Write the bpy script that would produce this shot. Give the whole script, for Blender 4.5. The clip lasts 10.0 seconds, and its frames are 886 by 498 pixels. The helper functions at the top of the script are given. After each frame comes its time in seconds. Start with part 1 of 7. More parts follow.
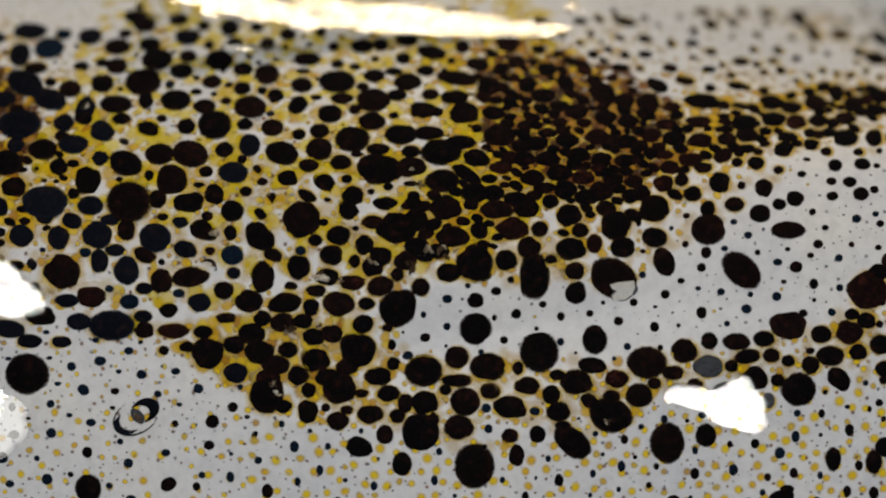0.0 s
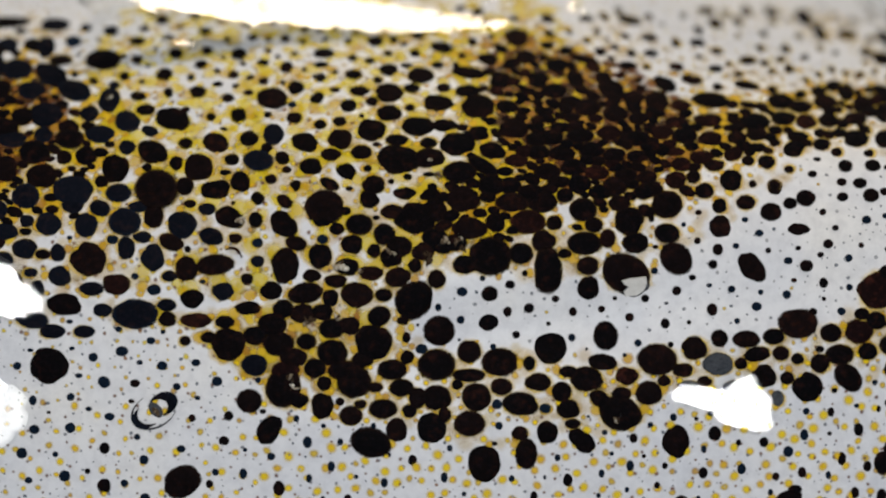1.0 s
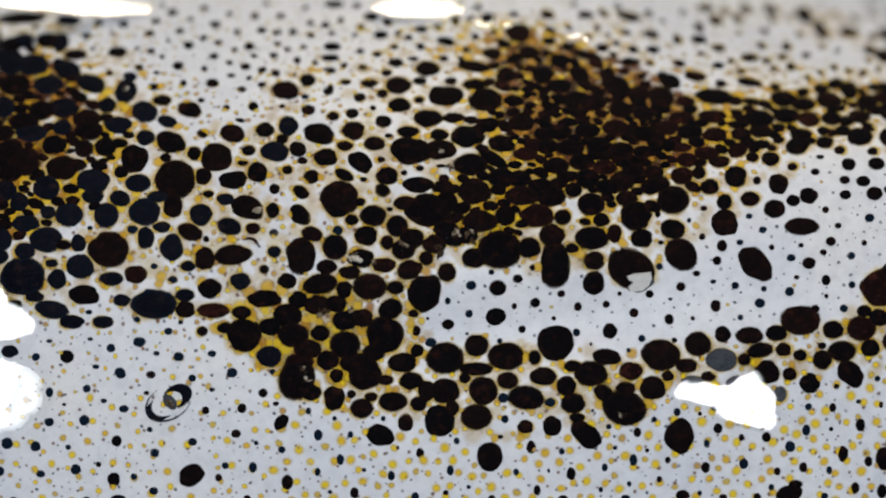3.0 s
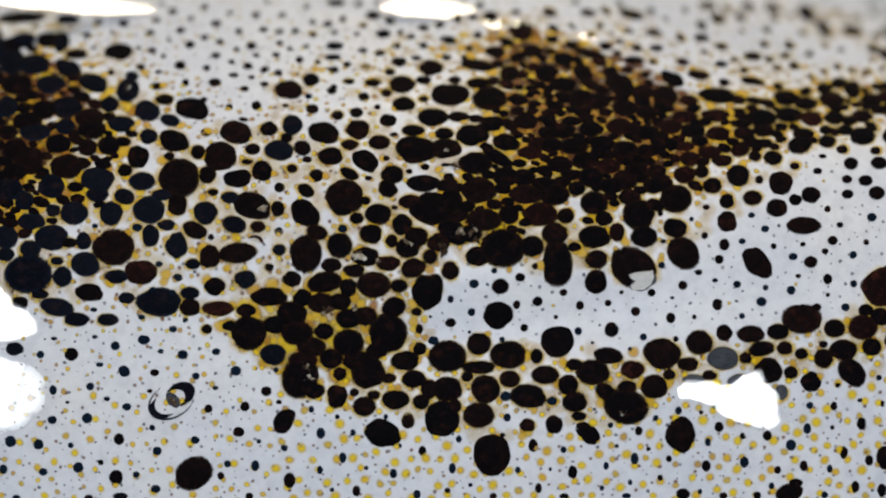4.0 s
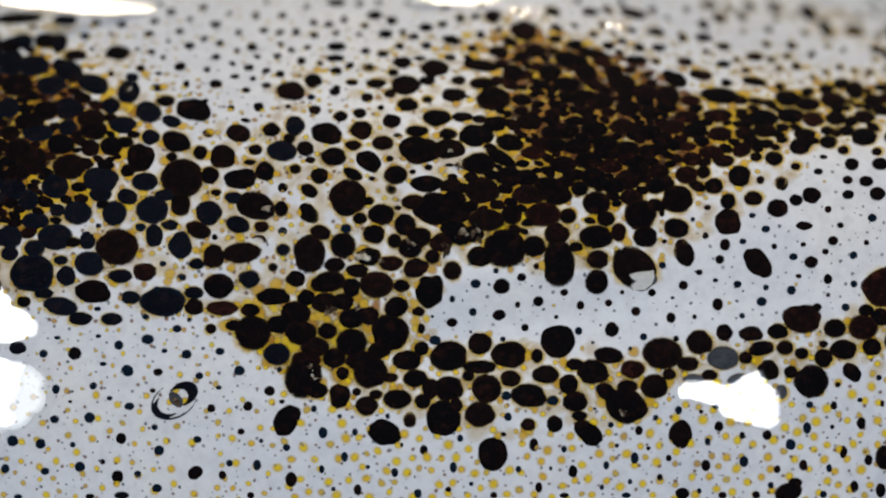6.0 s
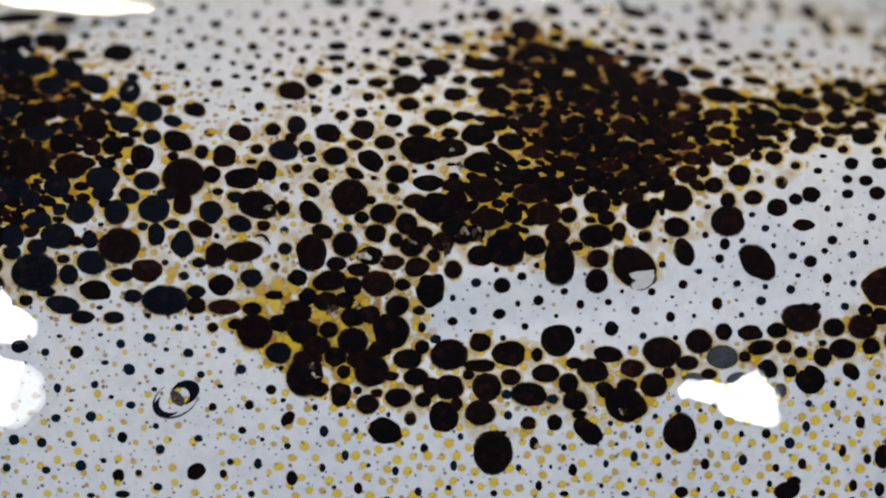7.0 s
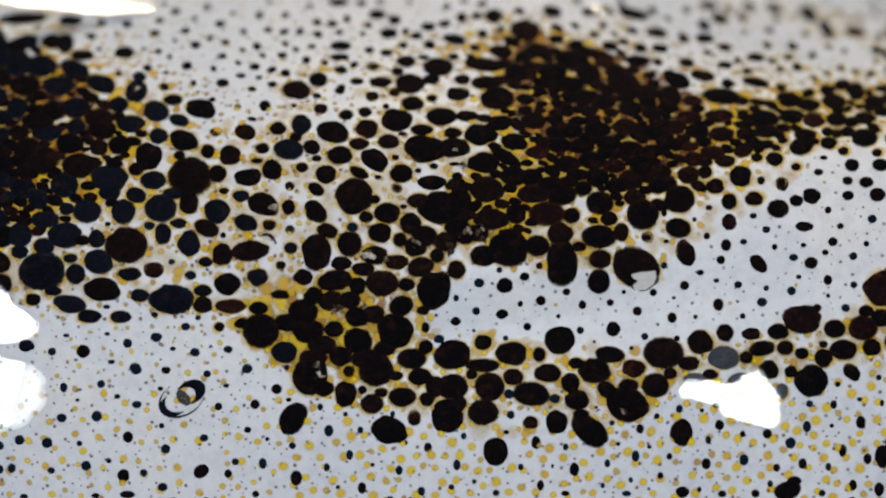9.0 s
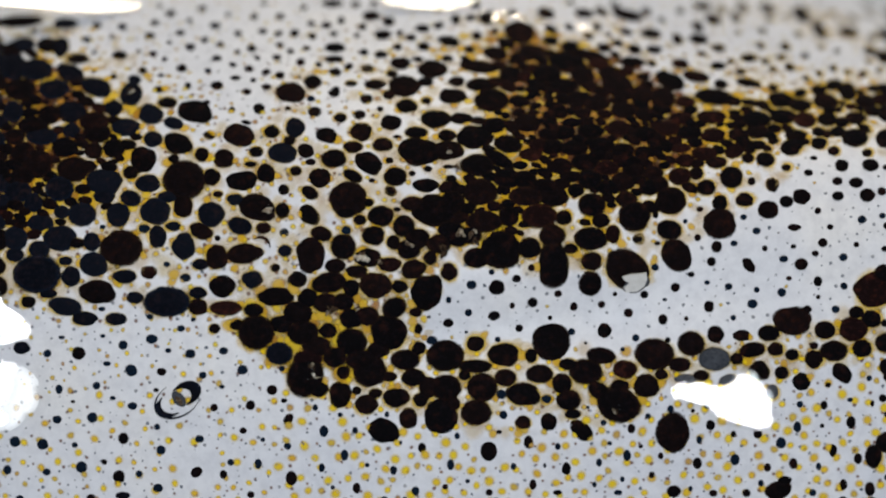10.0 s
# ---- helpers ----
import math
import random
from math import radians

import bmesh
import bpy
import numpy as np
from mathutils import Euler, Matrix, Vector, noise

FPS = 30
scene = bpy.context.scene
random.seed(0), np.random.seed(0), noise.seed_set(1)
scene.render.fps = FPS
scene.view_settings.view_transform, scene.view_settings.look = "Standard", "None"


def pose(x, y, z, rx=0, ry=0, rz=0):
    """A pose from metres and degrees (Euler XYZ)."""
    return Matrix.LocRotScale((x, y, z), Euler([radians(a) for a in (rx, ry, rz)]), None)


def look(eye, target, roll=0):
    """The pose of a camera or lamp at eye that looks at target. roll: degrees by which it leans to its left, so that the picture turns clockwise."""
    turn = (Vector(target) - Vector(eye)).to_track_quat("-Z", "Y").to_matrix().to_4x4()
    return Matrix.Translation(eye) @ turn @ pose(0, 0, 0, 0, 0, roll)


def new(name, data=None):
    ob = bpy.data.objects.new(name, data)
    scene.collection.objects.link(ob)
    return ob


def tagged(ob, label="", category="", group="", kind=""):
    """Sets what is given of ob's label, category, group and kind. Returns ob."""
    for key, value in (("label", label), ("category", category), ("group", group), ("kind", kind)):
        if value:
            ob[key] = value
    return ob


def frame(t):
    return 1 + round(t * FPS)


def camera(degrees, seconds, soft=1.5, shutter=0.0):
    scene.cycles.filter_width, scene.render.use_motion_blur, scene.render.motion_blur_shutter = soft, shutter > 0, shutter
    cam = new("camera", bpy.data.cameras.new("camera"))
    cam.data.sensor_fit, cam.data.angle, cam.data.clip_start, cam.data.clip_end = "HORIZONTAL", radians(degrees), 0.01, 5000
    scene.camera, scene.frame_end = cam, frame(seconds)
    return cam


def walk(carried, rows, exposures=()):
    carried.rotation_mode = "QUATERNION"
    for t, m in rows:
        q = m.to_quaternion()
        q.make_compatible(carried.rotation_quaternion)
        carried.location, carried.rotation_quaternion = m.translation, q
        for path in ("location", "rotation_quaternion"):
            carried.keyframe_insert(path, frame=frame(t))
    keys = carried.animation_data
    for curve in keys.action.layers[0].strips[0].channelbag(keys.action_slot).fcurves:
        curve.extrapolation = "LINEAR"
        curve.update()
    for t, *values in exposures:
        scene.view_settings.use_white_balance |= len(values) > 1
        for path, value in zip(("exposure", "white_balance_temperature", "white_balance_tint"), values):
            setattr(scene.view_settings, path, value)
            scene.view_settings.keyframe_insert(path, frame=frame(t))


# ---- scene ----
import functools

# All lengths below are in millimetres and are turned into metres by MM.
MM = 0.001
TOP = 16.0       # height of the flat part of the skin over the table
EYE = 31.6       # the camera's height over that

cam = camera(45, 10.0, soft=2.2)
cam.data.dof.use_dof = True
cam.data.dof.focus_distance = 32.1 * MM
cam.data.dof.aperture_fstop = 24.0


def above(x, y):
    return look((x * MM, y * MM, (TOP + EYE) * MM), (x * MM, (y + 0.0001) * MM, 0))


PATH = [
    (0, above(0.436, 0.154)),
    (0.5, above(0.332, 0.179)),
    (1, above(0.230, 0.127)),
    (1.5, above(0.154, 0.102)),
    (2, above(0.127, 0.152)),
    (2.5, above(0.127, 0.077)),
    (4, above(0.050, 0.000)),
    (4.5, above(-0.000, 0.000)),
    (5, above(-0.025, -0.025)),
    (5.5, above(0.025, 0.000)),
    (7, above(0.027, -0.027)),
    (7.5, above(-0.000, 0.025)),
    (8, above(-0.052, 0.025)),
    (8.5, above(-0.025, 0.025)),
    (9, above(-0.000, -0.025)),
    (9.5, above(0.027, 0.000)),
    (10, above(0.230, 0.025)),
]
walk(cam, PATH, exposures=[(0, -0.82, 7250, 10), (0.5, -0.53, 7150, 10), (1, -0.43, 6850, 10), (1.5, -0.51, 6450, 10), (2.5, -0.41, 6500, 10), (4.5, -0.39, 6450, 10), (5.5, -0.52, 6430, 10), (7.5, -0.51, 6430, 10), (10, -0.41, 6480, 10)])

# ---- light ----
world = bpy.data.worlds.new("room")
world.use_nodes = True
scene.world = world
world.node_tree.nodes["Background"].inputs["Color"].default_value = (0.84, 0.91, 1.0, 1)
world.node_tree.nodes["Background"].inputs["Strength"].default_value = 0.42


def lamp(name, shape, size, size_y, watts, colour, at, target):
    data = bpy.data.lights.new(name, "AREA")
    data.shape, data.size, data.energy, data.color = shape, size * MM, watts, colour
    if shape in ("RECTANGLE", "ELLIPSE"):
        data.size_y = size_y * MM
    ob = new(name, data)
    ob.matrix_world = look([v * MM for v in at], [v * MM for v in target])
    return ob


# Unseen lamps added for the highlights; the back one also warms the far skin.
LAMP_AT = (0, -15, 300)
BACK_LIGHT_AT = (50, 420, 75)
lamp("overhead_lamp", "DISK", 62, 0, 0.50, (0.95, 0.98, 1.0), LAMP_AT, (0, 0, TOP))
lamp("back_light", "RECTANGLE", 130, 44, 0.95, (1.0, 0.85, 0.62), BACK_LIGHT_AT, (0, 6, TOP - 3))


# ---- the skin's form ----
def smooth(a, b, x):
    u = np.clip((x - a) / (b - a), 0, 1)
    return u * u * (3 - 2 * u)


def bent(u):
    """Nothing below 0, u above it, with a rounded bend between."""
    return np.where(np.abs(u) < 0.9, (u + 0.9) ** 2 / 3.6, np.maximum(u, 0))


def skin_height(x, y):
    """Height of the skin over the table: flat in front, rounding away at the back, with a shallow fold and a hollow
    added to dim the bare field.
    """
    x, y = np.asarray(x, float), np.asarray(y, float)
    up = np.maximum(y + 1, 0)
    z = TOP - 0.066 * np.minimum(up, 9) ** 2 - 1.188 * np.maximum(up - 9, 0)
    z = z - 0.012 * np.maximum(-1 - y, 0) ** 2 - 0.002 * x ** 2
    along, off = (x - 1.1) * 0.935 + y * 0.354, -(x - 1.1) * 0.354 + y * 0.935
    z = z - 0.12 * np.exp(-(off / 1.4) ** 2) * smooth(-1, 5, along)
    # Added hollow: its slope turns from the back lamp and shades the bare field.
    z = z - 0.32 * np.exp(-((y + 2.7 - 0.16 * x) / 1.3) ** 2) * smooth(-3.5, 1.0, x) * (1 - 0.6 * smooth(4, 9, x))
    z = z - 0.15 * np.maximum(np.abs(x) - 16, 0) ** 2 - 0.15 * np.maximum(-10 - y, 0) ** 2
    z = z - 0.038 * bent(x - 3) * bent(y - 3)
    return np.maximum(z, 0.0)


def skin_frame(x, y, turn=0.0):
    """Place and axes (in mm) of the tangent plane at (x, y), its first axis turned by some degrees."""
    e = 0.02
    gx = float(skin_height(x + e, y) - skin_height(x - e, y)) / (2 * e)
    gy = float(skin_height(x, y + e) - skin_height(x, y - e)) / (2 * e)
    n = Vector((-gx, -gy, 1)).normalized()
    tx = Vector((1, 0, gx))
    tx = (tx - n * tx.dot(n)).normalized()
    ty = n.cross(tx)
    c, s = math.cos(radians(turn)), math.sin(radians(turn))
    ux, uy = tx * c + ty * s, ty * c - tx * s
    return Vector((x, y, float(skin_height(x, y)))), ux, uy, n


def skin_pose(x, y, turn=0.0, sink=0.0):
    p, ux, uy, n = skin_frame(x, y, turn)
    m = Matrix((ux, uy, n)).transposed().to_4x4()
    m.translation = (p - n * sink) * MM
    return m


# How the pigment sacs slide over the flesh: ways that depend on the place, times amounts that depend on the time.
SLIDE_TIMES = [0, 0.5, 1, 1.5, 2, 2.5, 4, 4.5, 5, 5.5, 7, 7.5, 8, 8.5, 9, 9.5, 10]
WAYS = (
    ([-1, -0.627, -0.468, -0.313, -0.166, -0.104, -0.002, 0, -0.042, 0.018, 0.109, 0.169, 0.161, 0.242, 0.254, 0.255, 0.316],
     [0.463, -0.408, 0.044, 0.155, 0.339, -0.452, -0.063, 0.131, -0.019, -0.169, 0.013, 0.101, 0.154, -0.161, 0.144, 0.206, 0.209, 0.044, 0.059, 0.239, -0.081, 0.124, 0.009, 0.157, -0.219, 0.086, 0.027, -0.06, -0.156, 0.051, -0.071, -0.306, -0.236, -0.031],
     [0.222, -0.185, 0.099, 0.049, -0.155, 0.026, -0.221, -0.041, 0.181, -0.051, -0.001, 0.092, 0.118, -0.035, -0.17, 0.086, 0.099, -0.059, -0.043, 0.083, -0.03, 0.116, -0.103, -0.017, -0.016, 0.04, -0.107, -0.016, -0.008, 0.113, -0.115, -0.098, 0.042, 0.23]),
    ([0.788, 0.32, 0.124, -0.015, -0.233, -0.118, -0.053, 0, -0.192, 0.144, 0.376, 0.634, 0.568, 0.564, 0.589, 0.541, 1],
     [0.044, -0.013, -0.028, 0.058, -0.063, -0.005, 0.046, 0.092, -0.028, -0.015, 0.061, -0.026, 0.022, 0.023, 0.035, -0.045, 0.04, 0.011, 0.084, -0.002, -0.052, 0.025, 0.062, 0.006, -0.04, -0.028, 0.049, -0.047, -0.032, -0.025, 0.05, -0.063, -0.003, -0.013],
     [-0.044, 0.036, -0.013, 0.012, -0.05, 0.031, -0.027, 0.011, 0.049, 0.012, -0.09, -0.038, -0.003, 0.019, -0.035, -0.057, -0.013, 0.025, -0.03, -0.062, -0.001, 0.025, -0.018, -0.015, -0.011, 0.053, -0.025, 0.006, -0.014, 0.04, 0.012, 0.058, 0.004, 0.069]),
    ([0.458, -0.135, -0.461, -0.566, -0.706, -1, -0.303, 0, 0.413, 0.136, 0.297, 0.169, 0.253, -0.199, -0.257, -0.265, -0.464],
     [0.016, 0.061, 0.022, 0.103, 0.019, -0.072, -0.068, 0.092, 0.043, -0.039, 0.005, -0.014, 0.031, -0.053, 0.001, 0.026, 0.021, 0.002, 0.033, 0.026, -0.006, 0.009, -0.009, 0.008, -0.049, 0.041, 0.005, -0.029, -0.03, 0.012, -0.101, -0.062, -0.053, 0.029],
     [-0.02, -0.007, 0.021, 0.033, -0.017, 0.068, -0.044, 0.018, 0.078, -0.02, -0.017, 0.018, 0.014, 0.004, -0.077, 0.017, 0.022, -0.02, -0.028, 0.005, 0.012, 0.007, -0.035, 0.009, 0.012, -0.003, 0.008, -0.015, 0.039, 0.002, -0.102, -0.003, 0.036, 0.024]),
    ([-0.734, 1, 0.326, 0.045, -0.028, -0.279, 0.162, 0, 0.257, 0.195, 0.477, 0.247, 0.036, 0.028, -0.071, -0.205, -0.011],
     [0.007, 0.013, 0.012, -0.027, -0.042, 0.063, 0.033, 0.008, -0.046, 0.069, -0.092, 0.025, -0.004, 0.012, 0.011, -0.002, 0.006, -0.034, -0.032, 0.023, -0.02, -0.035, 0.047, -0.022, 0.015, -0.03, -0.042, 0.014, 0.001, -0.04, 0.093, 0.011, 0.025, -0.006],
     [0.044, 0.006, 0.024, 0.026, -0.068, 0.005, 0.107, 0.032, -0.025, 0.049, -0.089, 0.01, 0.025, -0.029, -0.014, -0.014, -0.017, -0.003, -0.06, -0.032, 0.015, -0.026, 0.011, -0.006, -0.001, -0.019, -0.045, 0.001, 0.011, 0.013, 0.09, 0.022, 0.042, 0.041]),
    ([-0.136, -0.454, 1, 0.098, -0.738, 0.162, -0.122, 0, -0.517, 0.163, 0.02, 0.359, 0.076, 0.235, 0.412, -0.419, -0.58],
     [0.049, 0.031, 0.002, 0.004, -0.072, 0.002, 0.019, 0.034, 0.015, 0.029, 0.004, 0.009, 0, 0.006, -0.006, -0.008, -0.006, -0.028, -0.005, -0.033, -0.014, -0.033, -0.021, -0.009, -0.009, -0.02, -0.043, -0.002, -0.006, -0.01, 0.009, 0.018, 0.018, 0.021],
     [-0.001, -0.018, 0.013, 0.011, -0.024, -0.011, 0.048, 0.036, 0, 0.003, -0.036, -0.003, 0.005, -0.007, -0.021, 0.027, -0.017, -0.003, -0.009, -0.002, 0.001, -0.002, -0.001, -0.008, 0.01, -0.014, -0.021, -0.001, 0.012, 0.008, -0.02, -0.006, 0.016, 0.03]),
)


@functools.lru_cache(maxsize=None)
def slide(x, y):
    """Shift of the skin at (x, y) at each of the SLIDE_TIMES."""
    u, v = min(max(x / 13, -1.3), 1.2), min(max(y / 7.3, -1.15), 1.3)
    b = np.array([1, u, v, u * v, u * u, v * v] + [math.exp(-((x - p) ** 2 + (y - q) ** 2) / 14) for p in (-14, -9.5, -5, -0.5, 4, 8.5, 13) for q in (7, 2.5, -2, -6.5)])
    total = np.zeros((len(SLIDE_TIMES), 2))
    for amounts, across, along in WAYS:
        total += np.outer(amounts, (b @ np.array(across), b @ np.array(along)))
    return total.tolist()


# ---- materials ----
def material(name):
    mat = bpy.data.materials.new(name)
    mat.use_nodes = True
    nt = mat.node_tree
    return mat, nt, nt.nodes["Principled BSDF"]


def node(nt, kind, **values):
    n = nt.nodes.new(kind)
    for key, value in values.items():
        n.inputs[key.replace("_", " ")].default_value = value
    return n


def ramp(nt, fac, stops):
    r = nt.nodes.new("ShaderNodeValToRGB")
    r.color_ramp.elements[0].position, r.color_ramp.elements[0].color = stops[0][0], (*stops[0][1], 1)
    r.color_ramp.elements[1].position, r.color_ramp.elements[1].color = stops[-1][0], (*stops[-1][1], 1)
    for at, colour in stops[1:-1]:
        r.color_ramp.elements.new(at).color = (*colour, 1)
    nt.links.new(fac, r.inputs["Fac"])
    return r.outputs["Color"]


def span(nt, value, low, high, first, last):
    n = nt.nodes.new("ShaderNodeMapRange")
    n.interpolation_type = "SMOOTHSTEP"
    for key, v in (("From Min", low), ("From Max", high), ("To Min", first), ("To Max", last)):
        n.inputs[key].default_value = v
    nt.links.new(value, n.inputs["Value"])
    return n.outputs["Result"]


def blend(nt, fac, colour, other):
    mix = nt.nodes.new("ShaderNodeMixRGB")
    nt.links.new(fac, mix.inputs["Fac"])
    nt.links.new(colour, mix.inputs["Color1"])
    mix.inputs["Color2"].default_value = (*other, 1)
    return mix.outputs["Color"]


def radius(nt):
    """Distance from the sac's middle, 1 at its outline."""
    co = nt.nodes.new("ShaderNodeTexCoord")
    flat = nt.nodes.new("ShaderNodeVectorMath")
    flat.operation = "MULTIPLY"
    flat.inputs[1].default_value = (1, 1, 0)
    size = nt.nodes.new("ShaderNodeVectorMath")
    size.operation = "LENGTH"
    nt.links.new(co.outputs["Object"], flat.inputs[0])
    nt.links.new(flat.outputs["Vector"], size.inputs[0])
    return size.outputs["Value"]


def relief(nt, bsdf, scale, strength, distance):
    co = nt.nodes.new("ShaderNodeNewGeometry")
    tex = node(nt, "ShaderNodeTexNoise", Scale=scale, Detail=4.0, Roughness=0.6)
    nt.links.new(co.outputs["Position"], tex.inputs["Vector"])
    bump = node(nt, "ShaderNodeBump", Strength=strength, Distance=distance)
    nt.links.new(tex.outputs["Fac"], bump.inputs["Height"])
    nt.links.new(bump.outputs["Normal"], bsdf.inputs["Normal"])


def skin_material():
    mat, nt, b = material("pale_wet_skin")
    co = nt.nodes.new("ShaderNodeNewGeometry")
    big = node(nt, "ShaderNodeTexNoise", Scale=180.0, Detail=3.0, Roughness=0.6)
    fine = node(nt, "ShaderNodeTexNoise", Scale=2600.0, Detail=3.0, Roughness=0.7)
    for t in (big, fine):
        nt.links.new(co.outputs["Position"], t.inputs["Vector"])
    tone = ramp(nt, big.outputs["Fac"], [(0.3, (0.66, 0.675, 0.73)), (0.55, (0.72, 0.725, 0.76)), (0.75, (0.775, 0.76, 0.75))])
    grain = ramp(nt, fine.outputs["Fac"], [(0.3, (0.86, 0.86, 0.87)), (0.6, (1, 1, 1))])
    mix = nt.nodes.new("ShaderNodeMixRGB")
    mix.blend_type = "MULTIPLY"
    mix.inputs["Fac"].default_value = 1.0
    nt.links.new(tone, mix.inputs["Color1"])
    nt.links.new(grain, mix.inputs["Color2"])
    nt.links.new(mix.outputs["Color"], b.inputs["Base Color"])
    b.inputs["Roughness"].default_value = 0.42
    b.inputs["Specular IOR Level"].default_value = 0.35
    relief(nt, b, 1500.0, 0.25, 0.00004)
    return mat


def sac_material(name, stops, roughness=0.6, scale=4500.0, blotch=None, edge=None, grain=None):
    """Pigment: a colour that varies from sac to sac and in blotches within each, thinner and brighter to its edge."""
    mat, nt, b = material(name)
    info = nt.nodes.new("ShaderNodeObjectInfo")
    co = nt.nodes.new("ShaderNodeNewGeometry")
    tex = node(nt, "ShaderNodeTexNoise", Scale=scale, Detail=4.0, Roughness=0.65)
    nt.links.new(co.outputs["Position"], tex.inputs["Vector"])
    add = nt.nodes.new("ShaderNodeMath")
    add.operation = "MULTIPLY_ADD"
    nt.links.new(info.outputs["Random"], add.inputs[0])
    add.inputs[1].default_value = 0.4
    half = nt.nodes.new("ShaderNodeMath")
    half.operation = "MULTIPLY"
    nt.links.new(tex.outputs["Fac"], half.inputs[0])
    half.inputs[1].default_value = 0.65
    nt.links.new(half.outputs[0], add.inputs[2])
    colour = ramp(nt, add.outputs[0], stops)
    if blotch:
        coarse = node(nt, "ShaderNodeTexNoise", Scale=3000.0, Detail=5.0, Roughness=0.7)
        nt.links.new(co.outputs["Position"], coarse.inputs["Vector"])
        colour = blend(nt, span(nt, coarse.outputs["Fac"], 0.52, 0.74, 0.0, 0.8), colour, blotch)
    if edge:
        far = span(nt, radius(nt), 0.72, 1.0, 0.0, 0.55)
        rough = nt.nodes.new("ShaderNodeMath")
        rough.operation = "MULTIPLY"
        nt.links.new(far, rough.inputs[0])
        nt.links.new(span(nt, tex.outputs["Fac"], 0.35, 0.65, 0.3, 1.0), rough.inputs[1])
        colour = blend(nt, rough.outputs[0], colour, edge)
        grit = node(nt, "ShaderNodeTexNoise", Scale=11000.0, Detail=3.0, Roughness=0.7)
        nt.links.new(co.outputs["Position"], grit.inputs["Vector"])
        colour = blend(nt, span(nt, grit.outputs["Fac"], 0.48, 0.72, 0.0, 0.6), colour, grain or edge)
        worn = nt.nodes.new("ShaderNodeMath")
        worn.operation = "MULTIPLY_ADD"
        nt.links.new(grit.outputs["Fac"], worn.inputs[0])
        worn.inputs[1].default_value = 0.3
        nt.links.new(radius(nt), worn.inputs[2])
        thin_edge(nt, b, worn.outputs[0], 1.06, 1.22, 1.0)
    nt.links.new(colour, b.inputs["Base Color"])
    b.inputs["Roughness"].default_value = roughness
    b.inputs["Specular IOR Level"].default_value = 0.01
    relief(nt, b, 4000.0, 0.2, 0.00002)
    return mat


def dots_material(name, stops):
    mat, nt, b = material(name)
    co = nt.nodes.new("ShaderNodeNewGeometry")
    nt.links.new(ramp(nt, co.outputs["Random Per Island"], stops), b.inputs["Base Color"])
    b.inputs["Roughness"].default_value = 0.5
    b.inputs["Specular IOR Level"].default_value = 0.12
    return mat


def thin_edge(nt, b, where, full, gone, most=0.92):
    """Pigment that thins out to clear skin towards its edge."""
    nt.links.new(span(nt, where, full, gone, most, 0.0), b.inputs["Alpha"])


def soften_dots(mat, most=0.92):
    nt = mat.node_tree
    at = nt.nodes.new("ShaderNodeAttribute")
    at.attribute_name = "thin"
    thin_edge(nt, nt.nodes["Principled BSDF"], at.outputs["Fac"], 0.15, 1.0, most)
    return mat


def soften_sac(mat):
    nt = mat.node_tree
    thin_edge(nt, nt.nodes["Principled BSDF"], radius(nt), 0.15, 1.06)
    return mat


def clear_material(name, ior, rough=0.06):
    """Clear water: what lies under it shows, and the lamps mirror in it."""
    mat = bpy.data.materials.new(name)
    mat.use_nodes = True
    nt = mat.node_tree
    nt.nodes.remove(nt.nodes["Principled BSDF"])
    clear = node(nt, "ShaderNodeBsdfTransparent", Color=(0.97, 0.98, 0.98, 1))
    gloss = node(nt, "ShaderNodeBsdfGlossy", Color=(1, 1, 1, 1), Roughness=rough)
    fresnel = node(nt, "ShaderNodeFresnel", IOR=ior)
    mix = nt.nodes.new("ShaderNodeMixShader")
    nt.links.new(fresnel.outputs[0], mix.inputs[0])
    nt.links.new(clear.outputs[0], mix.inputs[1])
    nt.links.new(gloss.outputs[0], mix.inputs[2])
    nt.links.new(mix.outputs[0], nt.nodes["Material Output"].inputs["Surface"])
    return mat


def table_material():
    mat, nt, b = material("grey_tray")
    co = nt.nodes.new("ShaderNodeNewGeometry")
    tex = node(nt, "ShaderNodeTexNoise", Scale=60.0, Detail=5.0)
    nt.links.new(co.outputs["Position"], tex.inputs["Vector"])
    nt.links.new(ramp(nt, tex.outputs["Fac"], [(0.3, (0.5, 0.5, 0.5)), (0.7, (0.6, 0.6, 0.6))]), b.inputs["Base Color"])
    b.inputs["Roughness"].default_value = 0.5
    return mat


SKIN = skin_material()
DARK = sac_material("dark_brown_pigment", [(0.15, (0.0025, 0.003, 0.004)), (0.5, (0.003, 0.0026, 0.003)), (0.72, (0.007, 0.004, 0.004)), (0.9, (0.034, 0.011, 0.007))], blotch=(0.026, 0.009, 0.007), edge=(0.024, 0.012, 0.008), grain=(0.010, 0.007, 0.010))
MAROON = sac_material("maroon_pigment", [(0.15, (0.006, 0.003, 0.0035)), (0.6, (0.008, 0.004, 0.004)), (0.9, (0.028, 0.009, 0.007))], blotch=(0.055, 0.015, 0.010), edge=(0.05, 0.018, 0.008), grain=(0.024, 0.010, 0.011))
# Blue tones and edges partly imitate the lens's colour fringe on the left sacs.
INK = sac_material("blue_fringed_pigment", [(0.15, (0.002, 0.0026, 0.0045)), (0.9, (0.0055, 0.0075, 0.013))], blotch=(0.022, 0.013, 0.014), edge=(0.009, 0.018, 0.036), grain=(0.013, 0.011, 0.018))
NAVY = sac_material("navy_fringed_pigment", [(0.15, (0.003, 0.006, 0.012)), (0.9, (0.006, 0.013, 0.026))], edge=(0.008, 0.024, 0.05))
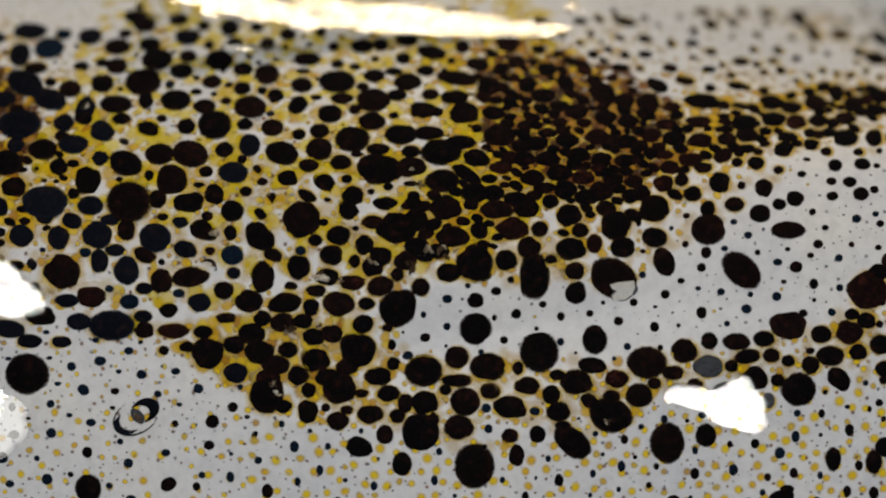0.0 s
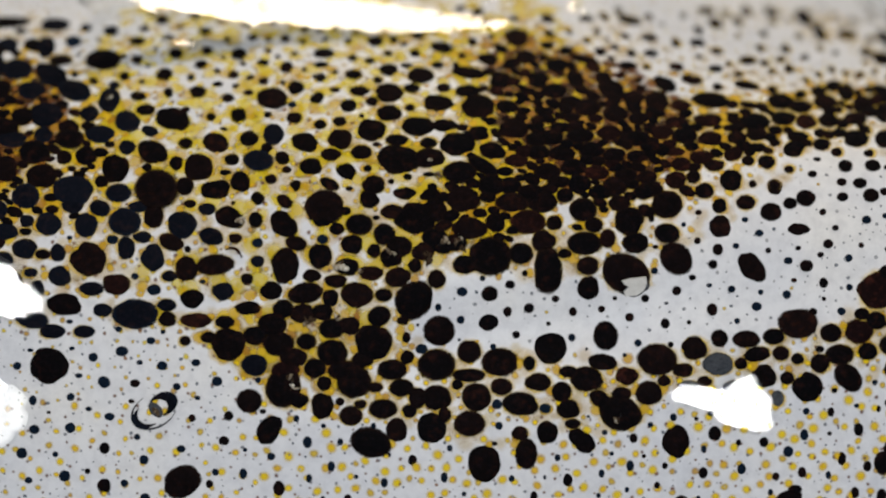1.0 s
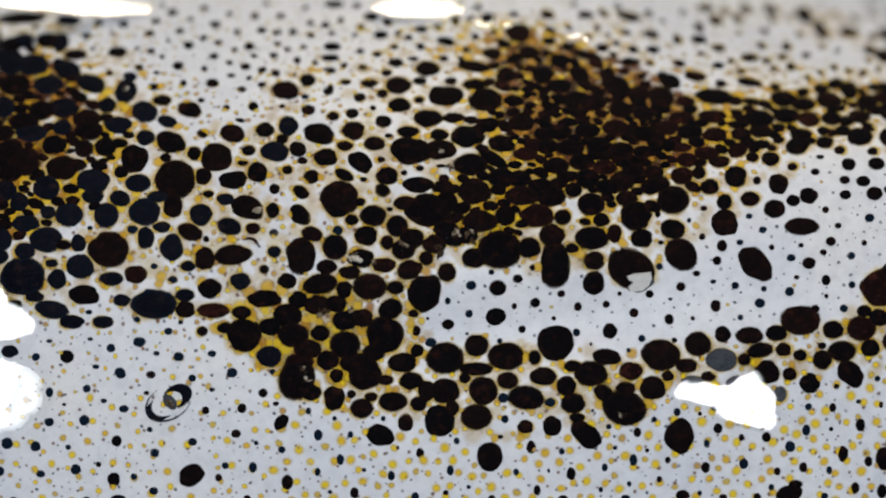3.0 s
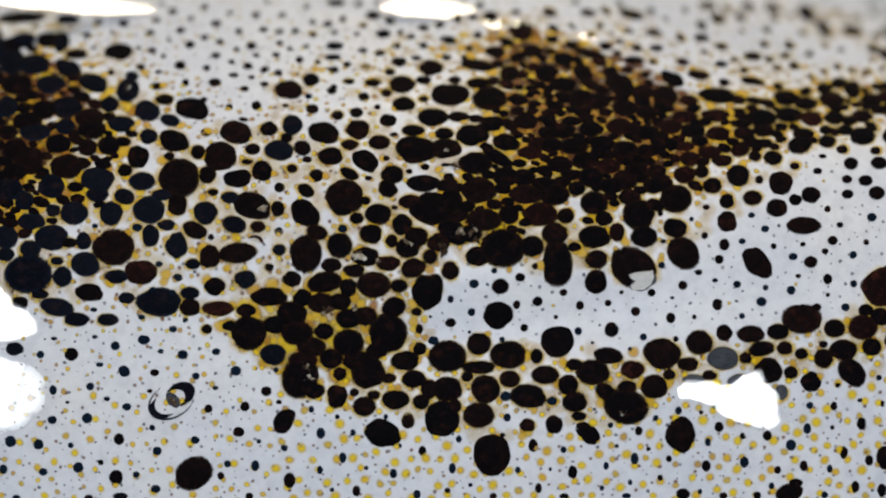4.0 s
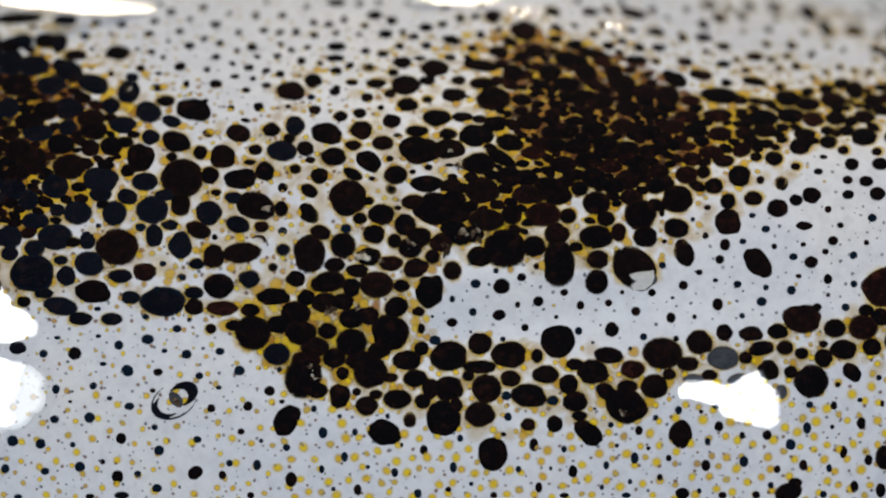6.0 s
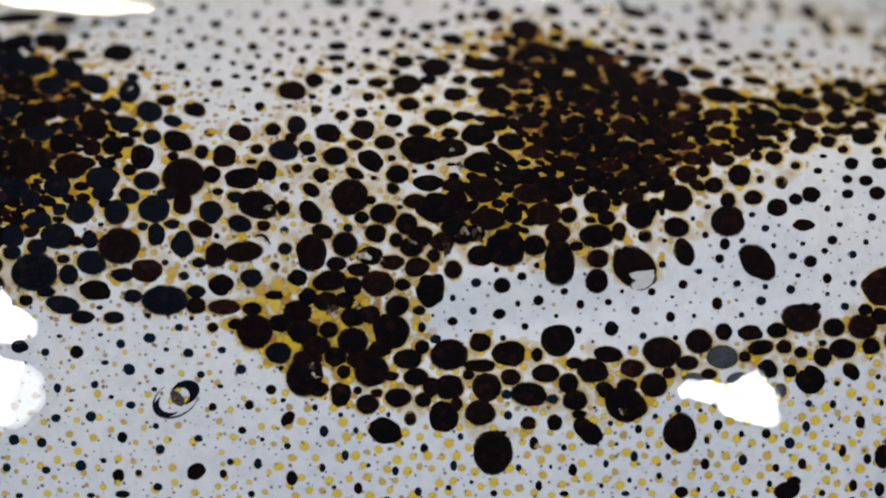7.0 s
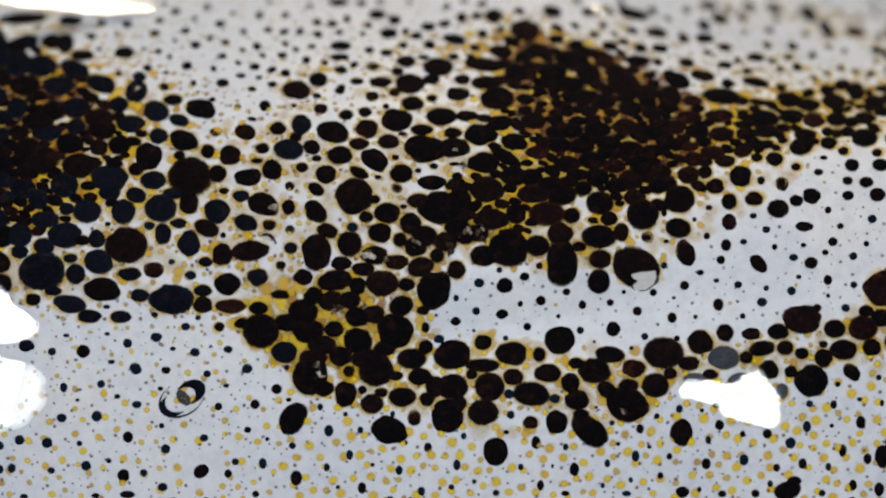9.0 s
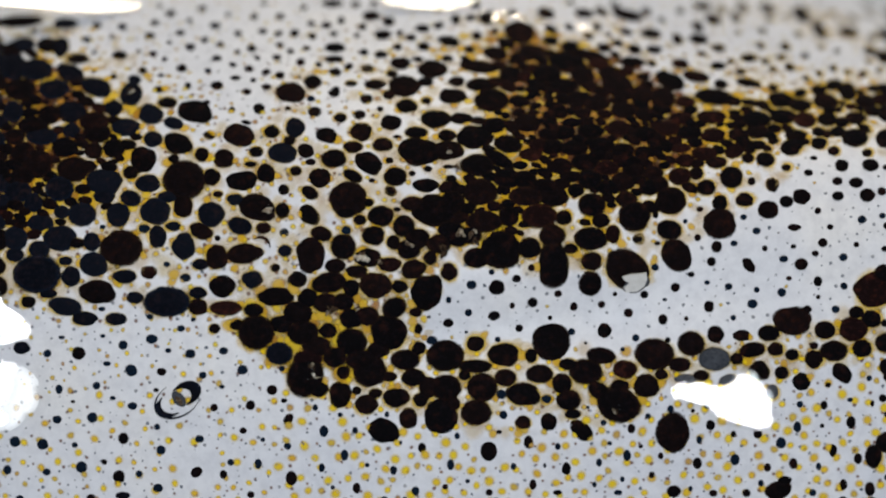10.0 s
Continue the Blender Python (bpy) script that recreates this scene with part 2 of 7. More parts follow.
GREY = sac_material("faded_grey_pigment", [(0.15, (0.03, 0.036, 0.045)), (0.9, (0.10, 0.105, 0.12))], blotch=(0.02, 0.024, 0.03), edge=(0.01, 0.013, 0.02))
GOLD = sac_material("golden_pigment", [(0.15, (0.84, 0.62, 0.015)), (0.55, (0.78, 0.53, 0.015)), (0.8, (0.66, 0.38, 0.03)), (0.95, (0.40, 0.20, 0.06))])
YELLOW = dots_material("yellow_pigment", [(0.0, (0.70, 0.54, 0.03)), (0.5, (0.62, 0.43, 0.04)), (0.8, (0.48, 0.28, 0.07)), (1.0, (0.30, 0.15, 0.08))])
RUSSET = dots_material("russet_pigment", [(0.0, (0.30, 0.15, 0.07)), (0.6, (0.20, 0.10, 0.07)), (1.0, (0.14, 0.08, 0.08))])
AMBER = dots_material("amber_pigment", [(0.0, (0.82, 0.58, 0.015)), (0.6, (0.70, 0.42, 0.012)), (1.0, (0.36, 0.14, 0.010))])
soften_dots(AMBER, 0.72)
BROWN = dots_material("brown_pigment", [(0.0, (0.48, 0.25, 0.02)), (0.25, (0.27, 0.11, 0.014)), (0.6, (0.12, 0.038, 0.010)), (1.0, (0.03, 0.010, 0.006))])
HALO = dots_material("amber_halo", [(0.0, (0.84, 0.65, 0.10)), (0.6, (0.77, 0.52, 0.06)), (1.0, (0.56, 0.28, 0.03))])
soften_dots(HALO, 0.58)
# Cream-amber tint for the gaps: pigment, plus dimmed skin and blurred lens colour.
HAZE = dots_material("amber_haze", [(0.0, (0.76, 0.61, 0.28)), (0.6, (0.70, 0.51, 0.22)), (1.0, (0.54, 0.33, 0.13))])
soften_dots(HAZE, 0.34)
FLUSH = dots_material("flush_pigment", [(0.0, (0.86, 0.69, 0.02)), (0.7, (0.80, 0.58, 0.015)), (1.0, (0.66, 0.40, 0.02))])
soften_dots(FLUSH, 0.5)
soften_dots(RUSSET, 0.8)
soften_dots(YELLOW)
soften_dots(BROWN, 0.85)
soften_sac(GOLD)
PALE = sac_material("pale_tissue", [(0.2, (0.47, 0.45, 0.43)), (0.5, (0.60, 0.59, 0.57)), (0.8, (0.70, 0.69, 0.68))], scale=9000.0)
# Glassy glints are painted as pale mottling; there is almost no gloss.
FLECK = sac_material("glassy_fleck", [(0.25, (0.012, 0.008, 0.006)), (0.48, (0.07, 0.045, 0.028)), (0.62, (0.32, 0.27, 0.20)), (0.8, (0.75, 0.72, 0.65))], 0.2, 14000.0)
SPECK = dots_material("grey_specks", [(0.0, (0.10, 0.12, 0.15)), (1.0, (0.35, 0.35, 0.37))])
WATER = clear_material("clear_water", 1.5)
# Roughened only to give one highlight film a dimmer mirror image.
ROUGH_WATER = clear_material("rough_water", 1.5, 0.27)
# Nearly gloss-free, so the sides of the lifted highlight films don't show.
FILM_SIDE = clear_material("glossless_film_side", 1.03)
TRAY = table_material()


# ---- structure ----
def mesh_from(name, verts, faces, mat, even=True):
    me = bpy.data.meshes.new(name)
    me.from_pydata([tuple(v) for v in verts], [], faces)
    me.materials.append(mat)
    if even:
        me.polygons.foreach_set("use_smooth", [True] * len(me.polygons))
    me.update()
    return me


def part(name, me, parent, label=""):
    ob = new(name, me)
    ob.parent = parent
    return tagged(ob, label)


def build_table():
    bm = bmesh.new()
    bmesh.ops.create_cube(bm, size=1.0)
    bmesh.ops.scale(bm, vec=(1.2, 1.2, 0.02), verts=bm.verts)
    bmesh.ops.translate(bm, vec=(0, 0, -0.01), verts=bm.verts)
    bmesh.ops.bevel(bm, geom=bm.edges[:], offset=0.002, segments=2, affect="EDGES")
    me = bpy.data.meshes.new("table_top")
    bm.to_mesh(me)
    bm.free()
    me.materials.append(TRAY)
    tagged(new("ground", me), "plain grey table top under the squid", "table top", kind="structure")


build_table()

squid = new("squid")
tagged(squid, "pale wet squid skin covered in dark pigment sacs", "squid")


def build_mantle():
    xs, ys = np.arange(-27, 27.01, 0.2), np.arange(-21, 18.41, 0.2)
    gx, gy = np.meshgrid(xs, ys)
    gz = skin_height(gx, gy)
    nx, ny = len(xs), len(ys)
    verts = np.stack([gx.ravel(), gy.ravel(), gz.ravel()], 1) * MM
    faces = []
    for j in range(ny - 1):
        for i in range(nx - 1):
            k = j * nx + i
            quad = (k, k + 1, k + nx + 1, k + nx)
            if max(gz.flat[q] for q in quad) > 0:
                faces.append(quad)
    me = mesh_from("mantle", verts, faces, SKIN)
    bm = bmesh.new()
    bm.from_mesh(me)
    bmesh.ops.delete(bm, geom=[v for v in bm.verts if not v.link_faces], context="VERTS")
    rim = [e for e in bm.edges if len(e.link_faces) == 1]
    bmesh.ops.edgeloop_fill(bm, edges=rim)
    bm.to_mesh(me)
    bm.free()
    return part("mantle", me, squid, "smooth pale grey-white wet skin with a shallow fold")


mantle = build_mantle()


# ---- pigment sacs ----
def dome(seed, wobble):
    """A low dome of unit radius and unit height with an uneven outline; it goes on a little below its own base."""
    rng = random.Random(seed)
    waves = [(k, rng.uniform(0, 6.28), rng.uniform(0.3, 1.0) * wobble / k) for k in (3, 4, 5, 7, 9)]
    n, verts, faces = 26, [(0, 0, 1.0)], []
    radii = (0.2, 0.4, 0.62, 0.82, 0.965, 1.05, 1.22)
    for r in radii:
        for i in range(n):
            a = 2 * math.pi * i / n
            q = r * (1 + sum(h * math.cos(k * a + p) for k, p, h in waves) * min(1, r + 0.1))
            verts.append((q * math.cos(a), q * math.sin(a), 1 - 0.5 * r ** 2 - 0.5 * r ** 4))
    for i in range(n):
        faces.append((0, 1 + i, 1 + (i + 1) % n))
    for j in range(len(radii) - 1):
        for i in range(n):
            a, b = 1 + j * n + i, 1 + j * n + (i + 1) % n
            faces.append((a, a + n, b + n, b))
    return verts, faces


def pool(name, mat, wobble, count):
    return [mesh_from(name, *dome(k * 7 + count, wobble), mat) for k in range(count)]


BIG = {4: pool("chromatophore", MAROON, 0.17, 6), 0: pool("chromatophore", DARK, 0.17, 18), 1: pool("chromatophore", INK, 0.16, 10), 2: pool("chromatophore", GREY, 0.13, 4), 3: pool("yellow_chromatophore", GOLD, 0.2, 8)}
SMALL = {0: pool("small_chromatophore", DARK, 0.1, 6), 1: pool("small_chromatophore", NAVY, 0.1, 6)}
SPOTS = []
chance = random.Random(11)


RAW = []


def spot(x, y, a, b, turn, beat=None, tone=None, start=None):
    """One pigment sac: its place, half axes and turn, the beat of its own if it has one, its tone, and its size at the start."""
    RAW.append((x, y, a, b, turn, beat, tone, a < 0.185 or (y > 2 and a < 0.26), start))


def sag(x, y, turn, a, b):
    """How far the skin lies over (+) or under (-) its tangent plane round a sac."""
    p, ux, uy, n = skin_frame(x, y, turn)
    total = 0.0
    for q in (ux * a, ux * -a, uy * b, uy * -b):
        e = p + q
        total += (float(skin_height(e.x, e.y)) - e.z) * n.z
    return total / 4


def neighbours():
    """Pairs of sacs that lie near one another, with the reach of each towards the other as a share of their distance."""
    at = np.array([q[:2] for q in RAW])
    half = np.array([q[2:4] for q in RAW])
    turn = np.radians([q[4] for q in RAW])
    k, j = np.nonzero(np.triu(np.hypot(at[:, None, 0] - at[None, :, 0], at[:, None, 1] - at[None, :, 1]) < 2.4, 1))
    way = at[j] - at[k]
    far = np.hypot(*way.T)
    way = way / far[:, None]

    def reach(n):
        c, q = np.cos(turn[n]), np.sin(turn[n])
        u, v = way[:, 0] * c + way[:, 1] * q, way[:, 1] * c - way[:, 0] * q
        return 1 / np.sqrt((u / half[n, 0]) ** 2 + (v / half[n, 1]) ** 2) / far

    return k, j, reach(k), reach(j)


def settle(size, least, most, pairs):
    """Neighbours that press on one another shrink until they only touch; those that overlap by more than most stay so."""
    k, j, near, away = pairs
    first = size.copy()
    for _ in range(6):
        press = near * size[k] + away * size[j]
        tight = (press > 1.06) & (press < most)
        give = np.ones(len(size))
        ease = np.maximum(1.06 / press[tight], 0.97)
        np.minimum.at(give, k[tight], ease)
        np.minimum.at(give, j[tight], ease)
        size = np.maximum(size * give, first * least)
    return size


def sac_sizes():
    """The sacs' sizes at rest and at the start: the back is dark at first and the flank pale; none grows into its neighbours."""
    pairs = neighbours()
    rest = settle(np.array([1.0 for q in RAW]), 0.97, 1.3, pairs)
    want = []
    for x, y, a, b, turn, beat, tone, small, start in RAW:
        back = float(smooth(-11.6, -9.6, x) * (1 - smooth(0.5, 3.5, x)) * smooth(1.6, 4.6, y))
        flank = float((1 - smooth(-10.5, -8.0, x)) * smooth(-1.5, 1.0, y))
        grown = (1 + back * ((0.2 if a < 0.115 else 1.2 + 0.5 * chance.random()) if small else 0.3)) * (1 - 0.2 * flank) if start is None else start
        want.append(grown * (0.97 if a > 0.3 else 1.02))
    return rest, settle(np.array(want), 0.93, 1.6, pairs)


SWELL = {1: 0.02, 1.5: 0.07, 2: 0.04}
SHRINK = {0: 1.0, 0.5: 0.42, 1: 0.28, 1.5: 0.15, 2: 0.08, 2.5: 0.03}
EASE = {0: 1.0, 0.5: 0.72, 1: 0.40, 1.5: 0.2, 2: 0.08, 2.5: 0.03}


def sunk(f, high, bend):
    return high * (0.5 * f ** 2 + 0.5 * f ** 4) + bend * f ** 2


def build_spot(begun, x, y, a, b, turn, beat, tone, small, _):
    if tone is None:
        # Sacs to the left get the blue tones more often, imitating that fringe.
        share = (0.9 if x < -6 else 0.8 if x < 2 else 0.55) * (0.06 if small and y > 1 else 1)
        tone = 1 if not beat and (small or (x < -8.0 and y < 2.0) or (x < -4.5 and chance.random() < 0.55)) and chance.random() < share else 0
    if tone == 0 and not small and chance.random() < (0.3 if 2 < x < 10 and 2 < y < 6.5 else 0.05):
        tone = 4
    if beat:
        rows = {t: float(np.interp(t, list(beat), list(beat.values()))) for t in SLIDE_TIMES}
    else:
        shake = 0.055 if a > 0.3 else 0.08
        rows = {t: (1 + (begun - 1) * (SHRINK if begun > 1 else EASE).get(t, 0)) * (1 + chance.uniform(-shake, shake)) for t in SLIDE_TIMES}
    late = float(smooth(-8, 0, x) * (1 - smooth(9, 11, x)) * smooth(4.6, 5.6, y))
    early = 1 - float(smooth(2, 6, x))
    rows = {t: r * (1 + 0.22 * late * float(smooth(5.0, 7.2, t))) * (1 + early * SWELL.get(t, 0)) for t, r in rows.items()}
    most = max(rows.values())
    if most < 1.1:
        most = 1.0
    ob = part("small_chromatophore" if small else "chromatophore", chance.choice((SMALL if small else BIG)[tone]), mantle)
    high = 0.085 * math.sqrt(a * b) * most + 0.024
    bend = sag(x, y, turn, a * most, b * most)
    high = max(high, 2.2 * abs(bend)) * (1.3 if most > 1.1 else 1.0)
    ob.scale = (a * most * MM, b * most * MM, high * MM)
    peak = 1.03
    SPOTS.append((ob, x, y, turn, high, {t: high - sunk(peak * r / most, high, bend) for t, r in rows.items()}, a, b))


spot(-14.84, 8.11, 0.88, 0.46, -1)
spot(-13.12, 8.00, 0.49, 0.36, -33, start=1.59)
spot(-14.28, 7.08, 0.56, 0.39, -52)
spot(-13.45, 7.07, 0.54, 0.36, -59, start=0.45)
spot(-12.95, 6.99, 0.63, 0.30, -70, start=1.41)
spot(-12.20, 6.47, 0.44, 0.31, -17, start=1.07)
spot(-10.80, 6.57, 0.63, 0.50, -35, {0: .5, .5: .9, 1: 1.05, 1.5: .8, 2.5: .45, 4.5: 1, 5.5: .55, 7: .9, 7.5: 1.1, 8: 1, 9: .62, 10: .48})
spot(-12.30, 5.91, 0.70, 0.39, -44, start=1.33)
spot(-11.29, 5.36, 0.66, 0.39, -36, start=1.15)
spot(-10.06, 5.61, 0.28, 0.20, -45, start=0.45)
spot(-10.06, 5.08, 0.58, 0.37, -77, start=1.02)
spot(-10.54, 4.58, 0.37, 0.30, -50, start=1.15)
spot(-9.28, 4.34, 0.50, 0.38, -47, start=1.11)
spot(-8.80, 4.73, 0.32, 0.24, -13, start=1.18)
spot(-7.86, 4.41, 0.53, 0.37, -27, {0: .85, .5: .66, 1: 1.15, 1.5: 1.2, 2: .98, 2.5: .66, 4: 1.12, 4.5: .88, 5: .82, 5.5: 1.26, 7: .78, 7.5: .82, 8: 1.4, 8.5: 1.26, 9: 1.02, 10: 1.16})
spot(-8.49, 4.01, 0.36, 0.23, -29, start=0.55)
spot(-12.59, 4.40, 0.50, 0.40, -36, start=0.82)
spot(-13.79, 5.32, 0.64, 0.49, -39)
spot(-14.30, 6.20, 0.83, 0.45, -66)
spot(-13.49, 6.07, 0.69, 0.51, -47, start=0.84)
spot(-12.67, 5.31, 0.60, 0.46, -28, start=0.86)
spot(-11.88, 4.49, 0.58, 0.46, -28, start=1.35)
spot(-11.06, 4.10, 0.53, 0.41, -20, start=0.45)
spot(-13.81, 4.51, 0.52, 0.35, -64)
spot(-13.03, 4.01, 0.57, 0.40, -16)
spot(-10.02, 3.90, 0.47, 0.34, -11, start=1.14)
spot(-10.45, 4.15, 0.23, 0.18, -23, start=1.08)
spot(-14.59, 6.89, 0.57, 0.36, -59)
spot(-12.14, 7.27, 0.24, 0.17, -59, start=2.96)
spot(-11.71, 6.72, 0.14, 0.09, -65, start=0.7)
spot(-10.80, 5.74, 0.16, 0.12, -54, start=2.86)
spot(-11.05, 7.79, 0.26, 0.18, -64, start=2.3)
spot(-11.97, 7.88, 0.23, 0.16, -60, start=1.77)
spot(-9.87, 5.95, 0.20, 0.15, -61, start=2.55)
spot(-9.97, 7.37, 0.21, 0.17, -49, start=2.87)
spot(-9.67, 6.60, 0.18, 0.13, -63, start=2.99)
spot(-9.95, 7.93, 0.22, 0.16, -64, start=1.53)
spot(-9.23, 6.37, 0.14, 0.10, -69, start=0.7)
spot(-9.50, 8.35, 0.28, 0.18, -69, start=2.15)
spot(-9.22, 5.75, 0.12, 0.09, -15, start=1)
spot(-8.94, 7.46, 0.21, 0.16, -63, start=2.35)
spot(-8.46, 6.85, 0.22, 0.17, -63, start=3.29)
spot(-8.58, 6.01, 0.23, 0.19, -59, start=3.41)
spot(-8.25, 5.34, 0.18, 0.11, -74, start=2.27)
spot(-9.16, 5.22, 0.23, 0.17, -16, start=2.49)
spot(-7.54, 4.73, 0.12, 0.10, -29, start=1.61)
spot(-7.30, 5.34, 0.23, 0.20, -33, start=2.44)
spot(-7.68, 5.89, 0.16, 0.11, -71, start=1.47)
spot(-7.48, 6.38, 0.18, 0.15, -52, start=2.65)
spot(-7.79, 7.75, 0.26, 0.20, -65, start=2.28)
spot(-7.47, 6.94, 0.19, 0.14, -70, start=2.31)
spot(-8.42, 8.56, 0.23, 0.16, -69)
spot(-11.28, 7.34, 0.13, 0.09, -54, start=1)
spot(-8.74, 8.00, 0.18, 0.12, -70, start=0.7)
spot(-9.22, 7.05, 0.15, 0.08, -75, start=1)
spot(-7.44, 8.25, 0.18, 0.10, -76, start=2.34)
spot(-6.50, 8.13, 0.26, 0.14, -79, start=2.49)
spot(-6.93, 7.39, 0.20, 0.12, -77, start=1.53)
spot(-6.10, 7.46, 0.20, 0.16, -69, start=1.87)
spot(-6.37, 6.76, 0.22, 0.17, -67, start=2.9)
spot(-6.34, 5.95, 0.19, 0.17, -56, start=1.84)
spot(-6.74, 5.61, 0.16, 0.12, -11, start=1.19)
spot(-6.31, 5.10, 0.16, 0.13, -24, start=2.46)
spot(-5.83, 4.50, 0.21, 0.18, -62, start=3.23)
spot(-6.69, 4.46, 0.13, 0.11, -65, start=2.6)
spot(-6.18, 4.03, 0.17, 0.09, -17, start=0.7)
spot(-5.68, 5.27, 0.16, 0.14, -26, start=1.25)
spot(-5.48, 6.39, 0.17, 0.15, -56, start=2.02)
spot(-5.30, 5.69, 0.18, 0.15, -70, start=1.91)
spot(-4.67, 6.19, 0.20, 0.15, -75, start=3.14)
spot(-5.00, 7.38, 0.23, 0.14, -81, start=1.86)
spot(-5.58, 8.13, 0.22, 0.14, -78, start=1.7)
spot(-4.46, 7.78, 0.21, 0.14, -80, start=2.31)
spot(-4.79, 8.53, 0.22, 0.12, -82, start=2.34)
spot(-4.53, 6.73, 0.14, 0.12, -72, start=1)
spot(-4.88, 5.06, 0.48, 0.40, -35, start=1.34)
spot(-4.21, 5.43, 0.33, 0.27, -75, start=1.06)
spot(-4.21, 4.83, 0.14, 0.13, -48, start=1.06)
spot(-4.06, 4.38, 0.22, 0.20, -37, start=1.56)
spot(-3.49, 5.03, 0.19, 0.17, -74, start=1.72)
spot(-3.50, 5.79, 0.19, 0.17, -61, start=2.06)
spot(-3.57, 6.75, 0.31, 0.25, -9, start=1.73)
spot(-3.58, 6.29, 0.30, 0.20, -4, start=0.95)
spot(-3.78, 8.71, 0.33, 0.28, -12)
spot(-3.43, 7.91, 0.25, 0.12, -85, start=1.88)
spot(-2.95, 8.65, 0.22, 0.15, -84)
spot(-2.68, 7.62, 0.20, 0.12, -85, start=1)
spot(-2.39, 8.11, 0.32, 0.26, -81, start=0.98)
spot(-1.79, 7.85, 0.29, 0.18, -86, start=1)
spot(-1.98, 7.27, 0.28, 0.25, -77, start=1.67)
spot(-2.86, 7.25, 0.15, 0.10, -84, start=1.89)
spot(-3.65, 7.33, 0.15, 0.12, -79, start=1)
spot(-2.60, 6.56, 0.17, 0.14, -81, start=1.57)
spot(-2.03, 6.45, 0.18, 0.17, -19, start=1.26)
spot(-2.46, 5.91, 0.20, 0.18, -25, start=3.49)
spot(-2.97, 5.36, 0.19, 0.14, -4, start=1.08)
spot(-2.19, 5.32, 0.30, 0.21, -2, start=1.26)
spot(-2.45, 4.81, 0.22, 0.21, -60, start=2.1)
spot(-1.74, 4.95, 0.21, 0.19, -82, start=1.1)
spot(-2.65, 4.26, 0.21, 0.20, -28, start=1.49)
spot(-3.24, 4.16, 0.21, 0.20, -26, start=0.97)
spot(-4.91, 4.50, 0.11, 0.10, -20, start=2.65)
spot(-2.00, 4.45, 0.13, 0.11, -81, start=0.7)
spot(-1.65, 3.99, 0.56, 0.51, -8, {0: 1.05, .5: .75, 1: .85, 1.5: .85, 2: .7, 2.5: .56, 4: .52, 4.5: 1, 5: .75, 5.5: .6, 7: .55, 7.5: .88, 8: .88, 8.5: .6, 9: .92, 9.5: .8, 10: .62})
spot(-1.17, 4.55, 0.36, 0.31, -4, start=1.37)
spot(-1.25, 5.26, 0.45, 0.43, -18, start=1.39)
spot(-1.66, 5.72, 0.18, 0.17, -70, start=1.2)
spot(-1.38, 6.11, 0.27, 0.26, -54, start=1.53)
spot(-0.82, 6.27, 0.18, 0.13, -1, start=1.74)
spot(-0.33, 5.89, 0.41, 0.40, -4, start=1.19)
spot(-0.56, 5.42, 0.24, 0.21, -2, start=1.45)
spot(-0.55, 4.73, 0.17, 0.16, -4, start=1.04)
spot(-0.25, 4.10, 0.46, 0.35, -0, start=1.27)
spot(-0.62, 7.54, 0.25, 0.23, -84, start=1.68)
spot(-1.03, 7.15, 0.19, 0.16, -85, start=0.7)
spot(-1.40, 7.34, 0.19, 0.12, -87, start=2.63)
spot(-1.48, 6.75, 0.18, 0.14, -85, start=1)
spot(-0.60, 6.77, 0.21, 0.16, -88, start=1.63)
spot(0.25, 7.00, 0.34, 0.25, -36, start=1.81)
spot(0.92, 6.65, 0.18, 0.16, 83, start=0.95)
spot(0.17, 6.29, 0.18, 0.17, 1, start=1.92)
spot(0.55, 7.95, 0.31, 0.15, 89, start=1)
spot(1.68, 8.03, 0.45, 0.26, 87, start=0.82)
spot(1.22, 7.22, 0.23, 0.14, 88, start=1.86)
spot(1.18, 5.98, 0.56, 0.30, -15, start=1.34)
spot(0.44, 5.42, 0.21, 0.20, 6, start=1.38)
spot(0.29, 4.89, 0.66, 0.52, 1, {0: .71, .5: .72, 1: .72, 2.5: .85, 4: .95, 4.5: 1, 5: .8, 5.5: .6, 8: .56, 9.5: .56, 10: .65})
spot(1.79, 6.49, 0.37, 0.31, -46, start=1.26)
spot(2.19, 6.91, 0.31, 0.22, -73, start=1.04)
spot(2.70, 7.40, 0.62, 0.43, 84)
spot(2.21, 5.68, 0.42, 0.34, 82, start=1.22)
spot(1.19, 5.30, 0.39, 0.29, 2, start=1.31)
spot(1.54, 4.75, 0.58, 0.55, 19, start=0.92)
spot(2.43, 4.71, 0.34, 0.28, -9, start=1.3)
spot(3.07, 4.95, 0.15, 0.13, 15)
spot(0.55, 4.12, 0.38, 0.22, 0, start=1.44)
spot(1.60, 3.93, 0.42, 0.27, 1, start=0.45)
spot(1.96, 4.22, 0.18, 0.17, 74, start=1.17)
spot(3.01, 6.56, 0.42, 0.35, 69)
spot(3.73, 7.06, 0.28, 0.24, 57)
spot(3.78, 8.30, 0.38, 0.27, 75)
spot(5.19, 8.39, 0.34, 0.27, 43)
spot(6.80, 8.42, 0.47, 0.43, -33)
spot(4.95, 6.51, 0.57, 0.29, -21)
spot(4.02, 6.25, 0.48, 0.39, 70)
spot(4.61, 5.72, 0.56, 0.36, -87)
spot(3.40, 5.69, 0.47, 0.40, 69)
spot(3.92, 5.27, 0.47, 0.38, 14)
spot(3.58, 4.52, 0.38, 0.26, -25)
spot(2.65, 3.97, 0.44, 0.38, 8, start=1.39)
spot(4.07, 3.98, 0.36, 0.23, 4)
spot(5.55, 5.74, 0.46, 0.31, 76)
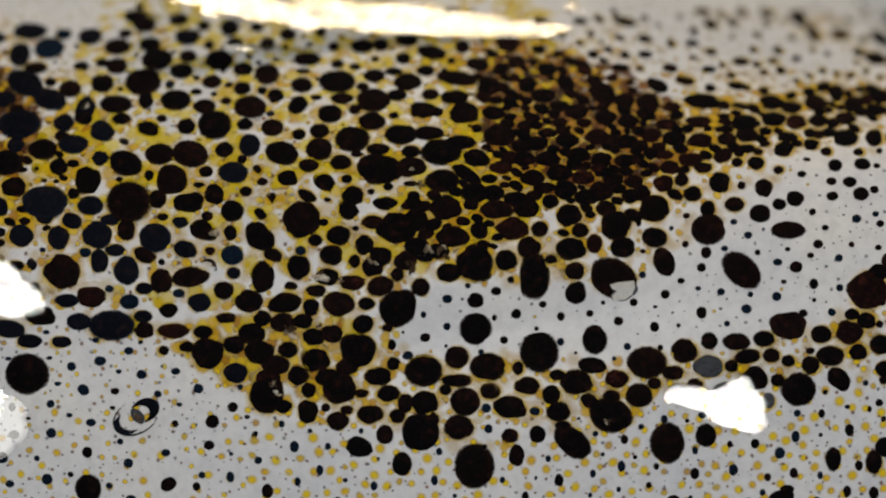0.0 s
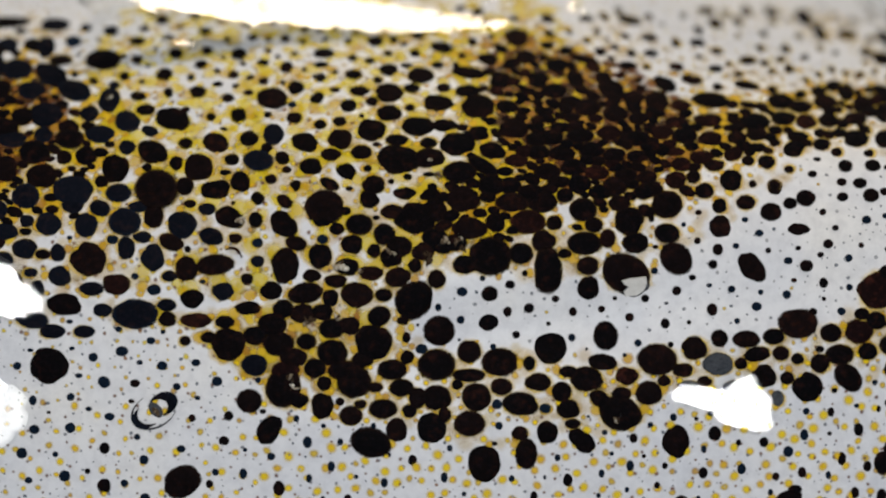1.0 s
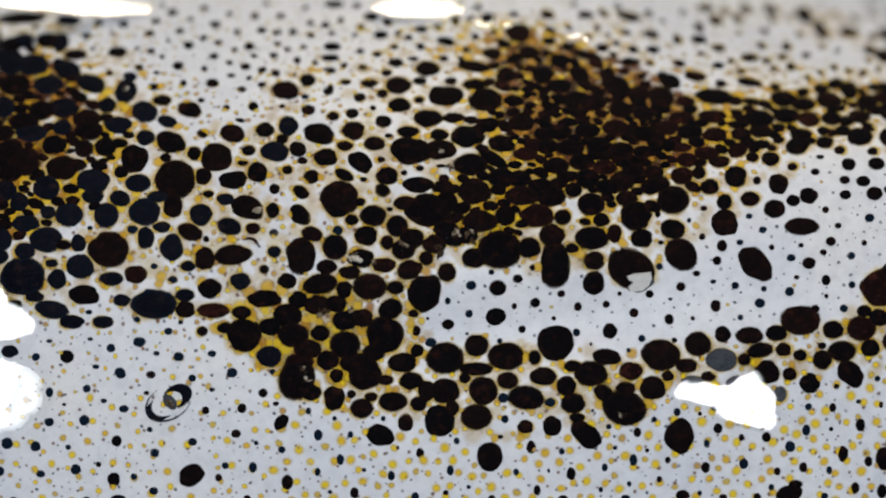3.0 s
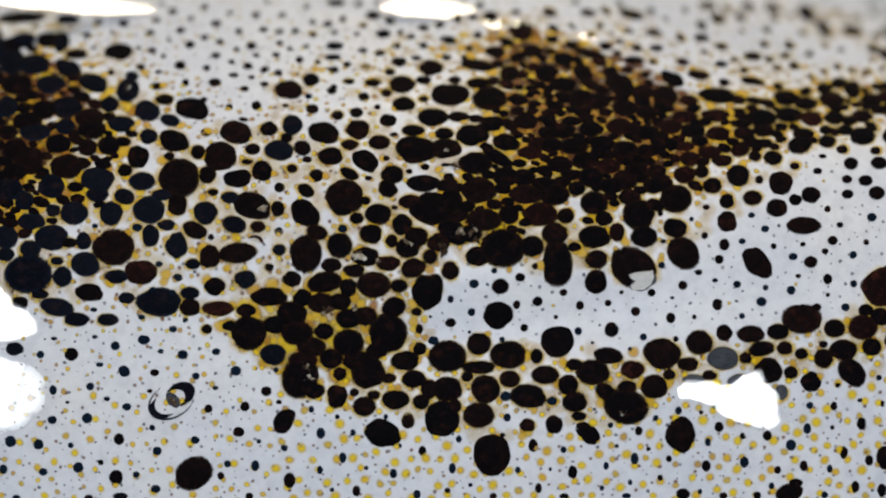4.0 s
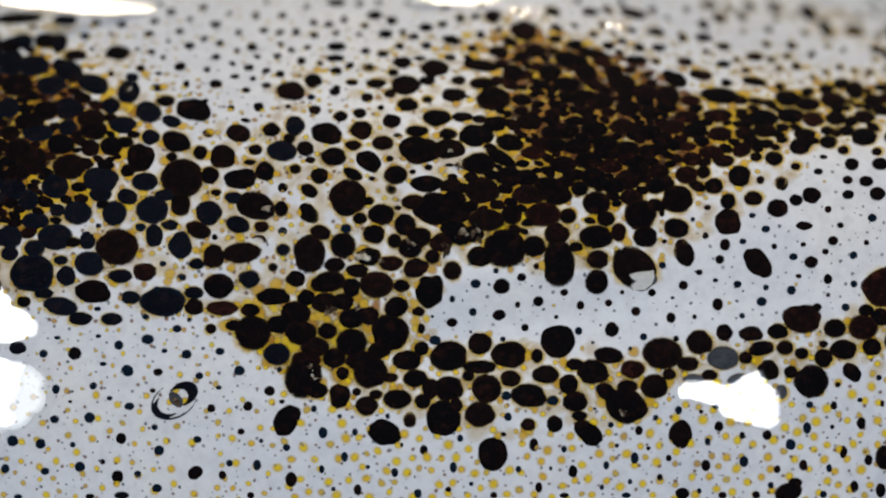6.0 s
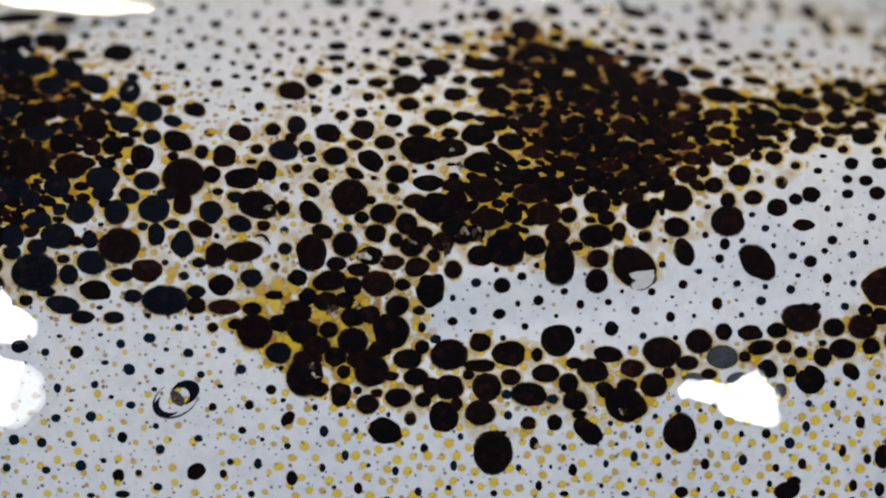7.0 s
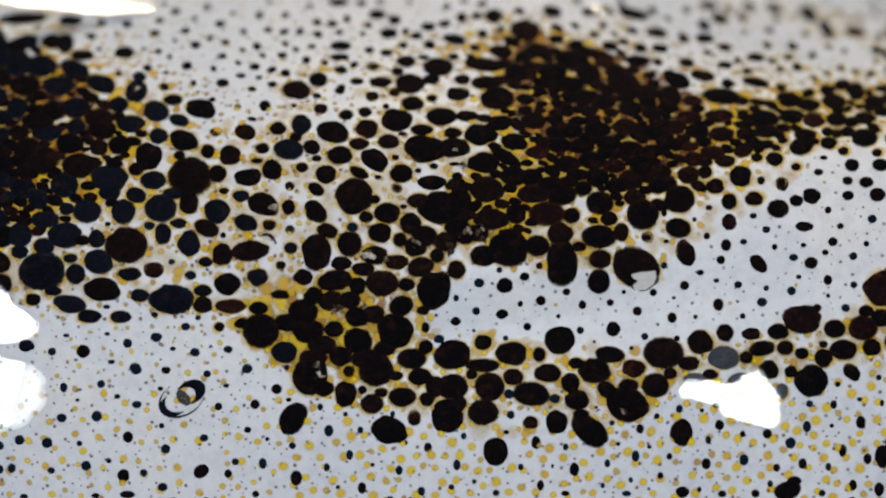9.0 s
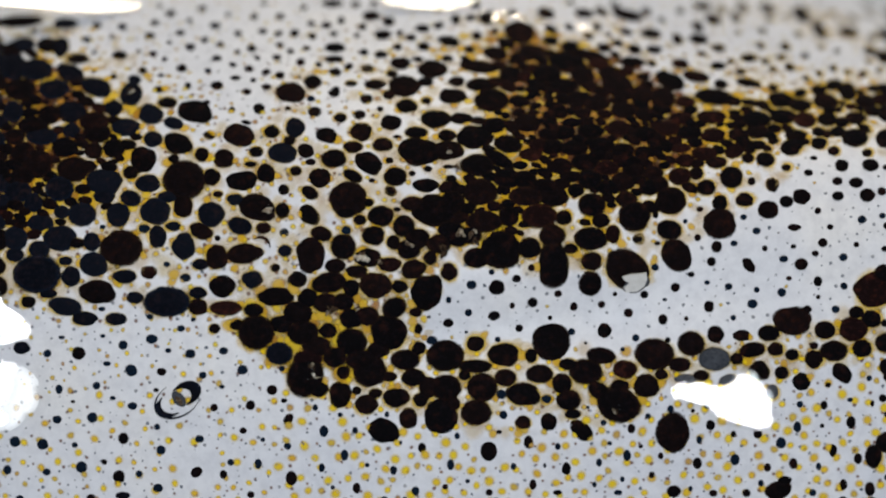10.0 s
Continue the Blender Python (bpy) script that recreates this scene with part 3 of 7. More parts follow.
spot(5.77, 5.31, 0.66, 0.47, -80)
spot(6.46, 5.01, 0.48, 0.39, 60)
spot(4.94, 4.67, 0.49, 0.41, 19)
spot(5.82, 4.44, 0.46, 0.40, 32)
spot(6.52, 4.29, 0.41, 0.35, 23)
spot(6.42, 6.28, 0.38, 0.28, 17)
spot(7.42, 7.57, 0.35, 0.27, 40)
spot(6.63, 6.82, 0.28, 0.18, 73)
spot(7.33, 6.85, 0.28, 0.22, 38)
spot(7.08, 6.24, 0.18, 0.13, 67)
spot(6.68, 5.70, 0.20, 0.16, 20)
spot(5.55, 6.85, 0.28, 0.22, 65)
spot(4.42, 4.87, 0.41, 0.32, 10)
spot(7.56, 5.57, 0.47, 0.38, -70)
spot(7.18, 4.91, 0.59, 0.44, 69)
spot(7.93, 4.76, 0.35, 0.28, 21)
spot(8.51, 5.75, 0.36, 0.29, -6)
spot(8.11, 6.27, 0.29, 0.23, 50)
spot(8.32, 7.36, 0.37, 0.16, 75)
spot(9.12, 7.40, 0.38, 0.28, 49)
spot(9.98, 9.14, 0.45, 0.30, 45)
spot(10.11, 8.44, 0.51, 0.28, 67)
spot(9.71, 7.01, 0.30, 0.22, 52)
spot(9.44, 6.22, 0.28, 0.21, 35)
spot(9.30, 5.46, 0.25, 0.18, 58)
spot(8.96, 4.95, 0.69, 0.44, -1)
spot(10.68, 6.59, 0.39, 0.28, 35)
spot(10.29, 5.53, 0.42, 0.27, -8)
spot(10.14, 4.76, 0.34, 0.20, -8)
spot(9.52, 4.40, 0.23, 0.12, 6)
spot(10.15, 5.98, 0.21, 0.15, 54)
spot(11.05, 8.60, 0.51, 0.19, 72)
spot(11.34, 7.17, 0.32, 0.17, 66)
spot(12.02, 6.22, 0.32, 0.18, 64)
spot(12.29, 7.17, 0.39, 0.19, 66)
spot(15.41, 8.17, 0.68, 0.38, 50)
spot(15.60, 7.19, 0.47, 0.26, 53)
spot(11.24, 4.89, 0.54, 0.41, 34)
spot(11.84, 4.69, 0.49, 0.36, 28)
spot(12.78, 4.86, 0.57, 0.41, 46)
spot(13.70, 5.29, 0.67, 0.33, 65)
spot(14.16, 4.89, 0.52, 0.36, 45)
spot(11.10, 5.33, 0.26, 0.18, 55)
spot(8.70, 4.22, 0.51, 0.32, 9)
spot(7.68, 4.15, 0.45, 0.30, 9)
spot(10.16, 4.14, 0.57, 0.43, 21)
spot(9.46, 3.94, 0.39, 0.21, 6)
spot(11.12, 4.26, 0.51, 0.39, 28)
spot(11.82, 4.13, 0.47, 0.35, 50)
spot(12.59, 4.18, 0.45, 0.33, 48)
spot(13.56, 4.25, 0.47, 0.34, 43)
spot(14.22, 4.52, 0.41, 0.28, 48)
spot(14.71, 5.43, 0.35, 0.23, 45)
spot(9.34, 8.03, 0.45, 0.20, 73)
spot(11.64, 9.23, 0.56, 0.24, 68)
spot(12.71, 9.24, 0.69, 0.30, 66)
spot(-11.75, 3.81, 0.37, 0.30, -48, start=0.97)
spot(-10.89, 3.71, 0.50, 0.39, -19, start=1.16)
spot(-9.07, 3.48, 0.32, 0.28, -42, start=1.02)
spot(-8.26, 3.33, 0.52, 0.36, -31, start=1.29)
spot(-7.29, 3.60, 0.19, 0.16, -18, start=2.31)
spot(-7.46, 2.96, 0.27, 0.22, -70, start=0.82)
spot(-6.76, 2.83, 0.44, 0.40, -43, {0: 1.2, .5: .94, 1: 1.1, 1.5: 1.02, 2: .8, 2.5: 1.15, 4: 1.23, 4.5: .97, 5: 1.3, 5.5: 1.06, 7: .94, 7.5: .85, 8: 1.28, 8.5: 1.02, 9: .85, 10: .8})
spot(-9.30, 2.82, 0.59, 0.50, -57, {0: .85, 1: .87, 1.5: .8, 2: .87, 2.5: .95, 4: .72, 4.5: 1, 5: .8, 5.5: .95, 7: .78, 7.5: .98, 8: .87, 8.5: .95, 9: .87, 10: .83})
spot(-10.26, 3.19, 0.41, 0.35, -45, start=0.95)
spot(-10.90, 3.12, 0.36, 0.30, -50, start=0.59)
spot(-9.63, 2.39, 0.25, 0.22, -31, start=0.94)
spot(-9.06, 2.04, 0.42, 0.32, -9, start=1.06)
spot(-7.94, 2.16, 0.72, 0.65, -38, start=1.14)
spot(-8.33, 2.83, 0.19, 0.17, -27, start=0.7)
spot(-7.09, 2.24, 0.32, 0.28, -68, start=1.07)
spot(-9.55, 1.57, 0.34, 0.25, -24, start=0.99)
spot(-8.76, 1.17, 0.52, 0.45, -15, start=1)
spot(-7.92, 1.34, 0.40, 0.32, -78, start=0.97)
spot(-7.05, 1.08, 0.40, 0.36, -20, start=1.38)
spot(-8.40, 1.63, 0.34, 0.20, -3, start=1.01)
spot(-8.20, 0.71, 0.26, 0.16, -2, start=1.1)
spot(-7.34, 0.56, 0.40, 0.25, -22, start=0.97)
spot(-9.08, 0.64, 0.17, 0.13, -6, start=1.02)
spot(-8.66, 0.39, 0.34, 0.27, -82, start=1.01)
spot(-7.86, 0.10, 0.39, 0.35, -80, start=1.14)
spot(-6.84, 0.35, 0.10, 0.09, -53, start=1)
spot(-6.87, 1.70, 0.17, 0.12, -4, start=1.14)
spot(-9.90, 1.07, 0.42, 0.39, -54, start=1.01)
spot(-11.02, 1.09, 0.46, 0.39, -14, start=0.96)
spot(-11.66, 1.16, 0.26, 0.22, -18, start=0.72)
spot(-10.38, 1.64, 0.37, 0.25, -6, start=0.88)
spot(-11.81, 1.90, 0.49, 0.42, -32)
spot(-10.44, 2.11, 0.60, 0.44, -9, start=1.38)
spot(-11.46, 2.52, 0.57, 0.45, -16, start=0.84)
spot(-12.64, 2.71, 0.58, 0.49, -45)
spot(-11.86, 3.25, 0.49, 0.39, -22, start=1.32)
spot(-13.16, 3.07, 0.51, 0.42, -33)
spot(-13.11, 1.82, 0.48, 0.39, -18)
spot(-12.57, 1.47, 0.37, 0.32, -53)
spot(-12.29, 0.83, 0.46, 0.28, -3)
spot(-13.03, 0.36, 0.43, 0.38, -17)
spot(-11.65, 0.35, 0.57, 0.42, -4, start=0.36)
spot(-10.66, 0.24, 0.30, 0.27, -69, start=0.62)
spot(-9.75, 0.05, 0.68, 0.56, -5, {0: .88, .5: .85, 1.5: .85, 2.5: .95, 4.5: 1, 10: 1})
spot(-12.66, 3.63, 0.55, 0.35, -9)
spot(-13.56, 3.63, 0.39, 0.31, -32)
spot(-13.02, 2.35, 0.42, 0.32, -15)
spot(-10.35, 0.69, 0.09, 0.07, -8, start=1)
spot(-11.04, 2.61, 0.35, 0.22, -6, start=0.45)
spot(-6.36, 3.60, 0.47, 0.36, -29, {0: 1.3, .5: 1.1, 1: .95, 1.5: .8, 2.5: .78, 4: 1.15, 4.5: 1, 5: 1.2, 5.5: .95, 7: .85, 8: .85, 9: .78, 10: 1.12})
spot(-5.35, 3.71, 0.28, 0.26, -41, start=1.06)
spot(-4.63, 3.84, 0.40, 0.31, -79, start=1.26)
spot(-4.77, 3.41, 0.20, 0.19, -46, start=0.94)
spot(-5.78, 3.05, 0.22, 0.19, -13, start=0.96)
spot(-4.96, 3.01, 0.49, 0.38, -15, start=1.14)
spot(-4.25, 3.08, 0.31, 0.26, -52, start=0.69)
spot(-3.63, 3.58, 0.37, 0.28, -26, {0: 1.5, .5: 1.3, 1: 1.2, 2: 1.3, 2.5: 1.35, 4: 1.4, 4.5: .95, 5: 1.2, 5.5: 1.45, 7: 1.2, 7.5: 1.4, 8: .95, 8.5: 1.05, 9: 1.45, 9.5: 1.2, 10: 1})
spot(-5.92, 2.65, 0.19, 0.11, -2, start=1)
spot(-4.08, 2.72, 0.17, 0.13, -5, start=1)
spot(-4.52, 2.43, 0.19, 0.17, -14, start=1)
spot(-5.43, 2.36, 0.35, 0.30, -61, start=0.99)
spot(-6.15, 2.13, 0.53, 0.35, 3, {0: .95, .5: 1.08, 1: .9, 1.5: 1, 2: .97, 2.5: .9, 4: .85, 4.5: .97, 5: .86, 5.5: .93, 7: 1.04, 7.5: 1.1, 8: .9, 8.5: 1.07, 9: .83, 10: .93})
spot(-3.77, 2.22, 0.24, 0.22, -16, {0: .85, 1: .9, 2.5: 1.1, 4: 1, 4.5: 1, 5: 1.75, 5.5: 1.35, 7: 1.15, 7.5: 1, 8: 1, 8.5: 1.8, 9: 1.4, 10: 1.45})
spot(-3.37, 2.82, 0.40, 0.33, -6, {0: .85, .5: .9, 1.5: .9, 4.5: 1, 10: 1})
spot(-2.57, 3.69, 0.39, 0.37, -51, start=1.2)
spot(-2.80, 3.19, 0.30, 0.22, -3)
spot(-2.30, 2.68, 0.57, 0.41, -37, {0: .7, .5: .66, 1: .64, 1.5: .62, 2: .68, 2.5: .76, 4: .82, 4.5: 1, 5: .8, 5.5: .78, 7: .8, 7.5: .85, 8: .78, 8.5: 1.08, 9: .85, 10: .85})
spot(-2.77, 2.27, 0.34, 0.19, -30)
spot(-2.18, 2.13, 0.11, 0.08, -2)
spot(-1.47, 2.24, 0.36, 0.32, -4)
spot(-1.89, 3.26, 0.34, 0.27, -3, start=1.17)
spot(-1.46, 3.52, 0.13, 0.09, -1, start=1.45)
spot(-1.67, 2.75, 0.13, 0.11, -3)
spot(-0.76, 3.04, 0.69, 0.50, -9)
spot(-1.60, 1.80, 0.42, 0.36, -32, {0: .8, 1.5: .75, 2.5: .56, 4: .75, 4.5: 1, 5: .7, 5.5: .45, 7: .55, 8.5: .42, 10: .5})
spot(-0.53, 1.97, 0.55, 0.30, -0, {0: .75, 1.5: .66, 2.5: .85, 4.5: 1, 5.5: .95, 8.5: .85, 10: .76})
spot(-0.48, 2.48, 0.13, 0.11, -1)
spot(-0.96, 2.34, 0.10, 0.09, -3)
spot(-0.86, 3.65, 0.37, 0.23, -1, start=1.18)
spot(-2.88, 1.57, 0.64, 0.58, -8)
spot(-2.93, 1.16, 0.31, 0.20, -1)
spot(-2.27, 1.44, 0.18, 0.15, -3)
spot(-4.06, 1.75, 0.29, 0.20, -37, start=0.76)
spot(-4.86, 1.85, 0.17, 0.16, -29, start=2.08)
spot(-6.34, 1.54, 0.28, 0.20, -4, start=1.02)
spot(-5.65, 1.29, 0.67, 0.45, -19, {0: .7, .5: .74, 1: .72, 1.5: .83, 2: .8, 2.5: .78, 4: .93, 4.5: .98, 5: .78, 5.5: .95, 7: .98, 7.5: .86, 8: .83, 8.5: .88, 9: .78, 10: .92})
spot(-4.88, 1.20, 0.26, 0.22, -79, start=1.04)
spot(-5.45, 0.66, 0.23, 0.18, -3, start=0.76)
spot(-6.16, 0.72, 0.38, 0.26, -18, start=0.97)
spot(-4.05, 1.06, 0.58, 0.42, -39, {0: .92, .5: .85, 1.5: .82, 2: .7, 2.5: .62, 4: .9, 4.5: 1, 5: .8, 5.5: .62, 7: .75, 8.5: .76, 10: .66})
spot(-4.82, 0.52, 0.15, 0.13, -7, start=2.33)
spot(-3.68, 0.49, 0.34, 0.23, -17, start=1.02)
spot(-2.92, 0.60, 0.17, 0.15, -5)
spot(-2.51, 0.91, 0.21, 0.18, -3)
spot(-1.87, 1.03, 0.41, 0.33, -2)
spot(-1.38, 1.23, 0.11, 0.08, -1)
spot(-0.91, 1.40, 0.37, 0.24, -0)
spot(-0.24, 1.20, 0.70, 0.50, -0)
spot(-1.16, 0.72, 0.35, 0.34, -82)
spot(-2.08, 0.44, 0.35, 0.30, -2)
spot(-1.46, 0.23, 0.23, 0.22, -76)
spot(-0.74, 0.35, 0.41, 0.34, -1)
spot(0.10, 3.55, 0.29, 0.22, 0, start=1.06)
spot(0.14, 3.07, 0.49, 0.35, 0)
spot(0.97, 3.50, 0.56, 0.42, 1, start=1.29)
spot(1.50, 3.78, 0.42, 0.22, 1, start=1.25)
spot(2.01, 3.26, 0.46, 0.34, -14, start=1.04)
spot(2.28, 3.59, 0.14, 0.11, 3, start=1.18)
spot(2.96, 3.22, 0.32, 0.27, 7)
spot(1.74, 2.77, 0.57, 0.25, -36)
spot(1.05, 2.59, 0.55, 0.40, 1)
spot(0.24, 2.15, 0.16, 0.15, 3)
spot(0.15, 2.55, 0.16, 0.07, 0)
spot(1.98, 2.18, 0.47, 0.36, 2)
spot(2.72, 2.93, 0.40, 0.27, 2)
spot(0.30, 1.44, 0.40, 0.41, 3)
spot(1.14, 1.76, 0.58, 0.46, 1)
spot(2.04, 1.03, 0.34, 0.33, 77)
spot(2.97, 1.03, 0.58, 0.40, 1)
spot(2.56, 1.63, 0.56, 0.33, 1)
spot(3.41, 1.63, 0.49, 0.37, 3)
spot(4.10, 1.81, 0.28, 0.25, 12)
spot(3.73, 0.98, 0.27, 0.25, 25)
spot(1.28, 0.86, 0.58, 0.36, 0)
spot(4.55, 2.16, 0.41, 0.36, 10)
spot(4.60, 1.37, 0.44, 0.39, 9)
spot(4.87, 0.90, 0.29, 0.25, 7)
spot(5.58, 2.07, 0.41, 0.36, 12)
spot(5.68, 1.55, 0.37, 0.28, 5)
spot(5.91, 1.03, 0.52, 0.49, 39)
spot(3.38, 0.44, 0.41, 0.36, 5)
spot(4.56, 0.35, 0.54, 0.37, 2)
spot(5.24, 0.49, 0.30, 0.25, 82)
spot(6.04, 0.35, 0.42, 0.33, 5, {0: .95, .5: .85, 1: 1.02, 1.5: .9, 2: .65, 2.5: .65, 4: 1.08, 4.5: 1, 5: .63, 5.5: 1, 7: .58, 7.5: .52, 8: .5, 10: .5})
spot(3.96, 0.05, 0.23, 0.16, 1)
spot(0.27, 0.60, 0.42, 0.31, 0)
spot(0.86, 0.44, 0.38, 0.27, 0)
spot(3.78, 3.65, 0.43, 0.33, 7)
spot(4.66, 3.70, 0.46, 0.34, 6)
spot(5.56, 3.80, 0.47, 0.35, 8)
spot(6.42, 3.61, 0.47, 0.34, 9)
spot(4.09, 3.14, 0.48, 0.33, 4)
spot(4.97, 3.23, 0.46, 0.32, 5)
spot(5.65, 3.05, 0.42, 0.32, 7)
spot(6.34, 3.00, 0.39, 0.26, 5)
spot(3.39, 3.17, 0.41, 0.31, 4)
spot(3.62, 2.56, 0.44, 0.31, 3)
spot(4.41, 2.69, 0.48, 0.33, 3)
spot(5.09, 2.51, 0.42, 0.27, 3)
spot(5.95, 2.42, 0.38, 0.27, 4)
spot(6.55, 2.34, 0.35, 0.27, 7)
spot(6.43, 1.90, 0.34, 0.28, 11)
spot(5.14, 1.90, 0.41, 0.28, 3)
spot(3.13, 1.92, 0.47, 0.29, 1)
spot(2.49, 2.15, 0.39, 0.30, 3)
spot(3.33, 3.59, 0.39, 0.29, 4)
spot(3.95, 2.24, 0.39, 0.21, 1)
spot(7.16, 3.81, 0.46, 0.33, 10)
spot(7.86, 3.68, 0.46, 0.33, 11)
spot(8.65, 3.58, 0.45, 0.33, 14)
spot(9.47, 3.60, 0.39, 0.30, 19)
spot(7.51, 3.15, 0.36, 0.20, 4)
spot(8.27, 2.97, 0.44, 0.28, 5)
spot(7.63, 2.75, 0.35, 0.28, 10)
spot(8.62, 2.70, 0.35, 0.24, 7)
spot(9.26, 3.07, 0.40, 0.27, 38)
spot(10.01, 3.26, 0.32, 0.21, 11)
spot(10.13, 3.71, 0.43, 0.32, 16)
spot(9.65, 2.83, 0.22, 0.19, 37)
spot(10.20, 2.78, 0.32, 0.28, 37)
spot(11.15, 3.21, 0.47, 0.32, 41)
spot(11.37, 3.60, 0.39, 0.28, 16)
spot(12.04, 3.33, 0.34, 0.26, 44)
spot(12.14, 3.72, 0.28, 0.21, 46)
spot(13.24, 3.53, 0.53, 0.39, 41)
spot(12.77, 3.73, 0.32, 0.23, 44)
spot(12.43, 3.06, 0.22, 0.17, 47)
spot(12.58, 2.60, 0.26, 0.21, 52)
spot(11.75, 2.83, 0.13, 0.09, 9)
spot(10.82, 2.52, 0.17, 0.14, 27)
spot(11.49, 2.36, 0.15, 0.12, 21)
spot(13.47, 3.02, 0.20, 0.15, 42)
spot(13.47, 2.62, 0.28, 0.23, 28)
spot(7.41, 2.25, 0.37, 0.32, 19)
spot(7.94, 2.34, 0.25, 0.22, 55)
spot(6.74, 1.99, 0.30, 0.28, 32)
spot(7.06, 1.50, 0.53, 0.47, 26)
spot(8.21, 1.90, 0.31, 0.27, 22)
spot(9.04, 2.22, 0.40, 0.35, 60)
spot(9.66, 2.09, 0.15, 0.12, 65)
spot(10.30, 1.99, 0.45, 0.39, 47, {0: .7, 1: .6, 2.5: .65, 4.5: 1, 5.5: .55, 7.5: .5, 10: .55})
spot(9.38, 1.52, 0.30, 0.24, 11)
spot(10.09, 1.22, 0.34, 0.29, 16)
spot(10.68, 1.47, 0.22, 0.19, 20)
spot(11.17, 1.62, 0.31, 0.27, 20, {0: .9, 1: 1, 2.5: .9, 4.5: 1, 5.5: .95, 10: .9})
spot(12.35, 2.10, 0.17, 0.14, 20)
spot(12.92, 2.06, 0.23, 0.18, 16)
spot(12.30, 1.64, 0.19, 0.15, 17)
spot(13.21, 1.68, 0.26, 0.22, 24)
spot(8.60, 1.43, 0.28, 0.24, 63)
spot(8.55, 0.81, 0.56, 0.49, 16, {0: 1, .5: .78, 1: .65, 1.5: .58, 2: 1.02, 2.5: .92, 4: .6, 4.5: 1.05, 5: .82, 5.5: .66, 7: 1, 7.5: .82, 8: .62, 8.5: .52, 9: .46, 9.5: .88, 10: .97})
spot(10.86, 0.69, 0.54, 0.27, 1, {0: 1, .5: .95, 1: .63, 1.5: .4, 2: 1, 4.5: 1, 5: .58, 5.5: .4, 7: .63, 7.5: .46, 8: 1, 8.5: .83, 9: .53, 10: .36})
spot(11.63, 1.19, 0.12, 0.10, 53)
spot(11.97, 0.71, 0.11, 0.09, 11)
spot(11.72, 0.24, 0.16, 0.14, 12)
spot(12.97, 0.94, 0.15, 0.13, 19)
spot(12.75, 0.19, 0.09, 0.09, 40)
spot(9.68, 0.59, 0.13, 0.11, 11)
spot(9.30, 1.00, 0.11, 0.09, 14)
spot(7.96, 1.24, 0.11, 0.09, 17)
spot(7.49, 0.88, 0.08, 0.07, 62)
spot(7.85, 0.39, 0.11, 0.10, 54)
spot(8.43, 0.12, 0.18, 0.16, 78)
spot(8.97, 0.22, 0.11, 0.09, 6)
spot(9.92, 0.07, 0.09, 0.09, 43)
spot(6.98, 0.62, 0.40, 0.32, -6)
spot(6.61, 0.22, 0.09, 0.07, 5)
spot(7.20, -0.13, 0.56, 0.47, -41, {0: .74, .5: .87, 1: 1.02, 1.5: .82, 2: .72, 2.5: 1.02, 4: 1.02, 4.5: 1, 5: .8, 5.5: .68, 7: .7, 7.5: .86, 8: 1.02, 8.5: .8, 9: .66, 10: .96})
spot(6.57, 1.07, 0.12, 0.09, 81)
spot(10.81, 0.13, 0.09, 0.07, 5)
spot(-13.00, -0.15, 0.29, 0.23, -4)
spot(-12.26, 0.02, 0.34, 0.26, -4)
spot(-12.29, -0.74, 0.76, 0.60, -1)
spot(-11.44, -0.35, 0.22, 0.14, -1, start=1)
spot(-10.58, -0.45, 0.47, 0.38, -12, start=0.42)
spot(-11.26, -0.82, 0.31, 0.30, -85, start=0.58)
spot(-9.64, -0.82, 0.38, 0.22, -0, start=1.02)
spot(-8.91, -0.69, 0.55, 0.39, -1, {0: .85, .5: .8, 1: .8, 1.5: .6, 2: .4, 2.5: .5, 4: .95, 4.5: 1, 5: .8, 5.5: .65, 7: .9, 8: 1, 9: .6, 9.5: .45, 10: .5})
spot(-8.37, -0.45, 0.11, 0.09, -2, start=1.32)
spot(-10.46, -1.29, 0.43, 0.27, -5, {0: 1.1, 1: 1.2, 2: 1.35, 2.5: 1.2, 4: 1, 4.5: 1, 5: 1.15, 5.5: 1.32, 7: 1.1, 8: 1.05, 9: 1.3, 9.5: 1.38, 10: 1.3})
spot(-11.94, -1.33, 0.29, 0.17, 0)
spot(-12.55, -1.59, 0.24, 0.19, 1)
spot(-11.43, -1.72, 0.53, 0.28, -9)
spot(-10.84, -2.09, 0.38, 0.21, 0)
spot(-10.32, -1.80, 0.11, 0.07, 1)
spot(-9.90, -2.10, 0.33, 0.19, 0)
spot(-8.88, -2.03, 0.11, 0.09, 1)
spot(-9.33, -1.46, 0.27, 0.19, 0, start=1.47)
spot(-8.37, -1.58, 0.71, 0.45, 0, start=1.16)
spot(-8.54, -1.21, 0.13, 0.09, 0, start=0.7)
spot(-7.98, -1.32, 0.14, 0.11, 0, start=0.7)
spot(-7.44, -1.31, 0.29, 0.19, 0, start=1.03)
spot(-7.44, -1.73, 0.29, 0.25, 1)
spot(-6.60, -1.77, 0.49, 0.23, 0)
spot(-7.81, -0.85, 0.17, 0.13, -0, start=1.82)
spot(-6.70, -1.11, 0.33, 0.27, 0, {0: .85, 1: 1.05, 2: 1.25, 2.5: 1.2, 4: 1, 4.5: 1, 5: 1.2, 5.5: 1.42, 7: 1.15, 8: 1, 9: 1.2, 9.5: 1.25, 10: 1.2})
spot(-6.86, -0.23, 0.36, 0.34, -78, start=1.06)
spot(-7.36, -0.45, 0.23, 0.16, -1, start=1.23)
spot(-7.95, -2.38, 0.13, 0.11, 2)
spot(-7.58, -2.11, 0.08, 0.07, 28)
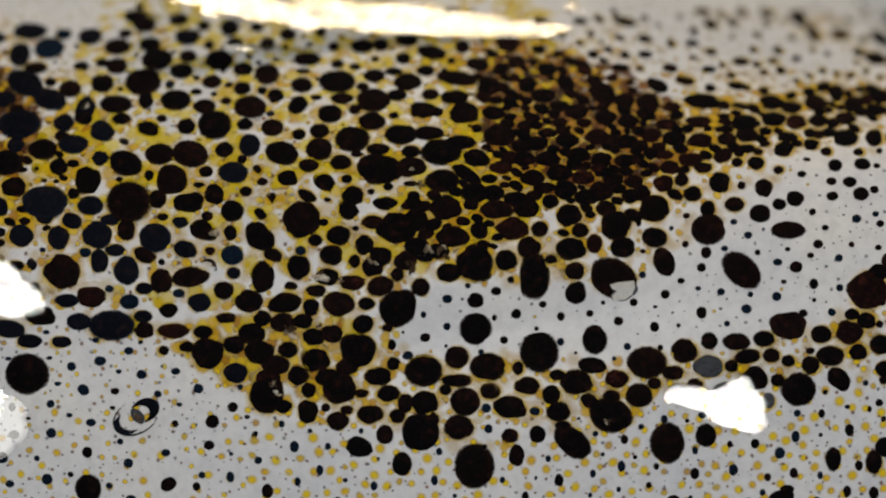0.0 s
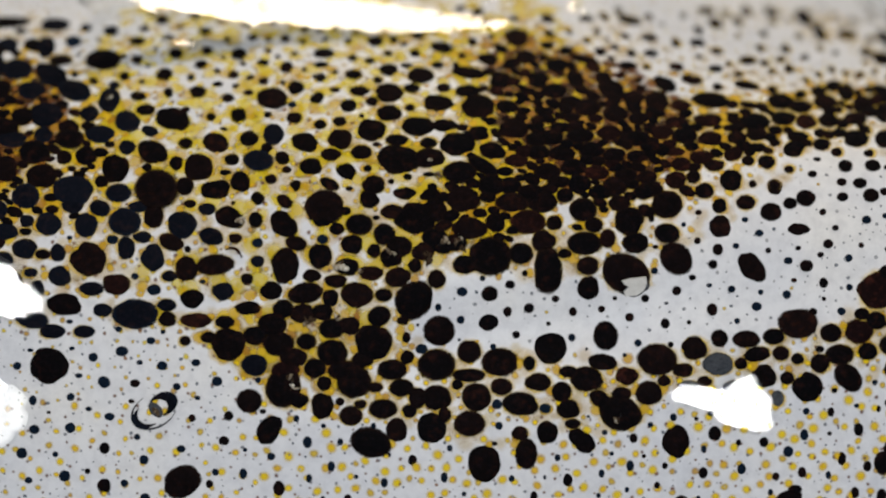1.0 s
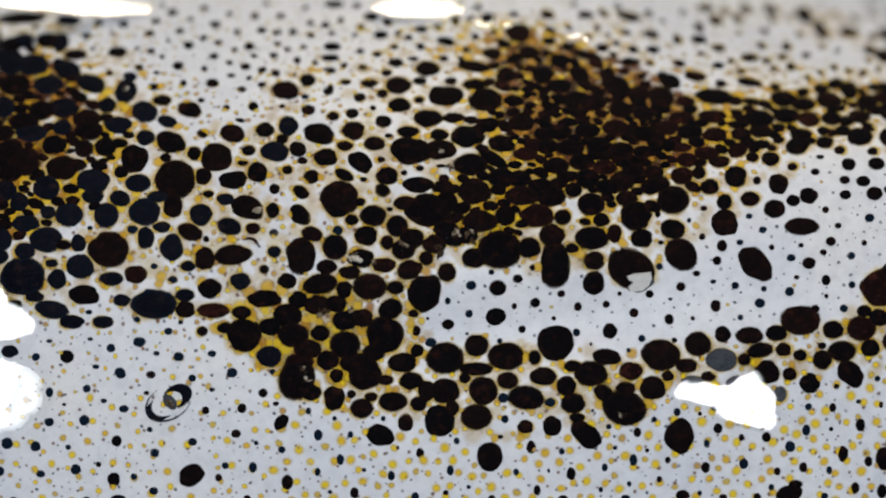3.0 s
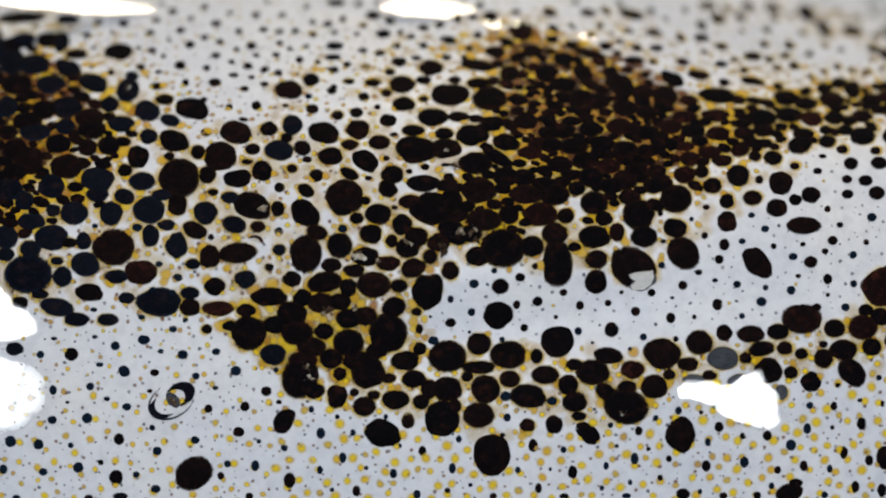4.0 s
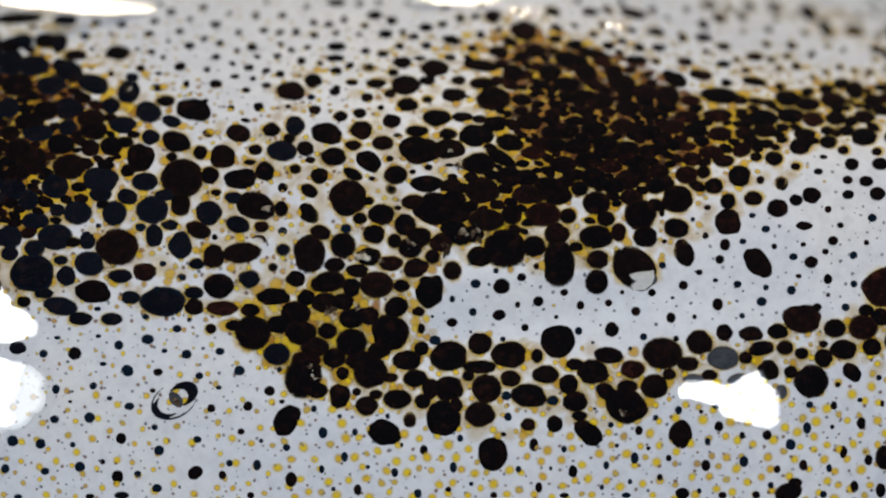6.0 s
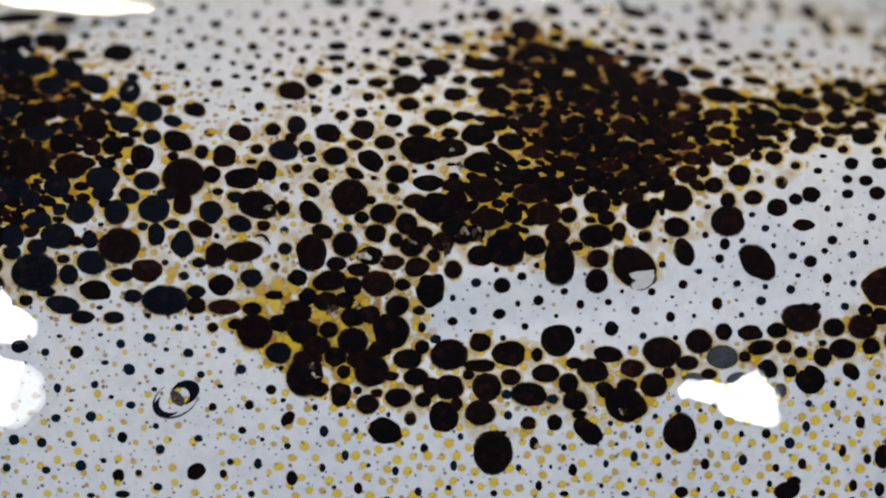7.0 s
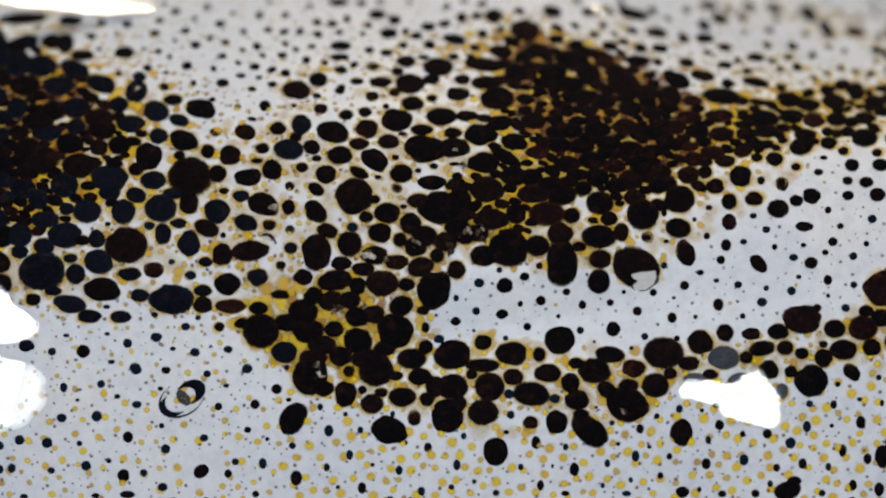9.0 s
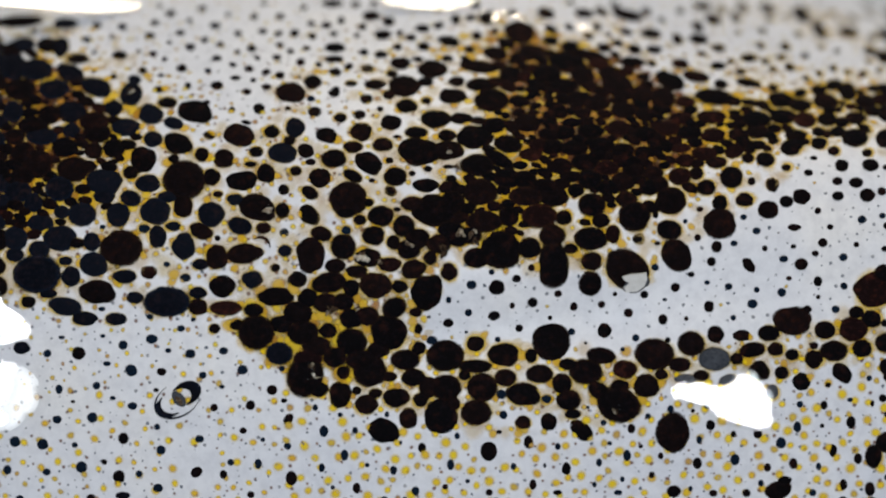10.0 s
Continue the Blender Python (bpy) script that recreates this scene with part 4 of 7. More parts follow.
spot(-6.94, -2.38, 0.17, 0.15, 2)
spot(-8.83, -2.70, 0.18, 0.14, 2)
spot(-9.69, -2.88, 0.14, 0.14, 33)
spot(-11.02, -3.13, 0.22, 0.20, 6, {0: 3.1, .5: 2.9, 1: 2.6, 1.5: 1.6, 2: 1.15, 2.5: 1.05, 4.5: 1, 10: 1})
spot(-11.96, -3.14, 0.13, 0.12, 31)
spot(-12.74, -2.97, 0.26, 0.19, 2)
spot(-7.67, -3.14, 0.16, 0.14, 3)
spot(-6.67, -3.05, 0.14, 0.11, 1)
spot(-11.53, -2.66, 0.10, 0.06, 1)
spot(-10.30, -2.61, 0.09, 0.06, 1)
spot(-10.17, -3.44, 0.11, 0.07, 1)
spot(-8.33, -3.04, 0.09, 0.07, 2)
spot(-9.46, -3.60, 0.16, 0.14, 5)
spot(-6.02, -0.12, 0.60, 0.32, 5, start=1.04)
spot(-4.79, -0.03, 0.21, 0.18, -2, start=1.07)
spot(-4.00, -0.15, 0.59, 0.51, -88, {0: .78, .5: .87, 1: .87, 1.5: .93, 2: .96, 2.5: .9, 4: 1.02, 4.5: 1, 5: .87, 5.5: 1, 7: .96, 7.5: .87, 8: 1, 8.5: 1, 9: .93, 10: .9})
spot(-3.00, 0.10, 0.39, 0.38, -62)
spot(-3.24, -0.48, 0.32, 0.22, -0, start=0.66)
spot(-2.57, -0.65, 0.33, 0.20, -0)
spot(-5.09, -0.55, 0.16, 0.14, -2, start=1.86)
spot(-5.79, -0.90, 0.32, 0.26, -0, start=1.1)
spot(-4.41, -0.90, 0.30, 0.24, -0, start=1.37)
spot(-3.44, -0.99, 0.54, 0.32, 10, {0: .95, .5: 1, 4.5: 1, 10: 1})
spot(-5.08, -1.42, 0.58, 0.30, 0, {0: .6, .5: .6, 1: .7, 1.5: .87, 2: 1, 2.5: .87, 4: .96, 4.5: .87, 5: .6, 5.5: .95, 7: .58, 7.5: .95, 8: .95, 8.5: .78, 9: .58, 10: .95})
spot(-2.74, -1.15, 0.29, 0.27, 90)
spot(-4.08, -1.45, 0.30, 0.27, 0)
spot(-3.54, -1.60, 0.43, 0.32, 0)
spot(-2.99, -1.57, 0.36, 0.27, 0)
spot(-2.74, -2.07, 0.39, 0.32, 0)
spot(-1.99, -1.07, 0.51, 0.40, 0)
spot(-1.24, -1.10, 0.26, 0.20, 0)
spot(-1.57, -0.43, 0.39, 0.23, -0)
spot(-0.82, -0.57, 0.41, 0.30, 15)
spot(-0.40, -1.27, 0.68, 0.56, 45, {0: .97, .5: .82, 1: .97, 1.5: 1, 2: .84, 2.5: .9, 4: .84, 4.5: .98, 5: .95, 5.5: .76, 7: .78, 7.5: .95, 8: 1, 8.5: .84, 9: .9, 10: .84})
spot(-0.73, -1.87, 0.19, 0.15, 0)
spot(-1.40, -1.74, 0.39, 0.32, 30)
spot(-2.24, -1.99, 0.36, 0.30, 0)
spot(-1.58, -2.52, 0.65, 0.61, 89, {0: .88, 2: .9, 4: .97, 4.5: 1, 5.5: .94, 8: .88, 10: .9})
spot(-2.74, -2.78, 0.48, 0.43, 1)
spot(-3.46, -2.44, 0.30, 0.25, 1)
spot(-4.92, -2.24, 0.36, 0.30, 1)
spot(-5.76, -1.82, 0.31, 0.21, 0)
spot(-6.26, -2.28, 0.25, 0.18, 1)
spot(-5.68, -2.49, 0.57, 0.54, 3, {0: .9, 4.5: 1, 10: 1.05})
spot(-4.97, -3.13, 0.41, 0.34, 1)
spot(-4.41, -1.91, 0.45, 0.36, 0)
spot(-4.25, -2.49, 0.50, 0.39, 1)
spot(-3.83, -2.91, 0.45, 0.32, 1)
spot(-3.25, -3.25, 0.36, 0.32, 2)
spot(-4.09, -3.30, 0.45, 0.27, 0)
spot(-2.41, -3.33, 0.54, 0.32, 0)
spot(-1.91, -3.03, 0.36, 0.27, 0)
spot(-0.65, -2.39, 0.16, 0.12, 90)
spot(-0.64, -2.98, 0.23, 0.23, 84)
spot(-1.07, -3.33, 0.46, 0.32, 0)
spot(-0.32, -2.02, 0.05, 0.05, 85)
spot(-0.23, -2.74, 0.17, 0.14, 0)
spot(-2.24, -0.23, 0.39, 0.27, -0)
spot(-0.99, 0.02, 0.37, 0.32, -1)
spot(-0.32, -0.23, 0.23, 0.23, -83)
spot(-0.07, 0.18, 0.38, 0.31, -0)
spot(0.27, -0.65, 0.28, 0.28, 53)
spot(1.10, -0.23, 0.42, 0.29, 0)
spot(1.83, 0.02, 0.71, 0.60, 1)
spot(2.70, 0.07, 0.38, 0.33, 2)
spot(0.97, -1.04, 0.16, 0.14, -0)
spot(1.57, -0.65, 0.09, 0.09, 39)
spot(1.75, -1.12, 0.26, 0.24, -0)
spot(2.34, -0.85, 0.14, 0.12, 0)
spot(2.78, -0.52, 0.10, 0.10, 49)
spot(2.24, -1.67, 0.23, 0.18, -90, {0: .45, 1: .7, 2: .45, 4: .6, 4.5: 1, 5: .6, 5.5: .45, 10: .45})
spot(1.69, -1.99, 0.35, 0.33, -89, {0: 1.45, .5: 1.2, 1: .8, 2.5: .55, 4: 1.25, 4.5: 1, 5.5: .55, 10: .5})
spot(0.90, -1.89, 0.12, 0.11, -90)
spot(0.28, -1.50, 0.11, 0.09, -90)
spot(0.28, -2.21, 0.16, 0.16, -86, {0: 1, .5: 2, 1: 2.9, 1.5: 2, 2: 1.2, 2.5: 1.1, 4.5: 1, 10: 1})
spot(2.47, -2.36, 0.12, 0.12, -61)
spot(0.84, -2.49, 0.05, 0.05, -80)
spot(1.81, -2.71, 0.09, 0.09, -71)
spot(2.86, -1.57, 0.16, 0.16, -26)
spot(3.63, -1.30, 0.12, 0.11, -0)
spot(4.13, -1.69, 0.14, 0.12, -89)
spot(3.41, -2.04, 0.07, 0.07, -46)
spot(4.08, -2.46, 0.12, 0.11, -89)
spot(1.12, -2.84, 0.36, 0.35, -1, {0: 1, 4.5: 1, 5.5: 1, 8: .8, 9.5: .72, 10: .75})
spot(1.99, -3.16, 0.57, 0.44, -0, {0: 1, 4.5: 1, 8: .88, 9.5: .85, 10: .85})
spot(2.83, -3.20, 0.22, 0.19, -89)
spot(3.45, -2.74, 0.62, 0.58, -87, {0: 1, .5: .86, 1: .76, 1.5: .94, 2: 1, 2.5: .97, 4: .8, 4.5: .97, 5: .97, 5.5: .88, 7: .82, 7.5: .97, 8: .91, 8.5: .82, 9: .73, 9.5: .7, 10: .94})
spot(3.45, -0.44, 0.71, 0.56, 88)
spot(4.61, -0.32, 0.34, 0.28, 3)
spot(4.60, -0.99, 0.38, 0.35, 89)
spot(5.71, -0.57, 0.79, 0.59, -24)
spot(5.37, -1.30, 0.07, 0.07, -8)
spot(6.26, -1.31, 0.12, 0.12, -10)
spot(5.79, -1.87, 0.14, 0.14, -29)
spot(4.97, -1.62, 0.11, 0.11, -24)
spot(5.07, -2.41, 0.24, 0.20, -89, {0: 1.85, .5: 1.85, 1: 1.85, 1.5: 1.5, 2: 1.15, 2.5: 1.05, 4.5: 1, 10: 1})
spot(6.01, -2.63, 0.11, 0.11, -42)
spot(4.96, -3.18, 0.46, 0.26, -5)
spot(5.61, -2.98, 0.07, 0.07, -49)
spot(4.50, -2.80, 0.05, 0.05, -52)
spot(6.56, -3.12, 0.62, 0.49, -1)
spot(3.95, -3.45, 0.28, 0.18, -0)
spot(5.67, -3.59, 0.37, 0.28, -1)
spot(6.55, -0.49, 0.11, 0.11, 41)
spot(0.18, -3.21, 0.58, 0.48, -0)
spot(1.10, -3.53, 0.53, 0.21, -0)
spot(7.19, -1.09, 0.14, 0.14, -4)
spot(8.22, -1.66, 0.19, 0.16, -89)
spot(6.83, -2.06, 0.16, 0.14, -88)
spot(6.88, -1.46, 0.07, 0.05, -0)
spot(7.53, -2.03, 0.07, 0.07, -27)
spot(8.15, -0.94, 0.09, 0.07, 0)
spot(7.66, -0.70, 0.11, 0.09, 1)
spot(8.27, -0.32, 0.14, 0.14, 39)
spot(8.81, -1.06, 0.12, 0.11, -0)
spot(9.54, -1.58, 0.16, 0.14, -1)
spot(8.95, -2.00, 0.09, 0.09, -23)
spot(9.67, -1.16, 0.09, 0.09, -6)
spot(9.43, -0.44, 0.68, 0.45, -40, {0: 1.05, .5: .92, 1: .74, 1.5: .6, 2: 1.02, 2.5: .97, 4: .78, 4.5: 1, 5: .86, 5.5: .64, 7: .95, 7.5: .9, 8: .72, 8.5: .55, 9: .47, 9.5: .4, 10: .35})
spot(10.44, -1.24, 0.14, 0.14, -7)
spot(10.66, -0.82, 0.09, 0.07, 1)
spot(10.50, -0.24, 0.14, 0.11, 2)
spot(11.04, -0.40, 0.21, 0.18, 6)
spot(11.55, -0.91, 0.16, 0.14, 89)
spot(11.48, -0.08, 0.11, 0.09, 5)
spot(12.34, -0.19, 0.13, 0.12, 34)
spot(12.34, -1.05, 0.11, 0.11, -3)
spot(11.55, -1.38, 0.07, 0.07, -8)
spot(12.07, -1.75, 0.13, 0.12, -14)
spot(13.22, -1.16, 0.69, 0.65, -2, {0: .92, 2: .85, 4.5: .95, 9.5: .85, 10: .85})
spot(10.75, -2.09, 0.64, 0.46, -1)
spot(11.21, -1.75, 0.14, 0.12, -2)
spot(11.73, -2.38, 0.34, 0.28, -2)
spot(12.59, -2.35, 0.47, 0.39, -2)
spot(12.70, -1.84, 0.25, 0.19, -1)
spot(13.14, -2.04, 0.33, 0.28, -3)
spot(7.67, -2.79, 0.41, 0.37, -4)
spot(8.41, -2.50, 0.26, 0.26, -32)
spot(9.21, -2.54, 0.43, 0.26, -1, {0: 1, 4.5: 1, 5.5: .85, 8: .9, 9: .7, 9.5: .6, 10: .65})
spot(10.02, -2.47, 0.34, 0.25, -1)
spot(8.37, -3.26, 0.48, 0.35, -1, tone=2)
spot(9.05, -3.25, 0.21, 0.19, -6)
spot(9.52, -2.98, 0.41, 0.23, 9)
spot(10.23, -2.96, 0.26, 0.22, -3)
spot(10.73, -3.13, 0.21, 0.18, -6)
spot(11.39, -2.85, 0.14, 0.11, -2)
spot(11.40, -3.27, 0.31, 0.30, -33)
spot(12.00, -3.02, 0.45, 0.32, -2)
spot(12.86, -2.94, 0.31, 0.27, -4)
spot(9.73, -3.64, 0.45, 0.41, -7, {0: .9, 2: .8, 4.5: 1, 5.5: .8, 8: .65, 9.5: .75, 10: .75})
spot(7.32, -3.43, 0.35, 0.23, -1)
spot(6.97, -2.68, 0.09, 0.09, -39)
spot(-9.43, -3.65, 0.16, 0.16, 42)
spot(-8.53, -3.68, 0.14, 0.11, 2)
spot(-7.29, -3.78, 0.12, 0.11, 3)
spot(-6.71, -4.13, 0.09, 0.07, 2)
spot(-10.48, -4.10, 0.13, 0.12, 42)
spot(-11.61, -4.21, 0.14, 0.11, 86)
spot(-9.99, -4.47, 0.09, 0.07, 4)
spot(-9.40, -4.71, 0.14, 0.11, 3)
spot(-10.61, -5.06, 0.17, 0.16, 48)
spot(-11.68, -5.12, 0.15, 0.13, 9)
spot(-12.99, -5.79, 0.17, 0.16, 47)
spot(-12.14, -5.87, 0.17, 0.16, 49)
spot(-9.67, -5.69, 0.18, 0.16, 80)
spot(-8.53, -6.05, 0.15, 0.14, 59)
spot(-7.37, -5.71, 0.13, 0.11, 6)
spot(-6.94, -4.76, 0.15, 0.14, 57, {0: .75, 2: .8, 4.5: .9, 10: .8})
spot(-10.96, -6.57, 0.17, 0.16, 55)
spot(-12.04, -6.72, 0.13, 0.11, 11)
spot(-9.82, -6.87, 0.25, 0.22, 76, {0: 1.85, .5: 1.35, 1: .95, 2.5: .9, 4.5: 1, 5.5: .85, 9: .85, 10: .85})
spot(-13.26, -6.65, 0.15, 0.13, 76)
spot(-9.20, -6.78, 0.11, 0.11, 60)
spot(-8.63, -7.22, 0.15, 0.13, 12)
spot(-7.45, -6.73, 0.63, 0.49, 35, {0: .42, 1: .95, 1.5: .8, 2: .4, 2.5: .36, 4: 1, 4.5: 1, 5: .5, 5.5: .42, 7: .5, 7.5: 1.05, 8: .75, 8.5: .5, 9: .4, 9.5: .35, 10: .32})
spot(-11.15, -5.89, 0.09, 0.09, 51)
spot(-10.26, -6.41, 0.09, 0.09, 56)
spot(-11.19, -4.58, 0.07, 0.05, 3)
spot(-9.71, -7.45, 0.23, 0.12, 2)
spot(-8.65, -5.34, 0.09, 0.09, 55)
spot(-6.63, -6.80, 0.13, 0.11, 84)
spot(-10.69, -7.50, 0.13, 0.09, 5)
spot(-12.92, -7.53, 0.13, 0.09, 6)
spot(-8.69, -4.23, 0.09, 0.07, 3)
spot(-6.09, -3.62, 0.16, 0.15, 3)
spot(-5.19, -4.23, 0.16, 0.15, 4, {0: 1, .5: 1.3, 1: 2.4, 1.5: 2.2, 2: .9, 2.5: .9, 4.5: 1, 10: 1})
spot(-5.84, -4.69, 0.15, 0.14, 61, {0: 1.45, .5: 1.1, 1: 1, 4.5: 1, 10: 1})
spot(-6.05, -5.46, 0.18, 0.16, 8, {0: .9, 2.5: .8, 4.5: 1, 5: .8, 5.5: .6, 7.5: .75, 9: .6, 10: .6})
spot(-4.68, -5.12, 0.26, 0.18, 56, {0: .5, .5: .5, 1: 1.8, 1.5: 2, 2: 1.2, 2.5: .75, 4: 1.6, 4.5: 1, 5: .9, 5.5: 2.1, 7: 1.05, 7.5: .85, 8: 1, 8.5: 2.15, 9: 2.05, 9.5: 1.2, 10: .75})
spot(-3.59, -5.49, 0.18, 0.14, 88)
spot(-3.86, -4.77, 0.11, 0.09, 88)
spot(-4.69, -5.94, 0.11, 0.11, 70)
spot(-5.45, -5.74, 0.07, 0.07, 67)
spot(-6.41, -6.43, 0.11, 0.11, 66)
spot(-5.58, -6.48, 0.17, 0.12, 87)
spot(-4.56, -6.93, 0.24, 0.18, 87)
spot(-3.64, -6.61, 0.13, 0.09, 88)
spot(-2.95, -6.23, 0.16, 0.11, 89)
spot(-2.63, -5.47, 0.11, 0.09, 88)
spot(-2.25, -6.54, 0.07, 0.07, 81)
spot(-1.44, -6.71, 0.15, 0.11, 89)
spot(-2.56, -7.25, 0.17, 0.12, 88)
spot(-3.29, -7.22, 0.07, 0.07, 78)
spot(-0.57, -6.02, 0.15, 0.12, 90, {0: 2.5, .5: 1.6, 1: 1.1, 2: 1, 4.5: 1, 10: 1})
spot(-1.65, -4.99, 0.09, 0.07, 89)
spot(-3.09, -4.99, 0.07, 0.07, 74)
spot(-1.23, -5.86, 0.07, 0.05, 89)
spot(-0.75, -7.36, 0.15, 0.12, 89)
spot(-4.89, -3.59, 0.09, 0.09, 58)
spot(-4.82, -4.55, 0.09, 0.07, 2)
spot(-5.79, -7.43, 0.11, 0.11, 71)
spot(-4.17, -3.81, 0.65, 0.54, 69)
spot(-3.76, -4.21, 0.32, 0.25, 1)
spot(-3.09, -4.38, 0.38, 0.32, 88)
spot(-3.00, -3.70, 0.22, 0.21, 69)
spot(-2.28, -4.68, 0.36, 0.31, 1)
spot(-2.00, -4.34, 0.21, 0.15, 0)
spot(-2.58, -4.26, 0.14, 0.13, 2)
spot(-1.36, -4.48, 0.43, 0.30, 0)
spot(-2.16, -3.67, 0.54, 0.51, 2)
spot(-0.82, -3.87, 0.39, 0.28, 0)
spot(-1.57, -3.84, 0.25, 0.16, 0)
spot(-1.75, -5.49, 0.46, 0.34, -16, {0: .9, .5: 1.3, 1: 1.35, 1.5: 1.22, 2: .92, 2.5: .8, 4: 1.2, 4.5: 1, 5: .85, 5.5: 1, 7: 1.12, 7.5: .92, 8: .75, 8.5: 1.02, 9: 1.2, 10: 1.05})
spot(-0.99, -5.11, 0.41, 0.37, 89, {0: .72, .5: 1, 1: .86, 1.5: .95, 2: 1, 2.5: .72, 4: .57, 4.5: 1, 5: .9, 5.5: .57, 7: .53, 7.5: .9, 8: .9, 8.5: .57, 9: .57, 10: .76})
spot(-0.60, -4.55, 0.26, 0.23, 0)
spot(0.02, -5.06, 0.44, 0.43, -0, {0: 1.35, .5: 1.18, 1: 1.06, 1.5: 1.4, 2: 1.3, 2.5: 1.06, 4: 1.26, 4.5: .96, 5: 1.2, 5.5: 1.3, 7: 1.1, 7.5: 1.35, 8: 1.22, 8.5: 1.06, 9: 1.18, 10: 1.22})
spot(0.18, -4.17, 0.49, 0.39, -0)
spot(-0.37, -4.17, 0.32, 0.28, 90)
spot(0.40, -4.68, 0.25, 0.21, -90)
spot(0.77, -3.80, 0.19, 0.17, -1)
spot(1.31, -4.17, 0.46, 0.43, -2)
spot(1.11, -4.94, 0.47, 0.39, -1)
spot(2.03, -3.87, 0.33, 0.26, -1)
spot(2.58, -4.38, 0.56, 0.36, -6)
spot(3.29, -4.52, 0.17, 0.14, -1)
spot(3.08, -3.75, 0.42, 0.28, -0)
spot(1.90, -4.38, 0.15, 0.14, -2)
spot(3.76, -4.04, 0.32, 0.32, -67)
spot(3.96, -4.55, 0.39, 0.32, -2)
spot(4.09, -4.98, 0.25, 0.16, -1)
spot(4.49, -3.67, 0.53, 0.39, -1)
spot(5.48, -4.69, 0.71, 0.55, -17)
spot(4.89, -4.26, 0.36, 0.25, -31)
spot(5.52, -4.10, 0.32, 0.20, -1)
spot(6.32, -4.10, 0.42, 0.37, -4)
spot(1.95, -5.01, 0.13, 0.12, -80)
spot(2.56, -5.25, 0.24, 0.21, -2)
spot(3.35, -5.23, 0.36, 0.33, -85, {0: .75, .5: 1, 1: .95, 1.5: .75, 2: 1.1, 2.5: .95, 4: .8, 4.5: .95, 5: 1.05, 5.5: .75, 7: .7, 7.5: 1, 8: .95, 8.5: .65, 9: 1, 10: .75})
spot(4.36, -5.49, 0.32, 0.20, -41, {0: 2.05, .5: 1.9, 1: 1.47, 1.5: 1.18, 2: .95, 2.5: 1.7, 4: 1.35, 4.5: 1, 5: .88, 5.5: 1.35, 7: 1.6, 7.5: 1.06, 8: .88, 8.5: 1.7, 9: 2, 10: 1.24})
spot(1.82, -5.54, 0.09, 0.07, -1)
spot(0.52, -5.66, 0.11, 0.09, -90)
spot(2.73, -5.86, 0.20, 0.14, -89, {0: 1.7, .5: 2.1, 1: 2.4, 1.5: 1.5, 2: 1, 4.5: 1, 10: 1})
spot(1.50, -6.14, 0.61, 0.53, -88, {0: 1.15, 1: .9, 2: .6, 2.5: .5, 4: 1.05, 4.5: 1, 5: .8, 5.5: .68, 7: 1.12, 7.5: 1.08, 8: 1, 8.5: .8, 9: .7, 10: .48})
spot(0.32, -6.55, 0.17, 0.11, -90)
spot(2.28, -6.61, 0.11, 0.09, -88)
spot(2.90, -7.17, 0.17, 0.11, -89)
spot(3.64, -5.99, 0.11, 0.09, -87)
spot(3.92, -6.68, 0.20, 0.14, -88)
spot(0.86, -7.06, 0.07, 0.07, -87)
spot(1.54, -7.41, 0.11, 0.11, -85)
spot(3.67, -7.42, 0.14, 0.09, -1)
spot(0.17, -7.23, 0.09, 0.09, -89)
spot(5.03, -5.25, 0.09, 0.09, -67)
spot(5.88, -5.43, 0.15, 0.12, -85)
spot(6.38, -5.04, 0.09, 0.09, -61)
spot(5.77, -6.27, 0.18, 0.12, -87)
spot(4.92, -6.49, 0.13, 0.09, -88)
spot(5.23, -5.89, 0.07, 0.07, -68)
spot(6.55, -6.87, 0.11, 0.09, -85)
spot(5.65, -7.00, 0.09, 0.07, -86)
spot(5.54, -7.42, 0.14, 0.09, -2)
spot(3.25, -6.58, 0.07, 0.05, -88)
spot(4.80, -7.17, 0.09, 0.07, -87)
spot(4.55, -4.77, 0.05, 0.05, -67)
spot(6.18, -5.98, 0.07, 0.07, -65)
spot(7.14, -5.55, 0.45, 0.37, -85, {0: 1.42, .5: 1.3, 1: 1.1, 1.5: .87, 2: .83, 2.5: 1.12, 4: 1.2, 4.5: 1, 5: .83, 5.5: .7, 7: 1.33, 7.5: 1.05, 8: .87, 8.5: .74, 9: .92, 9.5: 1.2, 10: 1.38})
spot(7.06, -4.82, 0.13, 0.11, -85)
spot(6.77, -3.74, 0.21, 0.18, -2)
spot(7.97, -3.77, 0.25, 0.18, -1)
spot(7.50, -3.88, 0.35, 0.16, -1, tone=2)
spot(8.29, -5.32, 0.16, 0.14, -82, {0: 2.3, .5: 1.8, 1: 1.4, 1.5: 1.1, 2: 1, 4.5: 1, 10: 1})
spot(7.96, -5.78, 0.13, 0.09, -86)
spot(7.74, -4.87, 0.07, 0.07, -55)
spot(9.00, -5.60, 0.11, 0.09, -84)
spot(9.75, -5.59, 0.16, 0.14, -81)
spot(10.48, -5.89, 0.18, 0.16, -78)
spot(10.96, -5.39, 0.18, 0.13, -86)
spot(11.01, -4.68, 0.11, 0.11, -45)
spot(11.75, -4.71, 0.14, 0.11, -85)
spot(12.61, -5.25, 0.20, 0.15, -85)
spot(12.10, -6.13, 0.20, 0.13, -85, {0: 1.9, .5: 1.3, 1: 1.05, 1.5: 1.4, 2: 1.9, 2.5: 1.5, 4: 1, 4.5: 1, 10: 1})
spot(12.89, -6.38, 0.17, 0.13, -82)
spot(10.89, -6.53, 0.17, 0.13, -83)
spot(11.69, -6.63, 0.13, 0.09, -84)
